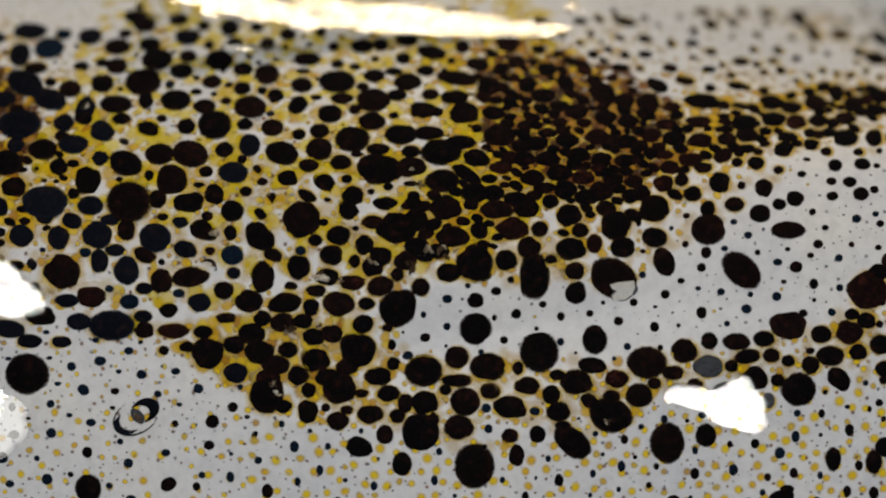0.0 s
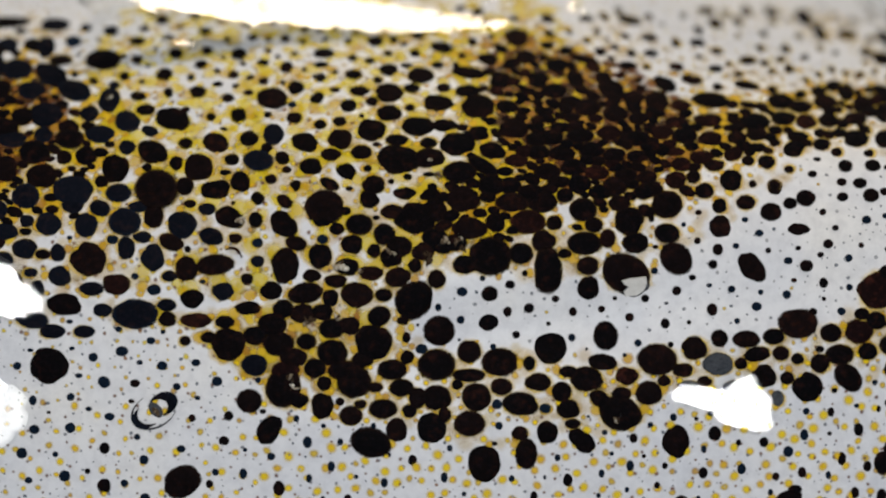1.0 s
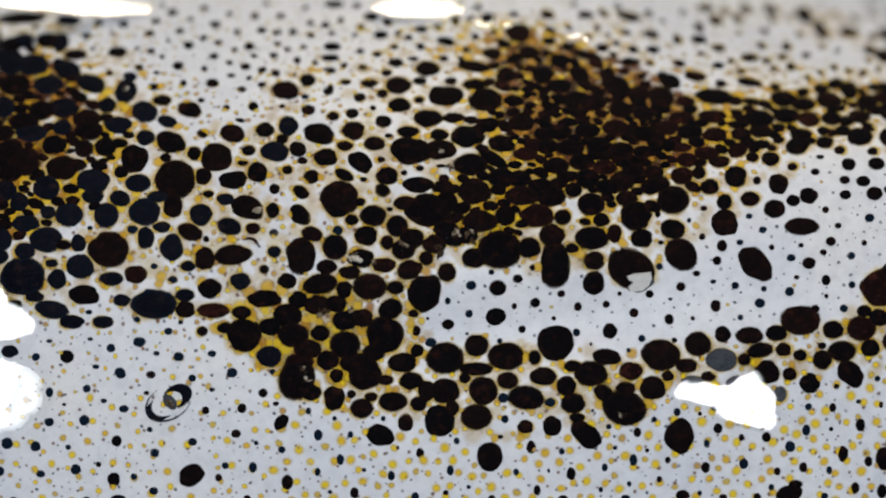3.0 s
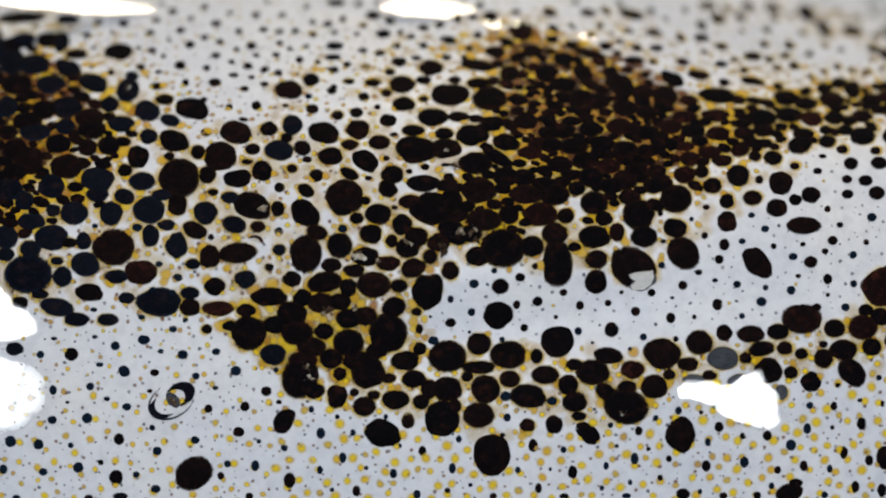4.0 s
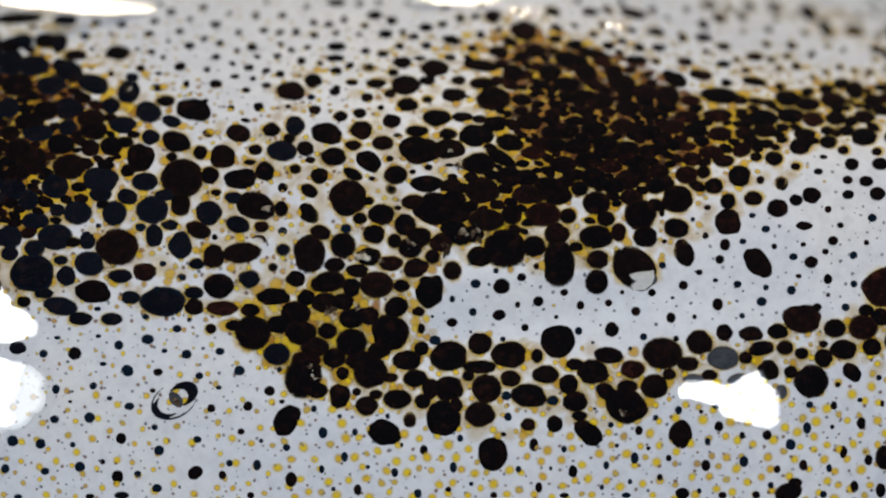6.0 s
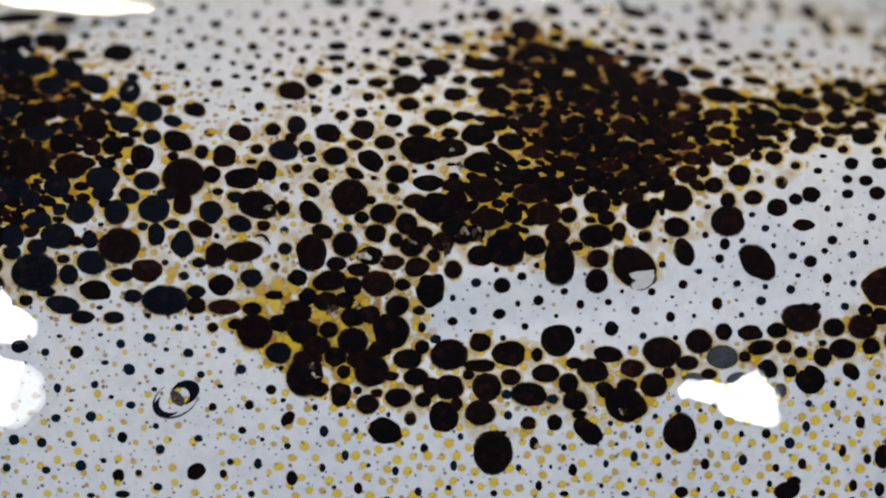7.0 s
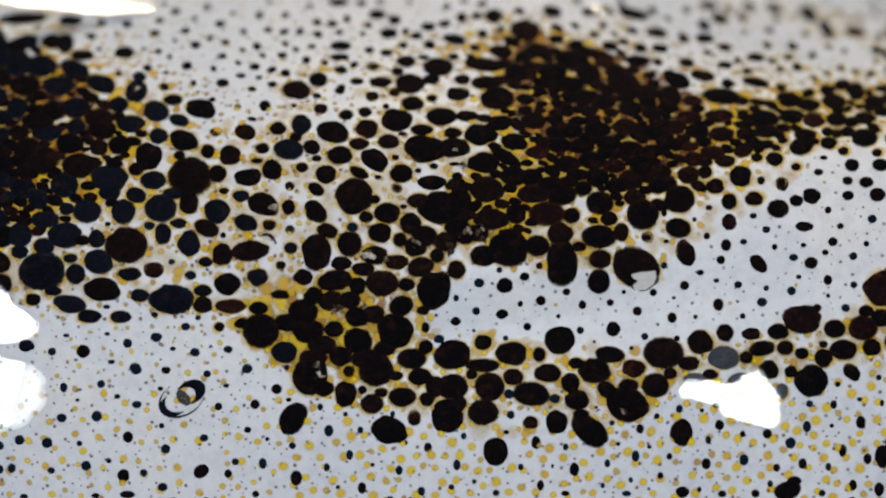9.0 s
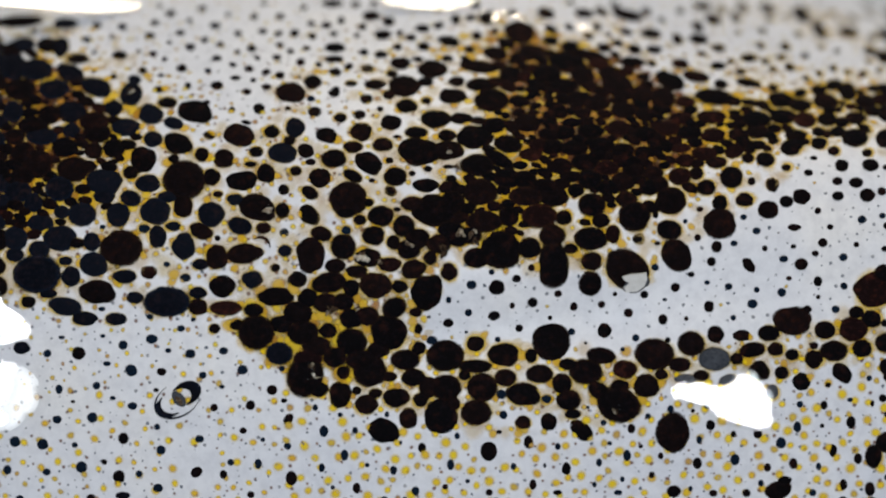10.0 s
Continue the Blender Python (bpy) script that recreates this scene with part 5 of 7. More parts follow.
spot(10.10, -6.65, 0.13, 0.11, -81)
spot(9.08, -6.40, 0.18, 0.14, -84)
spot(7.93, -6.51, 0.18, 0.14, -85)
spot(6.80, -6.28, 0.11, 0.09, -85)
spot(7.25, -7.38, 0.22, 0.19, -7)
spot(7.76, -7.30, 0.09, 0.07, -84)
spot(8.47, -7.44, 0.13, 0.11, -11)
spot(9.50, -7.44, 0.13, 0.12, -61)
spot(9.93, -7.14, 0.11, 0.09, -82)
spot(10.48, -7.36, 0.43, 0.30, 13)
spot(10.67, -7.06, 0.22, 0.15, -3)
spot(12.50, -7.20, 0.19, 0.13, -83)
spot(11.56, -7.44, 0.12, 0.11, -56)
spot(13.33, -7.32, 0.23, 0.16, -82)
spot(13.36, -6.30, 0.39, 0.27, -84)
spot(11.04, -3.97, 0.32, 0.30, -12, {0: 1.7, 1: 1.45, 2: 1.35, 2.5: 1, 4.5: 1, 5: 1.4, 5.5: 1.7, 7: 1.4, 7.5: 1.25, 8: 1.05, 8.5: 1.3, 9: 1.6, 9.5: 1.4, 10: .9})
spot(10.42, -3.69, 0.22, 0.20, -8)
spot(12.27, -3.70, 0.53, 0.37, -44, {0: .8, 1: 1, 2: .8, 4: 1, 4.5: 1, 5.5: .7, 7: .6, 8: .5, 9: .6, 9.5: .65, 10: .7})
spot(11.85, -4.07, 0.09, 0.09, -39)
spot(13.10, -3.86, 0.09, 0.09, -35)
spot(10.14, -4.29, 0.24, 0.20, -84, tone=2)
spot(12.54, -4.54, 0.09, 0.07, -4)
spot(13.23, -4.65, 0.11, 0.07, -86)
spot(11.72, -5.36, 0.07, 0.07, -47)
spot(8.19, -4.70, 0.13, 0.11, -5)
spot(8.77, -3.89, 0.29, 0.15, 20, tone=2)
spot(-15.36, 7.05, 0.73, 0.39, -57)
spot(-15.04, 6.50, 0.63, 0.35, -62)
spot(-14.72, 5.65, 0.48, 0.33, -50)
spot(-14.54, 4.94, 0.44, 0.27, -56)
spot(-14.24, 4.18, 0.46, 0.29, -24)
spot(-14.20, 3.52, 0.40, 0.34, 11)
spot(-13.81, 2.58, 0.40, 0.32, -57)
spot(-13.78, 2.16, 0.50, 0.31, -34)
spot(-13.63, 1.49, 0.34, 0.27, 15)
spot(-13.73, 0.87, 0.40, 0.25, -14)
spot(-13.61, 0.25, 0.44, 0.30, 7)
spot(-13.55, -0.47, 0.34, 0.29, -54)
spot(-13.49, -1.13, 0.31, 0.30, -79)
spot(-15.96, 6.94, 0.55, 0.27, -60)
spot(-15.54, 5.81, 0.57, 0.42, -57)
spot(-15.24, 5.13, 0.51, 0.30, -36)
spot(-14.86, 4.28, 0.46, 0.27, -61)
spot(-14.77, 3.68, 0.52, 0.28, -35)
spot(-14.58, 3.10, 0.32, 0.32, -50)
spot(-14.50, 2.32, 0.43, 0.30, 30)
spot(-14.22, 1.73, 0.37, 0.28, -20)
spot(-14.16, 1.13, 0.37, 0.24, -28)
spot(-14.25, 0.51, 0.43, 0.25, -15)
spot(-14.02, -0.15, 0.44, 0.26, 1)
spot(-14.17, -0.83, 0.34, 0.29, -25)
spot(-14.01, -1.47, 0.38, 0.29, -11)
spot(-16.92, 7.30, 0.63, 0.38, -47)
spot(-16.18, 6.13, 0.54, 0.38, -55)
spot(-16.15, 5.63, 0.57, 0.41, -53)
spot(-15.64, 4.68, 0.52, 0.33, -44)
spot(-15.50, 3.99, 0.42, 0.29, -50)
spot(-15.27, 3.44, 0.47, 0.34, -25)
spot(-15.22, 2.70, 0.39, 0.31, -49)
spot(-14.92, 2.02, 0.45, 0.28, -16)
spot(-14.82, 1.34, 0.38, 0.32, -41)
spot(-14.74, 0.66, 0.45, 0.29, -5)
spot(-14.81, 0.08, 0.47, 0.29, -13)
spot(-14.66, -0.49, 0.32, 0.31, -23)
spot(-14.67, -1.00, 0.40, 0.31, -7)
spot(-13.50, -2.10, 0.15, 0.15, 17)
spot(-14.10, -1.81, 0.14, 0.13, 12)
spot(-13.51, -2.54, 0.15, 0.15, 22)
spot(-14.11, -2.66, 0.14, 0.13, 22)
spot(-13.52, -3.42, 0.15, 0.14, 30)
spot(-14.13, -3.25, 0.13, 0.12, 28)
spot(-13.54, -4.12, 0.15, 0.14, 36)
spot(-14.15, -4.11, 0.13, 0.12, 35)
spot(-13.56, -4.55, 0.15, 0.14, 39)
spot(-14.17, -4.72, 0.13, 0.12, 39)
spot(-13.59, -5.31, 0.15, 0.14, 43)
spot(-14.20, -5.24, 0.13, 0.12, 42)
spot(-13.62, -5.97, 0.15, 0.14, 47)
spot(-14.24, -6.04, 0.13, 0.12, 46)
spot(-13.66, -6.69, 0.15, 0.14, 50)
spot(-14.27, -6.69, 0.13, 0.13, 48)
spot(20.17, 10.29, 0.52, 0.30, 0)
spot(20.85, 10.13, 0.55, 0.33, 0)
spot(17.24, 8.17, 1.35, 0.49, 44)
spot(21.10, 9.56, 0.48, 0.26, 6)
spot(16.13, 6.94, 0.81, 0.44, 51)
spot(16.93, 6.77, 0.86, 0.41, 38)
spot(15.76, 5.98, 0.21, 0.12, 54)
spot(16.19, 6.02, 0.18, 0.11, 38)
spot(15.29, 5.15, 0.68, 0.44, 49)
spot(16.06, 5.45, 0.55, 0.34, 45)
spot(14.85, 4.59, 0.54, 0.36, 47)
spot(15.47, 4.49, 0.55, 0.36, 47)
spot(14.21, 3.52, 0.53, 0.31, 61)
spot(14.97, 3.54, 0.57, 0.33, 60)
spot(14.19, 3.05, 0.16, 0.10, 57)
spot(14.50, 2.86, 0.12, 0.10, 38)
spot(13.93, 2.55, 0.12, 0.10, 34)
spot(14.45, 2.50, 0.14, 0.12, 37)
spot(13.67, 1.80, 0.15, 0.13, 30)
spot(14.43, 1.72, 0.12, 0.09, 23)
spot(13.60, 1.06, 0.11, 0.09, 15)
spot(14.27, 1.23, 0.11, 0.09, 17)
spot(13.72, 0.77, 0.13, 0.11, 15)
spot(14.11, 0.63, 0.15, 0.13, 16)
spot(13.61, 0.07, 0.11, 0.09, 7)
spot(14.18, 0.03, 0.11, 0.09, 7)
spot(13.57, -0.66, 0.32, 0.28, 3)
spot(14.11, -0.36, 0.42, 0.37, 8)
spot(13.60, -1.17, 0.11, 0.11, -4)
spot(14.08, -1.23, 0.13, 0.11, -1)
spot(13.67, -1.55, 0.11, 0.09, -1)
spot(14.19, -1.52, 0.11, 0.09, -1)
spot(13.55, -2.16, 0.13, 0.12, -17)
spot(14.21, -2.11, 0.15, 0.12, -3)
spot(13.58, -2.76, 0.36, 0.31, -5)
spot(14.14, -2.93, 0.30, 0.26, -4)
spot(13.70, -3.49, 0.32, 0.28, -6)
spot(13.99, -3.47, 0.38, 0.33, -7)
spot(13.67, -3.81, 0.15, 0.14, -33)
spot(14.06, -4.02, 0.15, 0.13, -7)
spot(13.54, -4.48, 0.13, 0.12, -39)
spot(14.06, -4.60, 0.15, 0.13, -8)
spot(13.68, -4.98, 0.09, 0.09, -41)
spot(14.15, -5.00, 0.09, 0.07, -6)
spot(13.76, -5.86, 0.38, 0.34, -14)
spot(14.18, -5.68, 0.31, 0.27, -11)
spot(13.85, -6.28, 0.11, 0.11, -48)
spot(14.30, -6.22, 0.09, 0.07, -8)
spot(13.87, -6.95, 0.13, 0.11, -13)
spot(14.22, -6.96, 0.13, 0.11, -13)
spot(-13.10, -7.81, 0.12, 0.11, 55)
spot(-12.59, -7.77, 0.10, 0.09, 55)
spot(-11.88, -7.85, 0.14, 0.13, 57)
spot(-11.18, -7.83, 0.14, 0.13, 58)
spot(-10.45, -7.80, 0.10, 0.09, 60)
spot(-9.39, -7.77, 0.10, 0.09, 62)
spot(-8.70, -7.66, 0.11, 0.11, 64)
spot(-8.29, -7.67, 0.13, 0.13, 65)
spot(-7.31, -7.68, 0.15, 0.14, 67)
spot(-6.47, -7.78, 0.09, 0.09, 70)
spot(-6.10, -7.78, 0.15, 0.14, 71)
spot(-5.34, -7.71, 0.11, 0.11, 73)
spot(-4.57, -7.72, 0.13, 0.12, 75)
spot(-3.67, -7.77, 0.09, 0.09, 78)
spot(-3.11, -7.82, 0.15, 0.14, 80)
spot(-2.33, -7.75, 0.13, 0.12, 82)
spot(-1.70, -7.64, 0.13, 0.12, 84)
spot(-1.07, -7.62, 0.09, 0.09, 86)
spot(-0.24, -7.78, 0.15, 0.14, 89)
spot(0.48, -7.82, 0.09, 0.09, -88)
spot(1.17, -7.73, 0.13, 0.12, -86)
spot(1.77, -7.66, 0.09, 0.09, -84)
spot(2.58, -7.82, 0.11, 0.11, -81)
spot(3.24, -7.68, 0.09, 0.09, -79)
spot(3.96, -7.68, 0.09, 0.09, -77)
spot(4.58, -7.84, 0.11, 0.11, -75)
spot(5.67, -7.78, 0.11, 0.11, -72)
spot(6.20, -7.85, 0.13, 0.13, -71)
spot(7.00, -7.70, 0.09, 0.09, -68)
spot(7.74, -7.69, 0.13, 0.13, -66)
spot(8.17, -7.69, 0.10, 0.09, -65)
spot(9.05, -7.87, 0.10, 0.09, -63)
spot(9.74, -7.77, 0.12, 0.11, -61)
spot(10.64, -7.84, 0.12, 0.11, -60)
spot(11.16, -7.82, 0.10, 0.09, -58)
spot(12.07, -7.78, 0.16, 0.14, -57)
spot(12.53, -7.70, 0.16, 0.14, -55)
spot(13.43, -7.71, 0.16, 0.14, -54)
spot(-13.87, 2.97, 0.27, 0.18, -15, tone=0)
spot(2.10, 5.26, 0.30, 0.22, -55, start=1.06, tone=0)
spot(-13.38, 2.69, 0.33, 0.21, -20, tone=0)
spot(-14.14, 3.19, 0.21, 0.13, -22, tone=0)
spot(-12.06, 1.42, 0.32, 0.19, -21, tone=0)
spot(1.09, 4.04, 0.24, 0.18, -7, start=0.45, tone=0)
spot(-11.07, 1.87, 0.27, 0.18, -8, start=0.8, tone=0)
spot(5.12, 1.58, 0.23, 0.17, -22, tone=0)
spot(-9.62, 3.57, 0.24, 0.16, -17, start=0.45, tone=0)
spot(3.44, 4.09, 0.19, 0.16, -50, tone=0)
spot(-12.24, 2.20, 0.17, 0.12, -17, tone=0)
spot(-9.85, 3.30, 0.30, 0.21, -12, start=0.77, tone=0)
spot(-11.40, 1.48, 0.24, 0.15, -24, start=0.92, tone=0)
spot(-11.10, 0.19, 0.26, 0.16, -3, start=0.88, tone=0)
spot(-14.52, 5.48, 0.35, 0.27, -34, tone=0)
spot(5.17, 4.28, 0.27, 0.21, 8, tone=0)
spot(-12.19, 3.83, 0.22, 0.20, -1, start=0.45, tone=0)
spot(6.86, 2.89, 0.24, 0.17, -37, tone=0)
spot(5.82, 3.48, 0.20, 0.16, -31, tone=0)
spot(2.62, 5.61, 0.26, 0.22, 37, tone=0)
spot(4.78, 5.31, 0.34, 0.27, -60, tone=0)
spot(9.62, 3.34, 0.32, 0.26, -61, tone=0)
spot(10.55, 4.66, 0.27, 0.24, 85, tone=0)
spot(-13.48, 2.26, 0.31, 0.19, -15, tone=0)
spot(6.66, 3.28, 0.24, 0.19, -20, tone=0)
spot(-12.85, 4.86, 0.22, 0.13, -34, tone=0)
spot(3.43, 2.88, 0.17, 0.10, 16, tone=0)
spot(3.40, 4.84, 0.22, 0.18, -49, tone=0)
spot(4.06, 4.37, 0.21, 0.17, -42, tone=0)
spot(-14.13, 1.84, 0.26, 0.16, -16, tone=0)
spot(13.57, 4.68, 0.27, 0.16, 43, tone=0)
spot(3.73, 4.25, 0.24, 0.20, -11, tone=0)
spot(-11.82, 5.08, 0.30, 0.19, -37, start=0.45, tone=0)
spot(8.02, 3.34, 0.28, 0.25, -1, tone=0)
spot(-13.43, 4.78, 0.27, 0.20, -26, tone=0)
spot(-11.50, 4.85, 0.36, 0.23, -36, start=0.45, tone=0)
spot(7.37, 3.40, 0.27, 0.21, 22, tone=0)
spot(3.87, 4.80, 0.31, 0.27, -30, tone=0)
spot(14.15, 5.26, 0.27, 0.16, 50, tone=0)
spot(0.76, 1.25, 0.30, 0.21, 20, tone=0)
spot(-13.60, 1.38, 0.30, 0.20, -11, tone=0)
spot(2.92, 5.36, 0.25, 0.18, -49, tone=0)
spot(6.33, 2.68, 0.27, 0.19, -10, tone=0)
spot(2.95, 4.55, 0.23, 0.17, 20, tone=0)
spot(-14.20, 2.66, 0.23, 0.18, 6, tone=0)
spot(-12.44, 2.04, 0.17, 0.10, -13, tone=0)
spot(-14.79, 5.85, 0.29, 0.22, -36, tone=0)
spot(5.45, 4.78, 0.16, 0.14, -20, tone=0)
spot(-10.22, 2.75, 0.17, 0.11, -1, start=0.7, tone=0)
spot(10.32, 3.15, 0.18, 0.16, 11, tone=0)
spot(-14.34, 4.69, 0.26, 0.21, -18, tone=0)
spot(1.15, 1.20, 0.18, 0.10, 21, tone=0)
spot(-13.85, 6.72, 0.35, 0.17, -47, tone=0)
spot(2.12, 3.84, 0.32, 0.22, -47, start=0.45, tone=0)
spot(-13.80, 2.53, 0.26, 0.14, -29, tone=0)
spot(10.73, 3.83, 0.27, 0.22, 28, tone=0)
spot(-10.61, 2.77, 0.18, 0.12, -24, start=0.7, tone=0)
spot(7.07, 3.08, 0.14, 0.11, 10, tone=0)
spot(-14.21, 4.02, 0.22, 0.12, -33, tone=0)
spot(-11.00, 4.59, 0.33, 0.20, -33, start=0.45, tone=0)
spot(1.60, 1.32, 0.26, 0.17, -2, tone=0)
spot(4.45, 4.31, 0.33, 0.25, 18, tone=0)
spot(-14.52, 4.96, 0.33, 0.17, -41, tone=0)
spot(-13.91, 3.98, 0.25, 0.18, -27, tone=0)
spot(-11.31, 3.05, 0.16, 0.11, 12, start=1, tone=0)
spot(-10.28, 1.34, 0.21, 0.14, 7, start=0.7, tone=0)
spot(-12.12, 2.85, 0.23, 0.15, -22, tone=0)
spot(-13.81, 1.72, 0.25, 0.15, -32, tone=0)
spot(-13.77, 3.24, 0.36, 0.21, -32, tone=0)
spot(-13.39, 1.11, 0.28, 0.17, -25, tone=0)
spot(3.15, 2.34, 0.27, 0.19, -32, tone=0)
spot(3.15, 4.03, 0.16, 0.14, -7, tone=0)
spot(2.82, 2.38, 0.18, 0.12, -5, tone=0)
spot(-14.04, 1.49, 0.29, 0.17, -25, tone=0)
spot(-14.27, 2.99, 0.34, 0.21, -23, tone=0)
spot(12.80, 4.52, 0.32, 0.19, 40, tone=0)
spot(12.41, 3.65, 0.26, 0.18, 42, tone=0)
spot(2.62, 3.35, 0.17, 0.13, -12, tone=0)
spot(2.53, 6.31, 0.37, 0.27, 55, tone=0)
spot(-12.16, 2.36, 0.25, 0.16, -20, tone=0)
spot(2.33, 1.22, 0.17, 0.12, -18, tone=0)
spot(2.13, 0.59, 0.22, 0.14, -14, tone=0)
spot(-13.13, 1.40, 0.30, 0.20, -15, tone=0)
spot(2.00, 1.40, 0.22, 0.15, -8, tone=0)
spot(6.12, 3.92, 0.21, 0.17, 18, tone=0)
spot(-12.50, 1.87, 0.23, 0.14, -23, tone=0)
spot(-14.77, 4.40, 0.32, 0.19, -35, tone=0)
spot(2.99, 5.92, 0.26, 0.22, 57, tone=0)
spot(3.27, 6.30, 0.29, 0.19, -64, tone=0)
spot(-12.91, 0.78, 0.27, 0.18, 6, tone=0)
spot(6.10, 2.13, 0.25, 0.17, 9, tone=0)
spot(-13.83, 2.16, 0.28, 0.16, -26, tone=0)
spot(-14.87, 4.92, 0.16, 0.13, -4, tone=0)
spot(-13.20, 4.94, 0.34, 0.20, -41, tone=0)
spot(0.82, 2.15, 0.24, 0.18, -20, tone=0)
spot(3.41, 5.10, 0.23, 0.22, 33, tone=0)
spot(-13.21, 0.87, 0.22, 0.13, -13, tone=0)
spot(3.60, 6.54, 0.22, 0.16, 59, tone=0)
spot(-13.90, 1.25, 0.24, 0.15, -18, tone=0)
spot(-11.28, 3.36, 0.29, 0.18, -32, start=0.8, tone=0)
spot(2.78, 3.48, 0.16, 0.10, -39, tone=0)
spot(2.38, 2.59, 0.23, 0.15, 2, tone=0)
spot(2.83, 4.89, 0.17, 0.15, 37, tone=0)
spot(2.49, 5.15, 0.17, 0.15, 38, tone=0)
spot(4.49, 6.22, 0.28, 0.23, -80, tone=0)
spot(-14.21, 3.60, 0.25, 0.22, 5, tone=0)
spot(-14.75, 5.29, 0.25, 0.13, -41, tone=0)
spot(4.15, 5.90, 0.19, 0.17, -76, tone=0)
spot(-12.94, 0.99, 0.24, 0.15, -30, tone=0)
spot(6.94, 2.59, 0.20, 0.14, 14, tone=0)
spot(0.53, 1.83, 0.24, 0.18, 9, tone=0)
spot(9.95, 4.49, 0.23, 0.21, 36, tone=0)
spot(6.02, 1.77, 0.21, 0.15, -9, tone=0)
spot(13.34, 4.81, 0.19, 0.15, 68, tone=0)
spot(9.05, 3.31, 0.23, 0.19, -12, tone=0)
spot(14.79, 4.75, 0.22, 0.16, 42, tone=0)
spot(1.66, 2.47, 0.17, 0.10, -36, tone=0)
spot(8.01, 2.65, 0.24, 0.16, 16, tone=0)
spot(10.77, 4.46, 0.18, 0.15, -54, tone=0)
spot(-13.51, 0.51, 0.25, 0.15, -5, tone=0)
spot(13.84, 4.60, 0.23, 0.17, 66, tone=0)
spot(13.11, 4.57, 0.26, 0.14, 49, tone=0)
spot(2.39, 4.32, 0.25, 0.19, 29, start=0.45, tone=0)
spot(5.16, 2.87, 0.26, 0.18, 17, tone=0)
spot(11.60, 3.38, 0.19, 0.17, 26, tone=0)
spot(-12.65, 3.24, 0.20, 0.13, -21, tone=0)
spot(-14.21, 2.41, 0.30, 0.22, -10, tone=0)
spot(10.53, 3.57, 0.21, 0.21, 27, tone=0)
spot(6.01, 2.75, 0.23, 0.17, -25, tone=0)
spot(14.53, 4.31, 0.34, 0.22, 78, tone=0)
spot(5.34, 3.47, 0.22, 0.15, 31, tone=0)
spot(-13.84, 1.02, 0.25, 0.16, 5, tone=0)
spot(-15.37, 6.32, 0.34, 0.15, -48, tone=0)
spot(2.40, 3.48, 0.18, 0.13, 23, start=0.7, tone=0)
spot(-13.50, 0.83, 0.18, 0.11, 5, tone=0)
spot(-11.67, 0.85, 0.19, 0.11, -7, start=1, tone=0)
spot(5.01, 4.02, 0.23, 0.17, -43, tone=0)
spot(5.02, 2.21, 0.15, 0.10, -16, tone=0)
spot(6.96, 4.20, 0.18, 0.16, -10, tone=0)
spot(8.75, 3.10, 0.22, 0.20, -28, tone=0)
spot(14.72, 5.02, 0.51, 0.27, 47, tone=0)
spot(-14.33, 4.35, 0.21, 0.13, -28, tone=0)
spot(-12.16, 4.98, 0.19, 0.16, -17, start=1.56, tone=0)
spot(11.15, 3.82, 0.23, 0.20, -80, tone=0)
spot(-12.45, 0.49, 0.26, 0.18, 16, tone=0)
spot(-14.47, 3.85, 0.27, 0.21, -16, tone=0)
spot(9.76, 3.09, 0.20, 0.15, 23, tone=0)
spot(11.99, 5.15, 0.35, 0.19, 43, tone=0)
spot(2.88, 5.09, 0.23, 0.19, -33, tone=0)
spot(13.33, 5.53, 0.49, 0.25, 46, tone=0)
spot(9.53, 4.22, 0.29, 0.26, -67, tone=0)
spot(-14.81, 4.65, 0.18, 0.14, -29, tone=0)
spot(6.13, 5.89, 0.28, 0.21, 43, tone=0)
spot(8.30, 3.98, 0.24, 0.20, 30, tone=0)
spot(7.70, 1.90, 0.28, 0.19, -29, tone=0)
spot(-11.42, 3.58, 0.22, 0.16, -4, start=0.45, tone=0)
spot(1.85, 1.80, 0.26, 0.18, -4, tone=0)
spot(10.60, 3.40, 0.21, 0.15, 30, tone=0)
spot(0.45, 0.30, 0.34, 0.20, -13, tone=0)
spot(-10.03, 2.86, 0.18, 0.12, -29, start=1, tone=0)
spot(-10.96, 1.52, 0.25, 0.16, -10, start=0.88, tone=0)
spot(5.21, 1.36, 0.17, 0.12, 4, tone=0)
spot(-15.02, 5.65, 0.25, 0.18, -37, tone=0)
spot(-10.34, 2.59, 0.30, 0.19, -18, start=0.45, tone=0)
spot(1.40, 3.11, 0.23, 0.16, -20, start=0.45, tone=0)
spot(1.65, 5.38, 0.25, 0.21, 50, start=0.45, tone=0)
spot(3.65, 2.01, 0.35, 0.22, 18, tone=0)
spot(1.84, 6.02, 0.23, 0.21, 55, start=1, tone=0)
spot(4.69, 1.82, 0.17, 0.12, -2, tone=0)
spot(-10.35, 3.58, 0.18, 0.12, -33, start=1, tone=0)
spot(-11.99, 5.52, 0.24, 0.18, -37, start=0.7, tone=0)
spot(-13.74, 0.17, 0.24, 0.14, -2, tone=0)
spot(2.53, 0.79, 0.22, 0.14, 13, tone=0)
spot(15.17, 5.42, 0.47, 0.35, 65, tone=0)
spot(-15.07, 6.34, 0.21, 0.16, -56, tone=0)
spot(5.14, 5.09, 0.29, 0.24, -62, tone=0)
spot(0.54, 0.96, 0.30, 0.19, 21, tone=0)
spot(-12.25, 1.14, 0.22, 0.13, -22, tone=0)
spot(-13.72, 0.71, 0.19, 0.11, -8, tone=0)
spot(9.60, 4.79, 0.28, 0.22, 45, tone=0)
spot(2.87, 4.32, 0.20, 0.17, -4, tone=0)
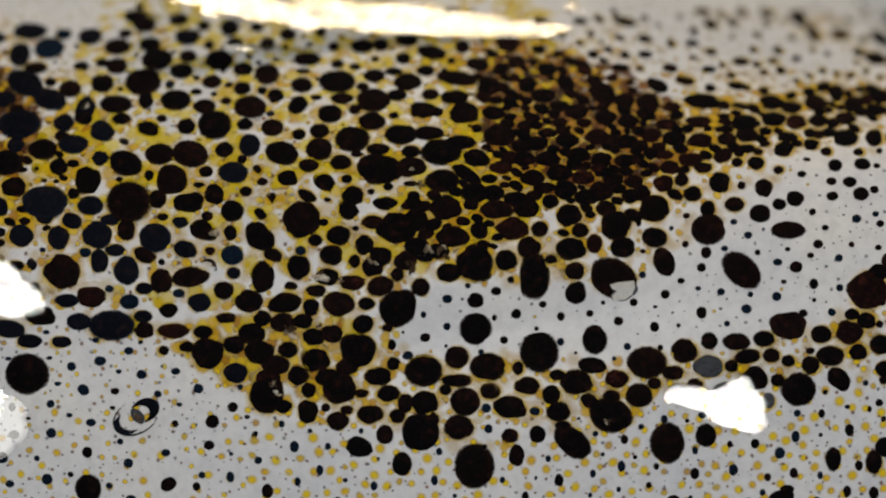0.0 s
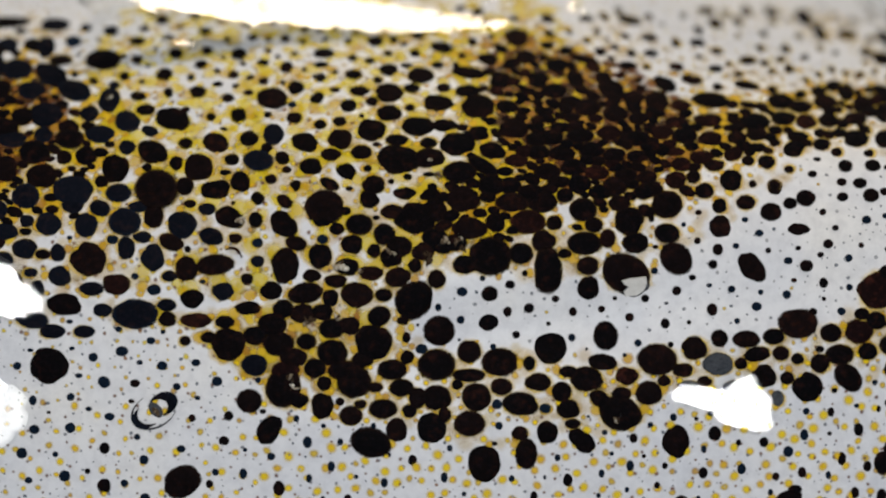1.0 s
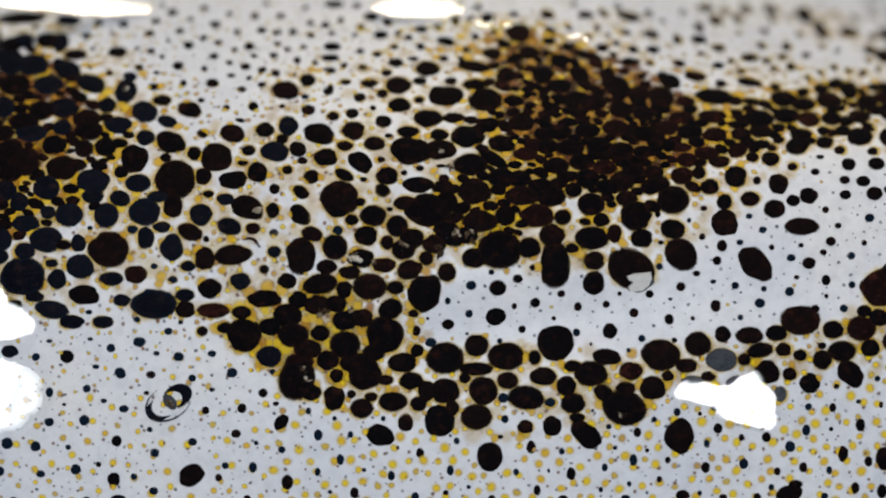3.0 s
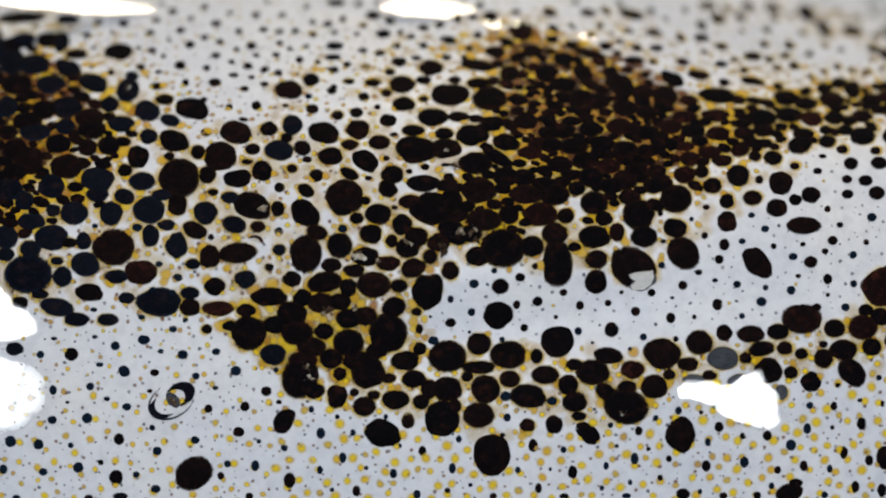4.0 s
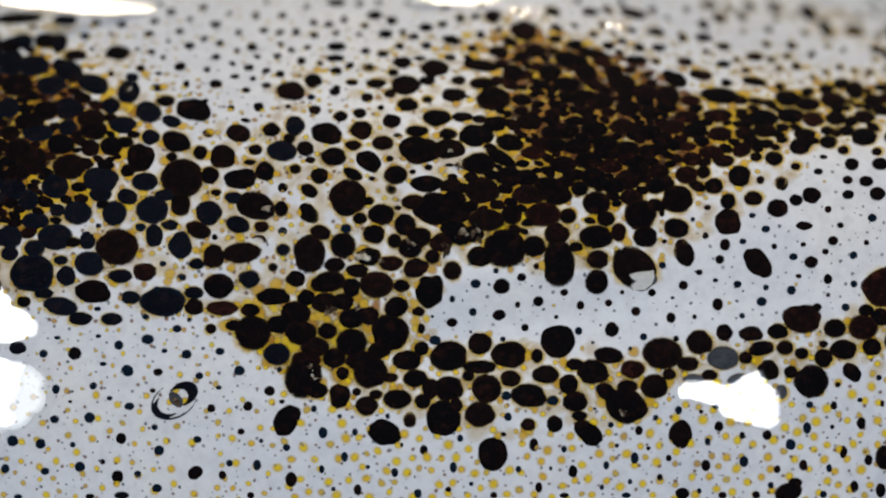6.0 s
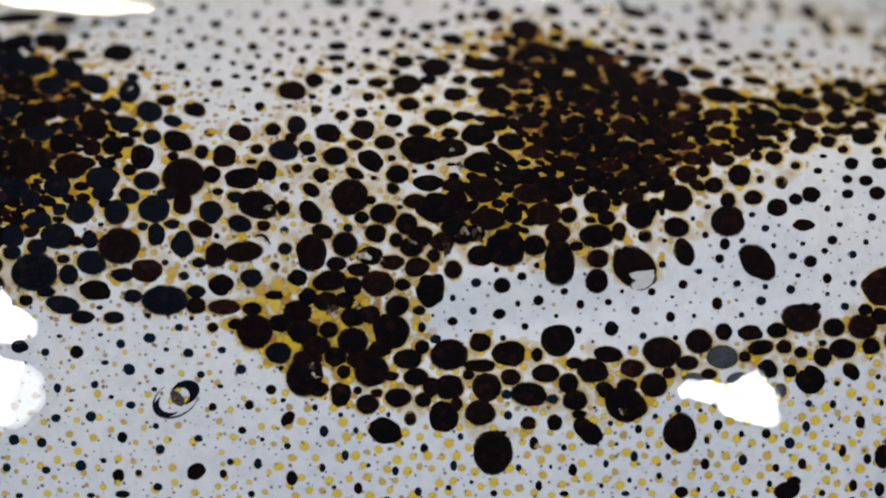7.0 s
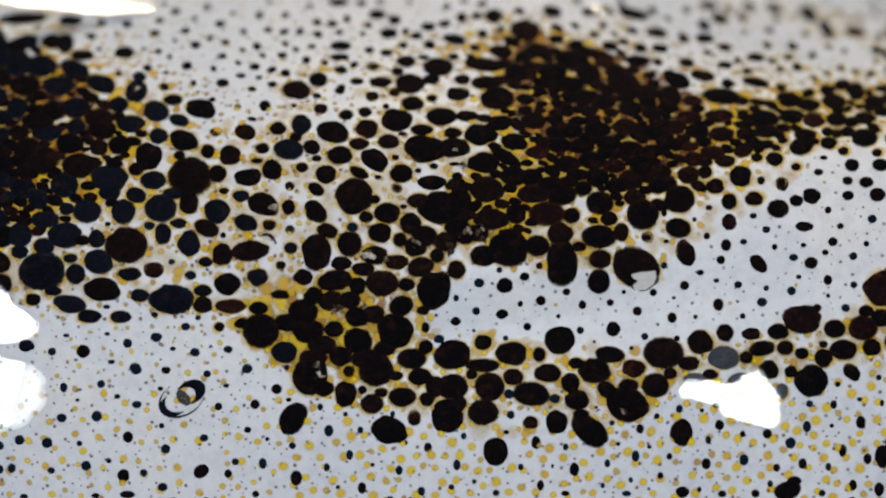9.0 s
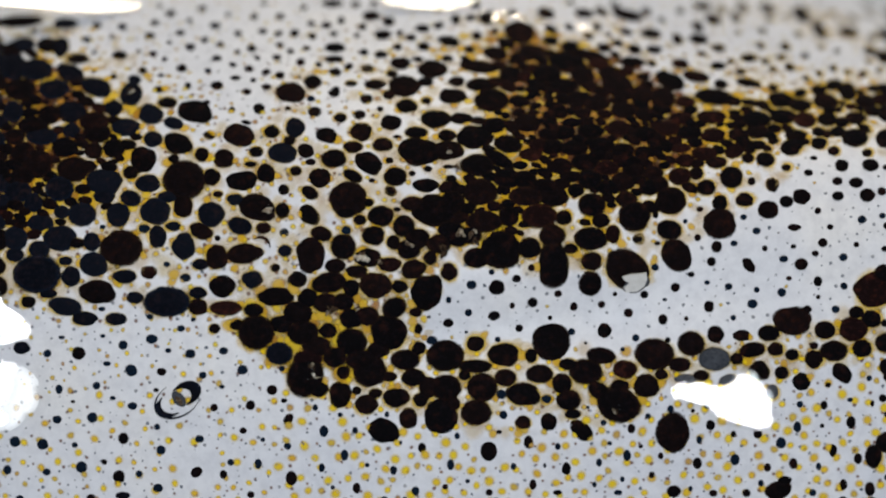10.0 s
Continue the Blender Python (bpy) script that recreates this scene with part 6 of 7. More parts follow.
spot(13.68, 3.88, 0.28, 0.20, -87, tone=0)
spot(5.23, 6.18, 0.35, 0.31, 60, tone=0)
spot(3.16, 5.24, 0.23, 0.22, 34, tone=0)
spot(-15.48, 7.47, 0.35, 0.20, -50, tone=0)
spot(12.71, 5.30, 0.41, 0.25, 47, tone=0)
spot(2.39, 0.52, 0.15, 0.10, -18, tone=0)
spot(-13.87, 2.73, 0.25, 0.18, -2, tone=0)
spot(1.75, 4.31, 0.17, 0.14, -43, start=0.7, tone=0)
spot(2.67, 5.98, 0.22, 0.15, -60, tone=0)
spot(-12.27, 1.71, 0.18, 0.09, -31, tone=0)
spot(6.01, 4.11, 0.22, 0.17, -58, tone=0)
spot(8.95, 3.97, 0.20, 0.13, 42, tone=0)
spot(7.15, 2.77, 0.22, 0.17, -32, tone=0)
spot(3.17, 2.75, 0.25, 0.17, -33, tone=0)
spot(6.97, 3.35, 0.16, 0.13, 16, tone=0)
spot(5.56, 2.62, 0.16, 0.11, 20, tone=0)
spot(-14.98, 5.13, 0.27, 0.17, -29, tone=0)
spot(6.45, 3.96, 0.17, 0.14, -60, tone=0)
spot(0.19, 1.92, 0.35, 0.22, 15, tone=0)
spot(1.43, 2.24, 0.26, 0.18, -16, tone=0)
spot(-13.26, 4.46, 0.33, 0.25, -12, tone=0)
spot(4.68, 4.12, 0.18, 0.11, 30, tone=0)
spot(13.05, 4.08, 0.37, 0.23, 45, tone=0)
spot(4.39, 0.84, 0.19, 0.12, -9, tone=0)
spot(6.45, 1.31, 0.30, 0.21, -23, tone=0)
spot(2.88, 2.59, 0.17, 0.10, -19, tone=0)
spot(-12.81, 1.18, 0.21, 0.14, 4, tone=0)
spot(4.36, 6.85, 0.33, 0.24, 56, tone=0)
spot(-14.90, 6.11, 0.28, 0.22, -56, tone=0)
spot(7.13, 3.23, 0.29, 0.26, -14, tone=0)
spot(6.40, 4.69, 0.34, 0.30, -61, tone=0)
spot(7.22, 4.44, 0.23, 0.18, 33, tone=0)
spot(6.02, 3.69, 0.28, 0.24, -40, tone=0)
spot(8.03, 4.47, 0.30, 0.21, 46, tone=0)
spot(4.28, 4.61, 0.27, 0.26, 60, tone=0)
spot(4.59, 3.34, 0.22, 0.18, 18, tone=0)
spot(6.83, 3.96, 0.27, 0.23, 14, tone=0)
spot(7.97, 3.98, 0.23, 0.20, -59, tone=0)
spot(4.86, 2.94, 0.31, 0.25, -1, tone=0)
spot(3.39, 4.24, 0.28, 0.24, 37, tone=0)
spot(3.37, 3.92, 0.30, 0.22, -52, tone=0)
spot(5.77, 4.83, 0.34, 0.24, 47, tone=0)
spot(4.55, 4.02, 0.29, 0.24, -46, tone=0)
spot(5.58, 2.80, 0.32, 0.22, 23, tone=0)
spot(6.81, 3.47, 0.31, 0.25, 26, tone=0)
spot(6.73, 5.37, 0.28, 0.20, 58, tone=0)
spot(5.76, 2.64, 0.31, 0.22, -15, tone=0)
spot(6.99, 4.48, 0.32, 0.25, -70, tone=0)
spot(6.73, 3.11, 0.24, 0.18, 7, tone=0)
spot(4.25, 3.43, 0.24, 0.21, -3, tone=0)
spot(6.02, 3.42, 0.25, 0.20, -50, tone=0)
spot(11.36, 6.12, 0.20, 0.13, 46)
spot(5.12, 7.32, 0.21, 0.14, 88)
spot(5.85, 7.41, 0.16, 0.09, -80)
spot(0.70, 8.76, 0.20, 0.13, 67)
spot(16.25, 7.95, 0.45, 0.17, 53)
spot(14.10, 6.11, 0.20, 0.14, 82)
spot(14.24, 7.08, 0.27, 0.11, 55)
spot(16.30, 9.09, 0.47, 0.20, 69)
spot(1.09, 8.03, 0.22, 0.16, 77, start=1)
spot(4.50, 7.68, 0.19, 0.13, -87)
spot(4.82, 8.90, 0.23, 0.12, 67)
spot(10.69, 9.01, 0.35, 0.18, 83)
spot(1.33, 8.59, 0.23, 0.16, 78)
spot(11.22, 6.46, 0.23, 0.17, 76)
spot(14.11, 7.85, 0.35, 0.18, 59)
spot(-0.06, 7.67, 0.22, 0.16, 72, start=0.7)
spot(12.42, 5.76, 0.17, 0.12, 76)
spot(12.87, 6.79, 0.26, 0.17, 63)
spot(12.42, 8.56, 0.29, 0.16, 59)
spot(6.47, 8.92, 0.27, 0.16, 83)
spot(2.60, 8.27, 0.22, 0.14, 80)
spot(-3.08, 6.00, 0.16, 0.13, 77, start=0.7)
spot(13.70, 7.24, 0.23, 0.13, 71)
spot(15.16, 6.64, 0.17, 0.11, 73)
spot(14.66, 8.82, 0.27, 0.10, 56)
spot(14.40, 9.45, 0.33, 0.15, 71)
spot(8.04, 8.28, 0.17, 0.11, 87)
spot(0.06, 8.48, 0.18, 0.12, -88)
spot(-5.76, 5.82, 0.16, 0.14, 62, start=1)
spot(17.48, 9.47, 0.58, 0.19, 47)
spot(15.55, 8.87, 0.26, 0.12, 74)
spot(6.08, 7.07, 0.21, 0.15, 61)
spot(14.64, 6.06, 0.26, 0.15, 50)
spot(8.96, 8.80, 0.26, 0.13, 64)
spot(-2.29, 8.68, 0.19, 0.14, -66)
spot(1.86, 7.44, 0.16, 0.12, -82, start=1)
spot(-6.90, 6.11, 0.15, 0.10, -53, start=1)
spot(-5.54, 7.36, 0.20, 0.15, 81, start=0.7)
spot(-8.03, 7.13, 0.19, 0.14, -87, start=0.7)
spot(-1.26, 8.68, 0.14, 0.10, 82)
spot(15.36, 6.27, 0.24, 0.11, 51)
spot(10.75, 7.77, 0.20, 0.09, 57)
spot(-3.93, 7.70, 0.21, 0.16, -77, start=0.7)
spot(13.62, 6.24, 0.26, 0.13, 55)
spot(-5.06, 6.62, 0.15, 0.11, -60, start=1)
spot(5.86, 8.53, 0.32, 0.19, 90)
spot(7.59, 8.66, 0.29, 0.15, 68)
spot(11.82, 7.96, 0.32, 0.18, 63)
spot(-6.23, 8.76, 0.19, 0.12, -71)
spot(9.00, 6.74, 0.18, 0.11, 87)
spot(-6.13, 6.37, 0.16, 0.10, -57, start=1)
spot(3.83, 7.56, 0.27, 0.18, -83)
spot(-5.44, 6.88, 0.17, 0.12, -49, start=1)
spot(-9.98, 8.71, 0.19, 0.12, -64, start=3.08)
spot(5.89, 6.57, 0.21, 0.14, -78)
spot(15.54, 9.36, 0.37, 0.14, 58)
spot(12.98, 5.99, 0.18, 0.12, 72)
spot(5.52, 7.76, 0.20, 0.13, 68)
spot(18.29, 10.43, 1.05, 0.24, 42)
spot(9.95, 6.43, 0.19, 0.11, 57)
spot(15.30, 9.83, 0.26, 0.13, 64)
spot(13.16, 7.85, 0.28, 0.15, 56)
spot(-4.06, 6.09, 0.16, 0.10, -59, start=0.7)
spot(11.91, 6.67, 0.26, 0.16, 55)
spot(13.21, 8.82, 0.22, 0.12, 65)
spot(0.76, 6.27, 0.18, 0.13, -73, start=1)
spot(-6.14, 5.52, 0.12, 0.11, -71, start=1)
spot(-6.83, 6.63, 0.14, 0.11, -63, start=0.7)
spot(-4.37, 7.23, 0.21, 0.13, -68, start=1)
spot(6.52, 7.60, 0.25, 0.17, -87)
spot(14.02, 9.03, 1.03, 0.36, 67)
spot(14.24, 8.24, 0.89, 0.27, 67)
spot(-14.14, 7.68, 0.19, 0.13, -22, start=2.68)
spot(-10.18, 6.72, 0.12, 0.09, -41, start=2.68)
spot(-11.51, 5.96, 0.11, 0.08, -57, start=2.68)
spot(-4.66, 5.61, 0.09, 0.07, -78, start=2.68)
spot(-3.66, 5.83, 0.09, 0.07, -81, start=2.68)
spot(-9.99, 4.75, 0.14, 0.11, -42, start=2.68)
spot(-3.44, 5.15, 0.14, 0.12, -72, start=2.68)
spot(0.74, 4.81, 0.08, 0.07, 88, start=2.68)
spot(-5.57, 1.71, 0.07, 0.06, -17, start=2.68)
spot(-6.37, -0.61, 0.07, 0.05, -1, start=2.68)

for rest, begun, (x, y, a, b, *others) in zip(*sac_sizes(), RAW):
    build_spot(float(begun / rest), x, y, a * float(rest), b * float(rest), *others)

# ---- the yellow layer and the specks, in many small patches ----
GRAIN = 0.1
COVER = np.zeros((220, 360))


def mark_cover():
    yy, xx = np.mgrid[0:220, 0:360]
    wx, wy = -18 + xx * GRAIN, -10 + yy * GRAIN
    for ob, x, y, turn, high, rows, a, b in SPOTS:
        r = max(a, b)
        x0, x1 = int((x - r + 18) / GRAIN), int((x + r + 18) / GRAIN) + 2
        y0, y1 = int((y - r + 10) / GRAIN), int((y + r + 10) / GRAIN) + 2
        sl = (slice(max(y0, 0), y1), slice(max(x0, 0), x1))
        COVER[sl] = np.maximum(COVER[sl], (((wx[sl] - x) / a) ** 2 + ((wy[sl] - y) / b) ** 2 < 1))


mark_cover()
SUM = np.pad(COVER, ((1, 0), (1, 0))).cumsum(0).cumsum(1)


def cover(x, y, r=0.9):
    x0, x1 = (int(min(max((v + 18) / GRAIN, 0), 359)) for v in (x - r, x + r))
    y0, y1 = (int(min(max((v + 10) / GRAIN, 0), 219)) for v in (y - r, y + r))
    n = max((x1 - x0) * (y1 - y0), 1)
    return (SUM[y1, x1] - SUM[y0, x1] - SUM[y1, x0] + SUM[y0, x0]) / n


def darts(rng, tries, pick):
    """Random places with radii, none nearer to another than both allow."""
    cells, found = {}, []
    for _ in range(tries):
        x, y = rng.uniform(-17, 16), rng.uniform(-9, 10)
        r, gap = pick(rng, x, y)
        if r <= 0:
            continue
        cx, cy = int(x // 0.8), int(y // 0.8)
        near = [q for i in (-1, 0, 1) for j in (-1, 0, 1) for q in cells.get((cx + i, cy + j), ())]
        if all((x - u) ** 2 + (y - v) ** 2 > ((r + s) * 0.5 * gap) ** 2 for u, v, s in near):
            cells.setdefault((cx, cy), []).append((x, y, r))
            found.append((x, y, r))
    return found


def lens(x, y):
    """The bare pale field below the fold, nearly free of yellow."""
    return y < 0.42 * x - 0.3 and y > 0.16 * x - 4.0 and x > -1.5


def pick_yellow(rng, x, y):
    c = cover(x, y)
    front = y < -3.0 + 0.11 * x
    if lens(x, y) and c < 0.62:
        return (0, 1) if rng.random() > 0.006 else (0.08, 2.5)
    if cover(x, y, 0.1) > 0.3:
        return 0, 1
    if front and c < 0.4:
        rich = float(smooth(-4.0, -5.6, y - 0.1 * x)) if x < -1 else 1.0
        if rng.random() > 0.2 + 0.8 * rich:
            return 0, 1
        return (rng.uniform(0.13, 0.195), 2.2) if x > -5 else (rng.uniform(0.10, 0.16), 3.0)
    if c > 0.3:
        return rng.uniform(0.09, 0.14), 2.2
    return (rng.uniform(0.06, 0.12), 3.0) if rng.random() < 0.3 else (0, 1)


def pick_russet(rng, x, y):
    """Small brownish dots among the yellow ones."""
    if cover(x, y, 0.1) > 0.2 or lens(x, y):
        return 0, 1
    if y > -3.0 + 0.11 * x:
        return (rng.uniform(0.06, 0.10), 5.0) if cover(x, y) > 0.25 else (0, 1)
    return rng.uniform(0.05, 0.095), 6.5 if x > -5 else 7.5


DARK_FIELDS = ((5.0, 4.4, 3.3, 2.2, -15), (3.6, 6.3, 2.2, 0.9, -12), (-13.2, 4.2, 2.0, 2.4, -25))


def crowd(x, y, kernel=False):
    """How crowded the dark sacs stand: two dark fields and the band along the fold."""
    if x < -7 and y > 7.6 - 0.62 * (x + 14.8):
        return 0.0
    most = 0.0
    for cx, cy, a, b, turn in DARK_FIELDS if kernel else ((4.3, 4.2, 2.9, 2.0, -20), (3.2, 6.4, 2.6, 1.0, -12), (10.0, 4.3, 4.6, 0.8, 11), (-12.5, 3.9, 2.7, 3.4, -25), (2.0, 1.8, 2.2, 1.1, 28)):
        c, s = math.cos(radians(turn)), math.sin(radians(turn))
        u, v = ((x - cx) * c + (y - cy) * s) / a, ((y - cy) * c - (x - cx) * s) / b
        most = max(most, math.exp(-(u * u + v * v) ** 2))
    return most


def pick_amber(rng, x, y):
    c = cover(x, y, 1.1)
    if c < 0.33 or (lens(x, y) and c < 0.5) or rng.random() > (c - 0.25) * 2.5:
        return 0, 1
    thick = crowd(x, y) > 0.25 or (y < 0 and amber_zone(x, y)[0] > 0.45)
    if not thick and rng.random() < 0.85:
        return 0, 1
    if not 0.12 < cover(x, y, 0.3) < 0.95 or (not thick and rng.random() < 0.3):
        return 0, 1
    return (rng.uniform(0.16, 0.32), 0.85) if thick else (rng.uniform(0.14, 0.24), 0.95)


def pick_brown(rng, x, y):
    return (rng.uniform(0.16, 0.38), 0.7) if rng.random() < smooth(0.22, 0.75, crowd(x, y, True)) else (0, 1)


def amber_zone(x, y):
    """Where amber fills the gaps between the sacs: the dark fields and the cluster at the end of the fold."""
    around = math.exp(-((x - 2.8) / 4.9) ** 2 - ((y - 4.8) / 2.7) ** 2)
    cluster = math.exp(-(((x + 4.2) / 3.2) ** 2 + ((y + 2.6) / 1.9) ** 2) ** 2)
    return max(crowd(x, y), around, 0.8 * cluster, 0.25), around


def pick_haze(rng, x, y):
    c = min(cover(x, y, 0.8), cover(x, y, 1.4) + 0.05)
    if lens(x, y) and c < 0.5:
        return 0, 1
    zone, around = amber_zone(x, y)
    return (rng.uniform(0.2, 0.42), 0.75) if rng.random() < max(zone, 0.55) * smooth(0.3, 0.52, c + 0.32 * around) else (0, 1)


def pick_speck(rng, x, y):
    if cover(x, y, 0.15) > 0.1:
        return 0, 1
    return rng.choice((0.022, 0.03, 0.04, 0.055)), 6.0


def pick_flush(rng, x, y):
    if y < 2.5 and (lens(x, y) or cover(x, y) < 0.36):
        return 0, 1
    back = smooth(-12, -9.5, x) * (1 - smooth(3.0, 5.5, x)) * (0.3 * smooth(-2.6, -0.6, y) * smooth(-9, -5, x) * (1 - smooth(1.2, 3.2, y)) + smooth(1.2, 3.2, y))
    return (rng.uniform(0.16, 0.4), 0.72) if rng.random() < back * 0.95 else (0, 1)


PATCHES = []


def patches(name, label, mat, found, height, cell, fade=False, thin=(0.45, 0.8, 1.0)):
    groups = {}
    for disc in found:
        groups.setdefault((math.floor(disc[0] / cell), math.floor(disc[1] / cell)), []).append(disc)
    rng = random.Random(len(found))
    for (i, j), members in groups.items():
        hx, hy = (i + 0.5) * cell, (j + 0.5) * cell
        home = skin_pose(hx, hy).inverted()
        verts, faces = [], []
        for x, y, r, *form in members:
            p, ux, uy, n = skin_frame(x, y, form[1] if form else rng.uniform(0, 180))
            k, q, m = len(verts), form[0] if form else rng.uniform(0.8, 1.0), 10
            h = height * (rng.uniform(0.6, 1.2) if form else 1)
            verts.append(home @ ((p + n * h) * MM))
            for rad in (0.5, 0.85, 1.1):
                for s in range(m):
                    t = 2 * math.pi * s / m
                    w = rad * r * (1 + 0.08 * math.sin(2 * t + k) + 0.06 * math.cos(3 * t + k))
                    v = p + ux * (w * math.cos(t)) + uy * (w * q * math.sin(t))
                    if form:
                        v.z = float(skin_height(v.x, v.y))
                    verts.append(home @ ((v + n * h * (1 - (0.6 if form else 0.9) * rad * rad)) * MM))
            for s in range(m):
                a, b = k + 1 + s, k + 1 + (s + 1) % m
                faces += [(k, a, b), (a, a + m, b + m, b), (a + m, a + 2 * m, b + 2 * m, b + m)]
        me = mesh_from(name, verts, faces, mat)
        me.attributes.new("thin", "FLOAT", "POINT").data.foreach_set("value", ([0.0] + [thin[0]] * 10 + [thin[1]] * 10 + [thin[2]] * 10) * len(members))
        ob = tagged(part(name, me, mantle, label), kind="stuff")
        PATCHES.append((ob, hx, hy, fade))


def yellow_layer():
    found = darts(random.Random(3), 16000, pick_yellow)
    front = [q for q in found if q[1] < -3.0 and abs(q[0]) < 13.8 and q[1] > -7.8 and q[2] > 0.085][:300]
    rng = random.Random(8)
    for x, y, r in front:
        ob = part("yellow_chromatophore", rng.choice(BIG[3]), mantle)
        high = 0.02 * r + 0.005
        ob.scale = (r * 1.12 * MM, r * rng.uniform(0.92, 1.12) * MM, high * MM)
        SPOTS.append((ob, x, y, rng.uniform(0, 180), high, {t: 0.0 for t in SLIDE_TIMES}, r, r))
    chosen = set(front)
    patches("yellow_pigment", "small round yellow pigment dots in the skin", YELLOW, [q for q in found if q not in chosen], 0.007, 1.5)


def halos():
    """Amber round the dark sacs, wider where they crowd: pigment, and an imitated lens colour fringe."""
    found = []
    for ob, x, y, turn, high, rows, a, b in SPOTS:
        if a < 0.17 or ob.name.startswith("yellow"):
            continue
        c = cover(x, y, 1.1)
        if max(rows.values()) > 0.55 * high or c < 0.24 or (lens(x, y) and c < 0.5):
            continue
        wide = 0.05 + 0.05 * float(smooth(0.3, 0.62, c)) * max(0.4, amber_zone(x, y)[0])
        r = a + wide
        # Shifted outward from the view's middle, as a lens's colour fringe is.
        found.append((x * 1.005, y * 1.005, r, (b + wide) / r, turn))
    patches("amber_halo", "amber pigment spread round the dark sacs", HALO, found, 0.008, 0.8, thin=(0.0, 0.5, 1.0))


yellow_layer()
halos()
patches("amber_pigment", "amber pigment between the dark sacs", AMBER, darts(random.Random(4), 12000, pick_amber), 0.008, 1.5, thin=(0.3, 0.65, 1.0))
patches("brown_pigment", "brown pigment under crowded dark sacs", BROWN, darts(random.Random(7), 20000, pick_brown), 0.012, 1.5)
patches("amber_haze", "thin amber pigment spread between crowded sacs", HAZE, darts(random.Random(9), 9000, pick_haze), 0.005, 1.2)
patches("russet_pigment", "small russet pigment dots among the yellow ones", RUSSET, darts(random.Random(12), 9000, pick_russet), 0.009, 1.5)
patches("skin_speck", "tiny grey specks in the skin", SPECK, darts(random.Random(5), 9000, pick_speck), 0.012, 2.5)
patches("yellow_flush", "spread yellow pigment that draws back", FLUSH, darts(random.Random(6), 7000, pick_flush), 0.009, 1.5, True, thin=(0.25, 0.6, 1.0))

# ---- water on the skin: films shaped and tilted to make its highlights ----
FILMS = []


# Film normals depend on the camera, so each film fills with the lamp's image.
def mirror_normal(x, y, z, lamp_at):
    p = Vector((x, y, z))
    to_eye = (Vector((0, 0, TOP + EYE)) - p).normalized()
    to_lamp = (Vector(lamp_at) - p).normalized()
    return (to_eye + to_lamp).normalized()


def water_film(lobes, lamp_at, rows, label, mat=None, ragged=0.05):
    """A highlight made by a film of water tilted to mirror a lamp at the camera. Its outline: a few merged lobes (x, y,
    half axes); rows: seconds, shift.
    """
    cx, cy = lobes[0][0], lobes[0][1]
    rng = random.Random(int(cx * 100))
    waves = [(k, rng.uniform(0, 6.28), ragged / k ** 0.8) for k in (3, 5, 8, 13, 19, 26)]

    def inside(px, py):
        return any(((px - x) / a) ** 2 + ((py - y) / b) ** 2 < 1 for x, y, a, b in lobes)

    edge = []
    for i in range(144):
        t = 2 * math.pi * i / 144
        r = 0.02
        while inside(cx + r * math.cos(t), cy + r * math.sin(t)) and r < 12:
            r += 0.02
        r *= 1 + sum(h * math.sin(k * t + p) for k, p, h in waves)
        dx, dy = r * math.cos(t), r * math.sin(t)
        dy += 0.9 * ragged * sum(math.sin(f * dx + p) * f ** -0.4 for f, (k, p, h) in zip((2.3, 4.1, 7.7, 13.0), waves)) * min(1, r)
        edge.append((dx, dy))

    base = float(skin_height(cx, cy))

    def grade(px, py, axis):
        m = mirror_normal(px, py, base, lamp_at)
        return -m[axis] / m.z

    def plane(dx, dy):
        steps = [(k + 0.5) / 6 for k in range(6)]
        return (sum(grade(cx + dx * s, cy, 0) for s in steps) * dx + sum(grade(cx + dx, cy + dy * s, 1) for s in steps) * dy) / 6

    lift = max(float(skin_height(cx + dx, cy + dy)) - base - plane(dx, dy) for ex, ey in edge for dx, dy in [(ex * k / 8, ey * k / 8) for k in range(1, 9)]) + 0.05
    verts, faces = [(0, 0, lift)], []
    for k in (0.15, 0.3, 0.45, 0.6, 0.75, 0.9, 0.985, 1.0):
        for dx, dy in edge:
            z = lift + plane(dx * k, dy * k) - (0.01 if k > 0.98 else 0)
            verts.append((dx * k, dy * k, z))
    for dx, dy in edge:
        verts.append((dx * 1.01, dy * 1.01, float(skin_height(cx + dx * 1.01, cy + dy * 1.01)) - base - 0.03))
    for i in range(144):
        a, b = 1 + i, 1 + (i + 1) % 144
        faces.append((0, a, b))
        faces += [(a + 144 * k, a + 144 * (k + 1), b + 144 * (k + 1), b + 144 * k) for k in range(8)]
    me = mesh_from("water_film", [Vector(v) * MM for v in verts], faces, mat or WATER)
    me.materials.append(FILM_SIDE)
    for face in me.polygons:
        face.material_index = 1 if min(face.vertices) > 144 * 6 else 0
    ob = tagged(new("water_film", me), label, "water")
    FILMS.append((ob, cx, cy, base, rows))


STILL = ((0, 0, 0), (10, 0, 0))
# Shifts slide the films in and out as the highlights come and go.
LONG = ((0, 0.9, 0), (0.5, -0.8, 0.05), (1, -1.3, 0.2), (1.5, -1.8, 2.4), (2, -1.8, 3.0), (10, -1.8, 3.2))


LEFT = ((0, -0.15, -0.75), (0.5, -0.4, -0.7), (1, -0.35, -0.45), (2.5, 0, 0), (10, 0, 0))
CORNER = ((0, -7.0, 0.6), (0.5, -6.5, 0.6), (1, -5.0, 0.4), (1.5, -0.6, 0.1), (2, 0, 0), (9, 0, 0), (10, -0.4, 0.15))
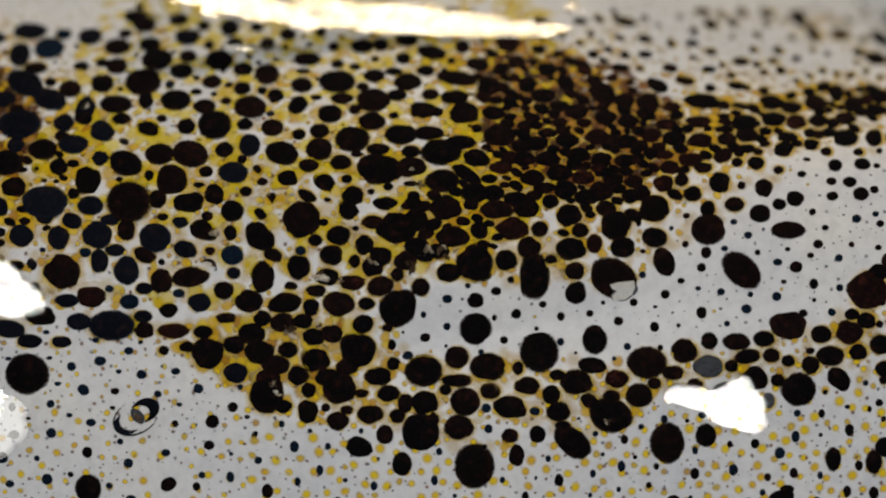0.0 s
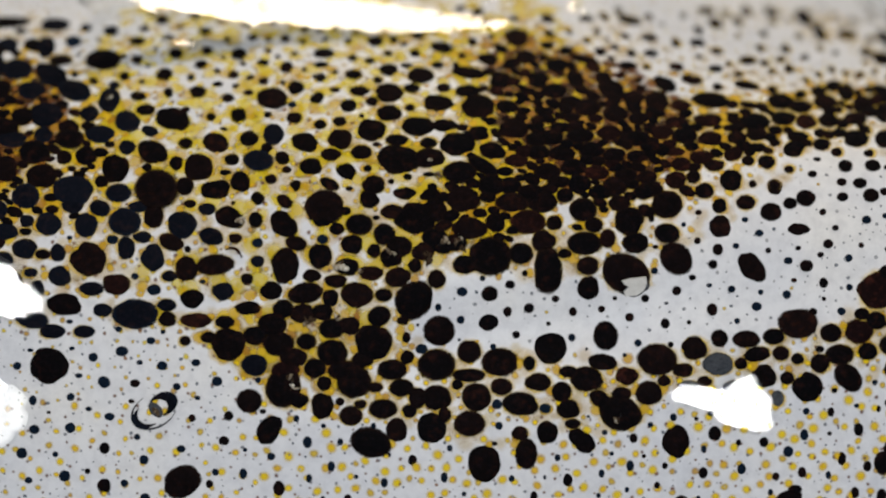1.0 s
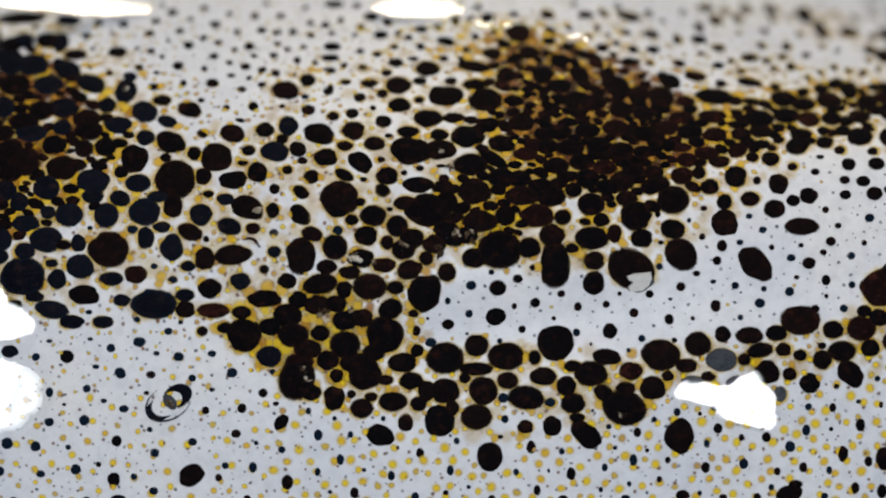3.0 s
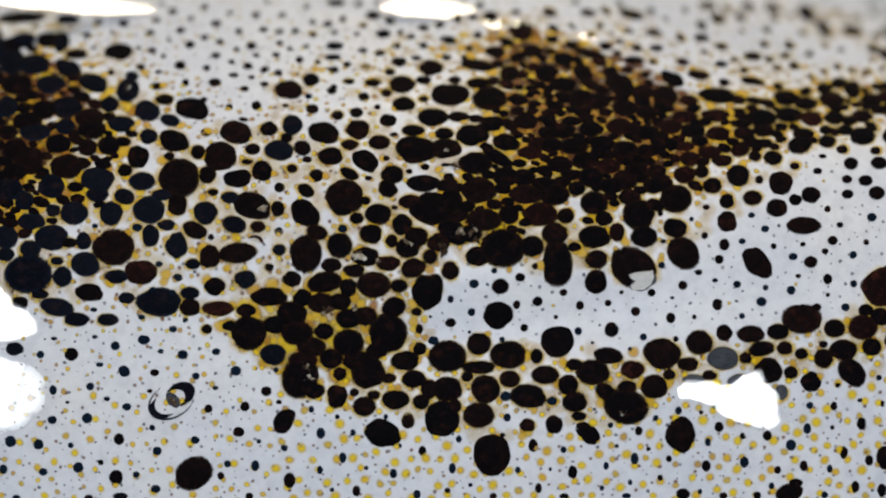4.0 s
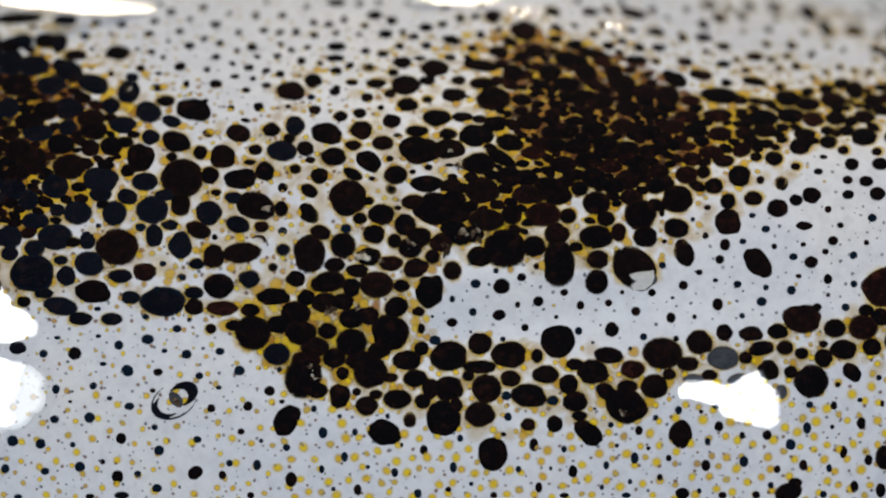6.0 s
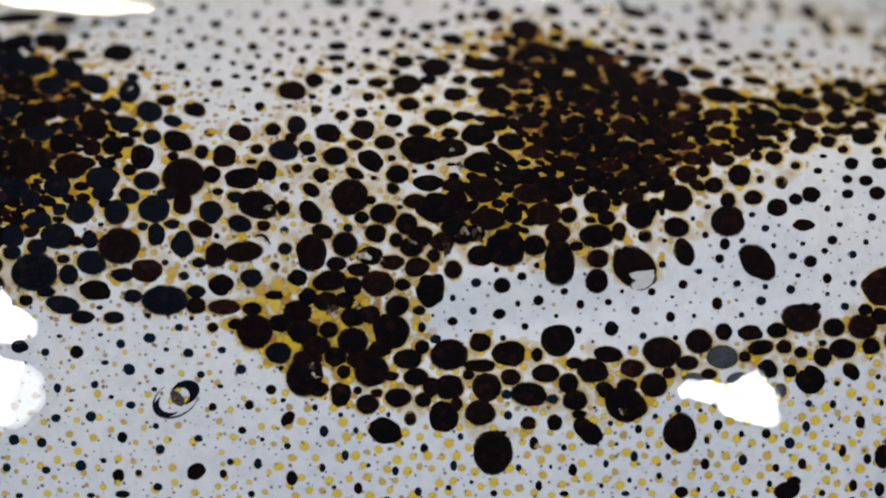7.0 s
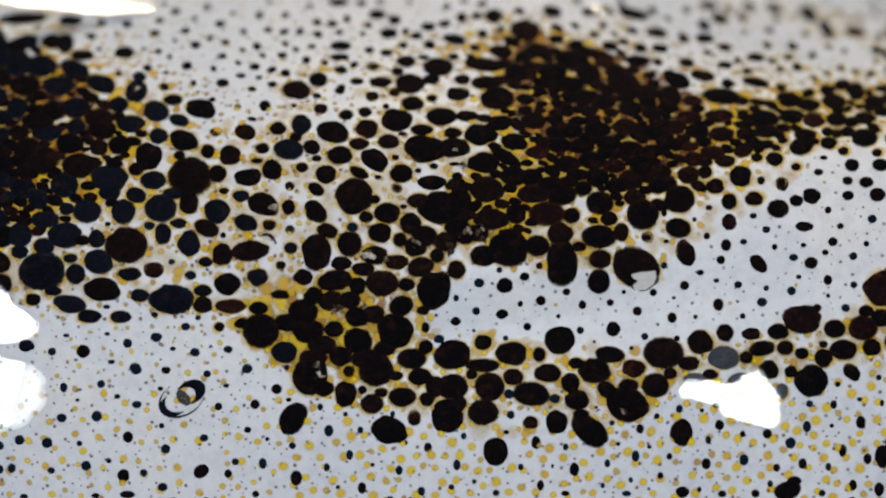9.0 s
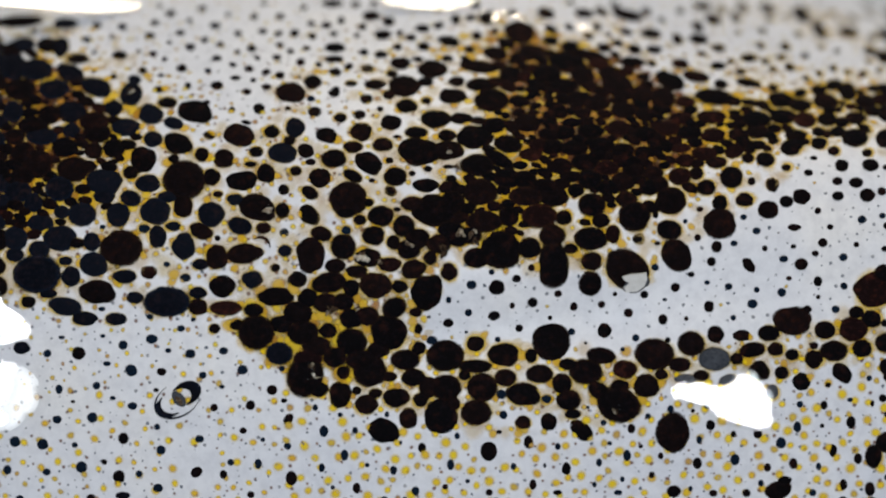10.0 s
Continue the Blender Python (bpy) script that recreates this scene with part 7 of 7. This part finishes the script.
MIDDLE = ((0, 0, 1.6), (1.5, -0.6, 1.4), (2, -2.0, 0.6), (2.5, -1.0, 0.1), (4, -0.2, 0), (5, 0, 0), (5.5, 0.7, 0.15), (7, 0.8, 1.3), (9, 0.4, 1.3), (10, 0, 0.45))


def crescent(mat, start, end, inner, wide):
    """An arc of pigment on a unit ring, thin at its ends."""
    verts, faces, n = [], [], 22
    for i in range(n + 1):
        k = i / n
        a = radians(start + (end - start) * k)
        w = wide * math.sin(math.pi * min(max(k, 0.04), 0.96)) ** 0.7
        for q, z in ((0, -0.5), (0.25, 0.8), (0.75, 0.8), (1, -0.5)):
            r = inner + (1 - inner - wide) / 2 + w * q
            verts.append((r * math.cos(a), r * math.sin(a), z))
    for i in range(n):
        faces += [(4 * i + q, 4 * i + 4 + q, 4 * i + 5 + q, 4 * i + 1 + q) for q in range(3)]
    faces += [(0, 1, 2, 3), (4 * n + 3, 4 * n + 2, 4 * n + 1, 4 * n)]
    return mesh_from("pigment_arc", verts, faces, mat)


def flat_part(name, me, x, y, a, b, turn, high, label=""):
    ob = part(name, me, mantle, label)
    ob.scale = (a * MM, b * MM, high * MM)
    SPOTS.append((ob, x, y, turn, high, {t: 0.0 for t in SLIDE_TIMES}, a, b))


def wedge(mat):
    """A flat clear patch with three straight sides and a round one."""
    rim = [(-1.0, 0.85), (-0.3, 1.0), (0.4, 0.92), (1.0, 0.9), (1.0, 0.2), (0.7, -0.55), (0.1, -1.0), (-0.85, -0.95), (-0.95, -0.35), (-0.5, 0.05), (-0.85, 0.4)]
    n = len(rim)
    verts = [(0.15, 0.05, 1.0)] + [(x, y, 0.95) for x, y in rim] + [(x * 1.06, y * 1.06, -0.5) for x, y in rim]
    faces = [(0, 1 + i, 1 + (i + 1) % n) for i in range(n)] + [(1 + i, 1 + n + i, 1 + n + (i + 1) % n, 1 + (i + 1) % n) for i in range(n)]
    return mesh_from("clear_vesicle", verts, faces, mat, even=False)


def torn_ring(x, y, a, b, turn):
    """A torn pigment sac: a thick and a thin dark arc round a pale clear middle."""
    flat_part("pigment_arc", crescent(INK, -72, 88, 0.46, 0.54), x, y, a, b, turn, 0.05, "blue-black arc of a torn pigment sac")
    flat_part("pigment_arc", crescent(INK, 135, 250, 0.68, 0.34), x, y, a, b, turn, 0.05, "thin blue-black arc of a torn pigment sac")
    flat_part("pigment_arc", crescent(INK, 100, 315, 0.86, 0.14), x, y, a, b, turn, 0.05, "fine blue-black edge of a torn pigment sac")
    flat_part("pale_vesicle", mesh_from("pale_vesicle", *dome(41, 0.2), GREY), x + 0.02, y, a * 0.22, b * 0.5, turn + 10, 0.04)
    flat_part("pale_vesicle", mesh_from("pale_vesicle", *dome(43, 0.3), FLECK), x + 0.03, y - 0.03, a * 0.14, b * 0.38, turn + 10, 0.055)


def bead_mesh():
    n, verts, faces = 12, [(0, 0, 1.0)], []
    for j in range(1, 4):
        e = math.pi / 2 * j / 3
        verts += [(math.sin(e) * math.cos(2 * math.pi * i / n), math.sin(e) * math.sin(2 * math.pi * i / n), math.cos(e)) for i in range(n)]
    faces += [(0, 1 + i, 1 + (i + 1) % n) for i in range(n)]
    faces += [(1 + j * n + i, 1 + (j + 1) * n + i, 1 + (j + 1) * n + (i + 1) % n, 1 + j * n + (i + 1) % n) for j in range(2) for i in range(n)]
    return mesh_from("air_bubble", verts, faces, WATER)


BEAD = bead_mesh()
sparks = random.Random(21)


def sparkle(x, y, r):
    """A sparkling patch: glints painted as pale mottled flecks, with a few tiny air bubbles of the wet film over it."""
    for k in range(3):
        px, py = x + sparks.uniform(-0.5, 0.5) * r, y + sparks.uniform(-0.5, 0.5) * r
        q = r * sparks.uniform(0.4, 0.75)
        flat_part("glassy_fleck", mesh_from("glassy_fleck", *dome(sparks.randrange(900), 0.8), FLECK), px, py, q, q * sparks.uniform(0.3, 0.7), sparks.uniform(0, 180), 0.075 + 0.1 * r)
    for k in range(3):
        px, py, q = x + sparks.uniform(-0.8, 0.8) * r, y + sparks.uniform(-0.8, 0.8) * r, sparks.uniform(0.025, 0.06)
        ob = tagged(new("air_bubble", BEAD), "tiny clear air bubble on the wet skin", "bubble", "air bubbles among the dark sacs")
        ob.scale = (q * MM, q * sparks.uniform(0.5, 0.9) * MM, q * MM)
        SPOTS.append((ob, px, py, sparks.uniform(0, 180), 0.0, {t: -0.05 for t in SLIDE_TIMES}, q, q))


torn_ring(-8.02, -4.50, 0.82, 0.56, 30)
sparkle(-5.27, 1.14, 0.24)
sparkle(-3.36, -1.82, 0.20)
sparkle(-2.62, -1.70, 0.17)
sparkle(-2.40, -0.20, 0.26)
sparkle(-1.85, -0.35, 0.15)
sparkle(-0.94, 0.13, 0.24)
sparkle(0.02, -0.03, 0.24)
sparkle(0.50, 0.42, 0.27)
sparkle(0.98, 0.35, 0.24)
sparkle(1.05, 0.62, 0.16)
sparkle(-3.95, -3.52, 0.22)
sparkle(-3.90, -3.83, 0.20)
sparkle(5.38, -4.83, 0.20)
sparkle(0.40, 2.55, 0.16)
sparkle(0.20, 3.00, 0.15)
sparkle(-10.03, 5.12, 0.18)
flat_part("clear_vesicle", mesh_from("clear_vesicle", *dome(51, 0.25), GREY), 5.99, -0.97, 0.425, 0.288, 20, 0.112, "clear patch of a half-empty sac")
flat_part("clear_vesicle", wedge(PALE), 5.95, -0.94, 0.36, 0.27, 8, 0.118, "clear patch of a half-empty sac")
flat_part("pigment_arc", crescent(MAROON, 25, 108, 0.78, 0.22), -5.6, -0.1, 0.48, 0.55, 0, 0.05, "thin brown arc of a half-empty sac")

water_film([(9.0, -4.48, 0.95, 0.72), (7.95, -4.27, 0.98, 0.40), (9.12, -3.87, 0.47, 0.3), (9.45, -4.92, 0.53, 0.42)], LAMP_AT, STILL, "clear water film on the skin mirroring the lamp")
water_film([(-13.0, -2.25, 0.95, 0.66), (-13.45, -1.6, 0.72, 0.55)], LAMP_AT, ((0, 0.7, 0.95), (0.5, 0.55, 0.8), (1, 0.45, 0.9), (1.5, 0.3, 0.6), (2, 0.0, 0.2), (10, 0, 0)), "clear water film on the skin mirroring the lamp")
water_film([(-13.3, -4.0, 0.75, 0.85), (-13.1, -3.5, 0.7, 0.3)], LAMP_AT, LEFT, "clear water film on the skin mirroring the lamp")
water_film([(-12.75, -4.45, 0.95, 0.62), (-12.7, -3.95, 0.85, 0.5), (-13.0, -4.9, 0.8, 0.5)], LAMP_AT, LEFT, "rippled water film on the skin mirroring the lamp dimly", ROUGH_WATER)
water_film([(-13.15, -5.05, 0.42, 0.3)], LAMP_AT, LEFT, "clear bead of water on the skin mirroring the lamp")
water_film([(-13.0, 8.38, 2.9, 0.42)], BACK_LIGHT_AT, CORNER, "clear water film along the back mirroring the window")
water_film([(-0.3, 8.3, 1.6, 0.45)], BACK_LIGHT_AT, MIDDLE, "clear water film along the back mirroring the window")
water_film([(-4.0, 8.0, 5.0, 0.62), (-8.0, 8.35, 3.2, 0.35), (1.0, 7.7, 2.6, 0.38), (-1.5, 7.75, 2.0, 0.55)], BACK_LIGHT_AT,
           LONG, "long clear water film along the back mirroring the window", ragged=0.11)
water_film([(-6.3, 6.75, 1.5, 0.14), (-5.0, 6.5, 0.8, 0.1)], BACK_LIGHT_AT, LONG, "thin streak of water on the back mirroring the window")
for x, y, a, b in ((1.75, 7.75, 0.17, 0.09), (2.05, 7.55, 0.13, 0.16), (2.3, 7.85, 0.10, 0.07), (2.75, 7.7, 0.16, 0.08), (3.0, 7.5, 0.07, 0.05), (5.0, 7.22, 0.2, 0.08), (5.4, 7.1, 0.12, 0.06)):
    water_film([(x, y, a, b)], BACK_LIGHT_AT, MIDDLE, "small bead of water on the back mirroring the window", ragged=0.15)


def motions():
    for ob, x, y, turn, high, rows, a, b in SPOTS:
        keys = []
        for i, t in enumerate(SLIDE_TIMES):
            dx, dy = slide(x, y)[i]
            keys.append((t, skin_pose(x + dx, y + dy, turn, rows[t])))
        walk(ob, keys)
    for ob, x, y, fade in PATCHES:
        keys = []
        for i, t in enumerate(SLIDE_TIMES):
            dx, dy = slide(x, y)[i]
            sink = 0.012 * float(smooth(0.5, 3.8, t)) if fade else 0.0
            keys.append((t, skin_pose(x + dx, y + dy, 0, sink)))
        walk(ob, keys)
    for ob, x, y, z, rows in FILMS:
        keys = []
        for t, dx, dy in rows:
            here = float(skin_height(x + dx, y + dy))
            keys.append((t, pose((x + dx) * MM, (y + dy) * MM, here * MM)))
        walk(ob, keys)


motions()
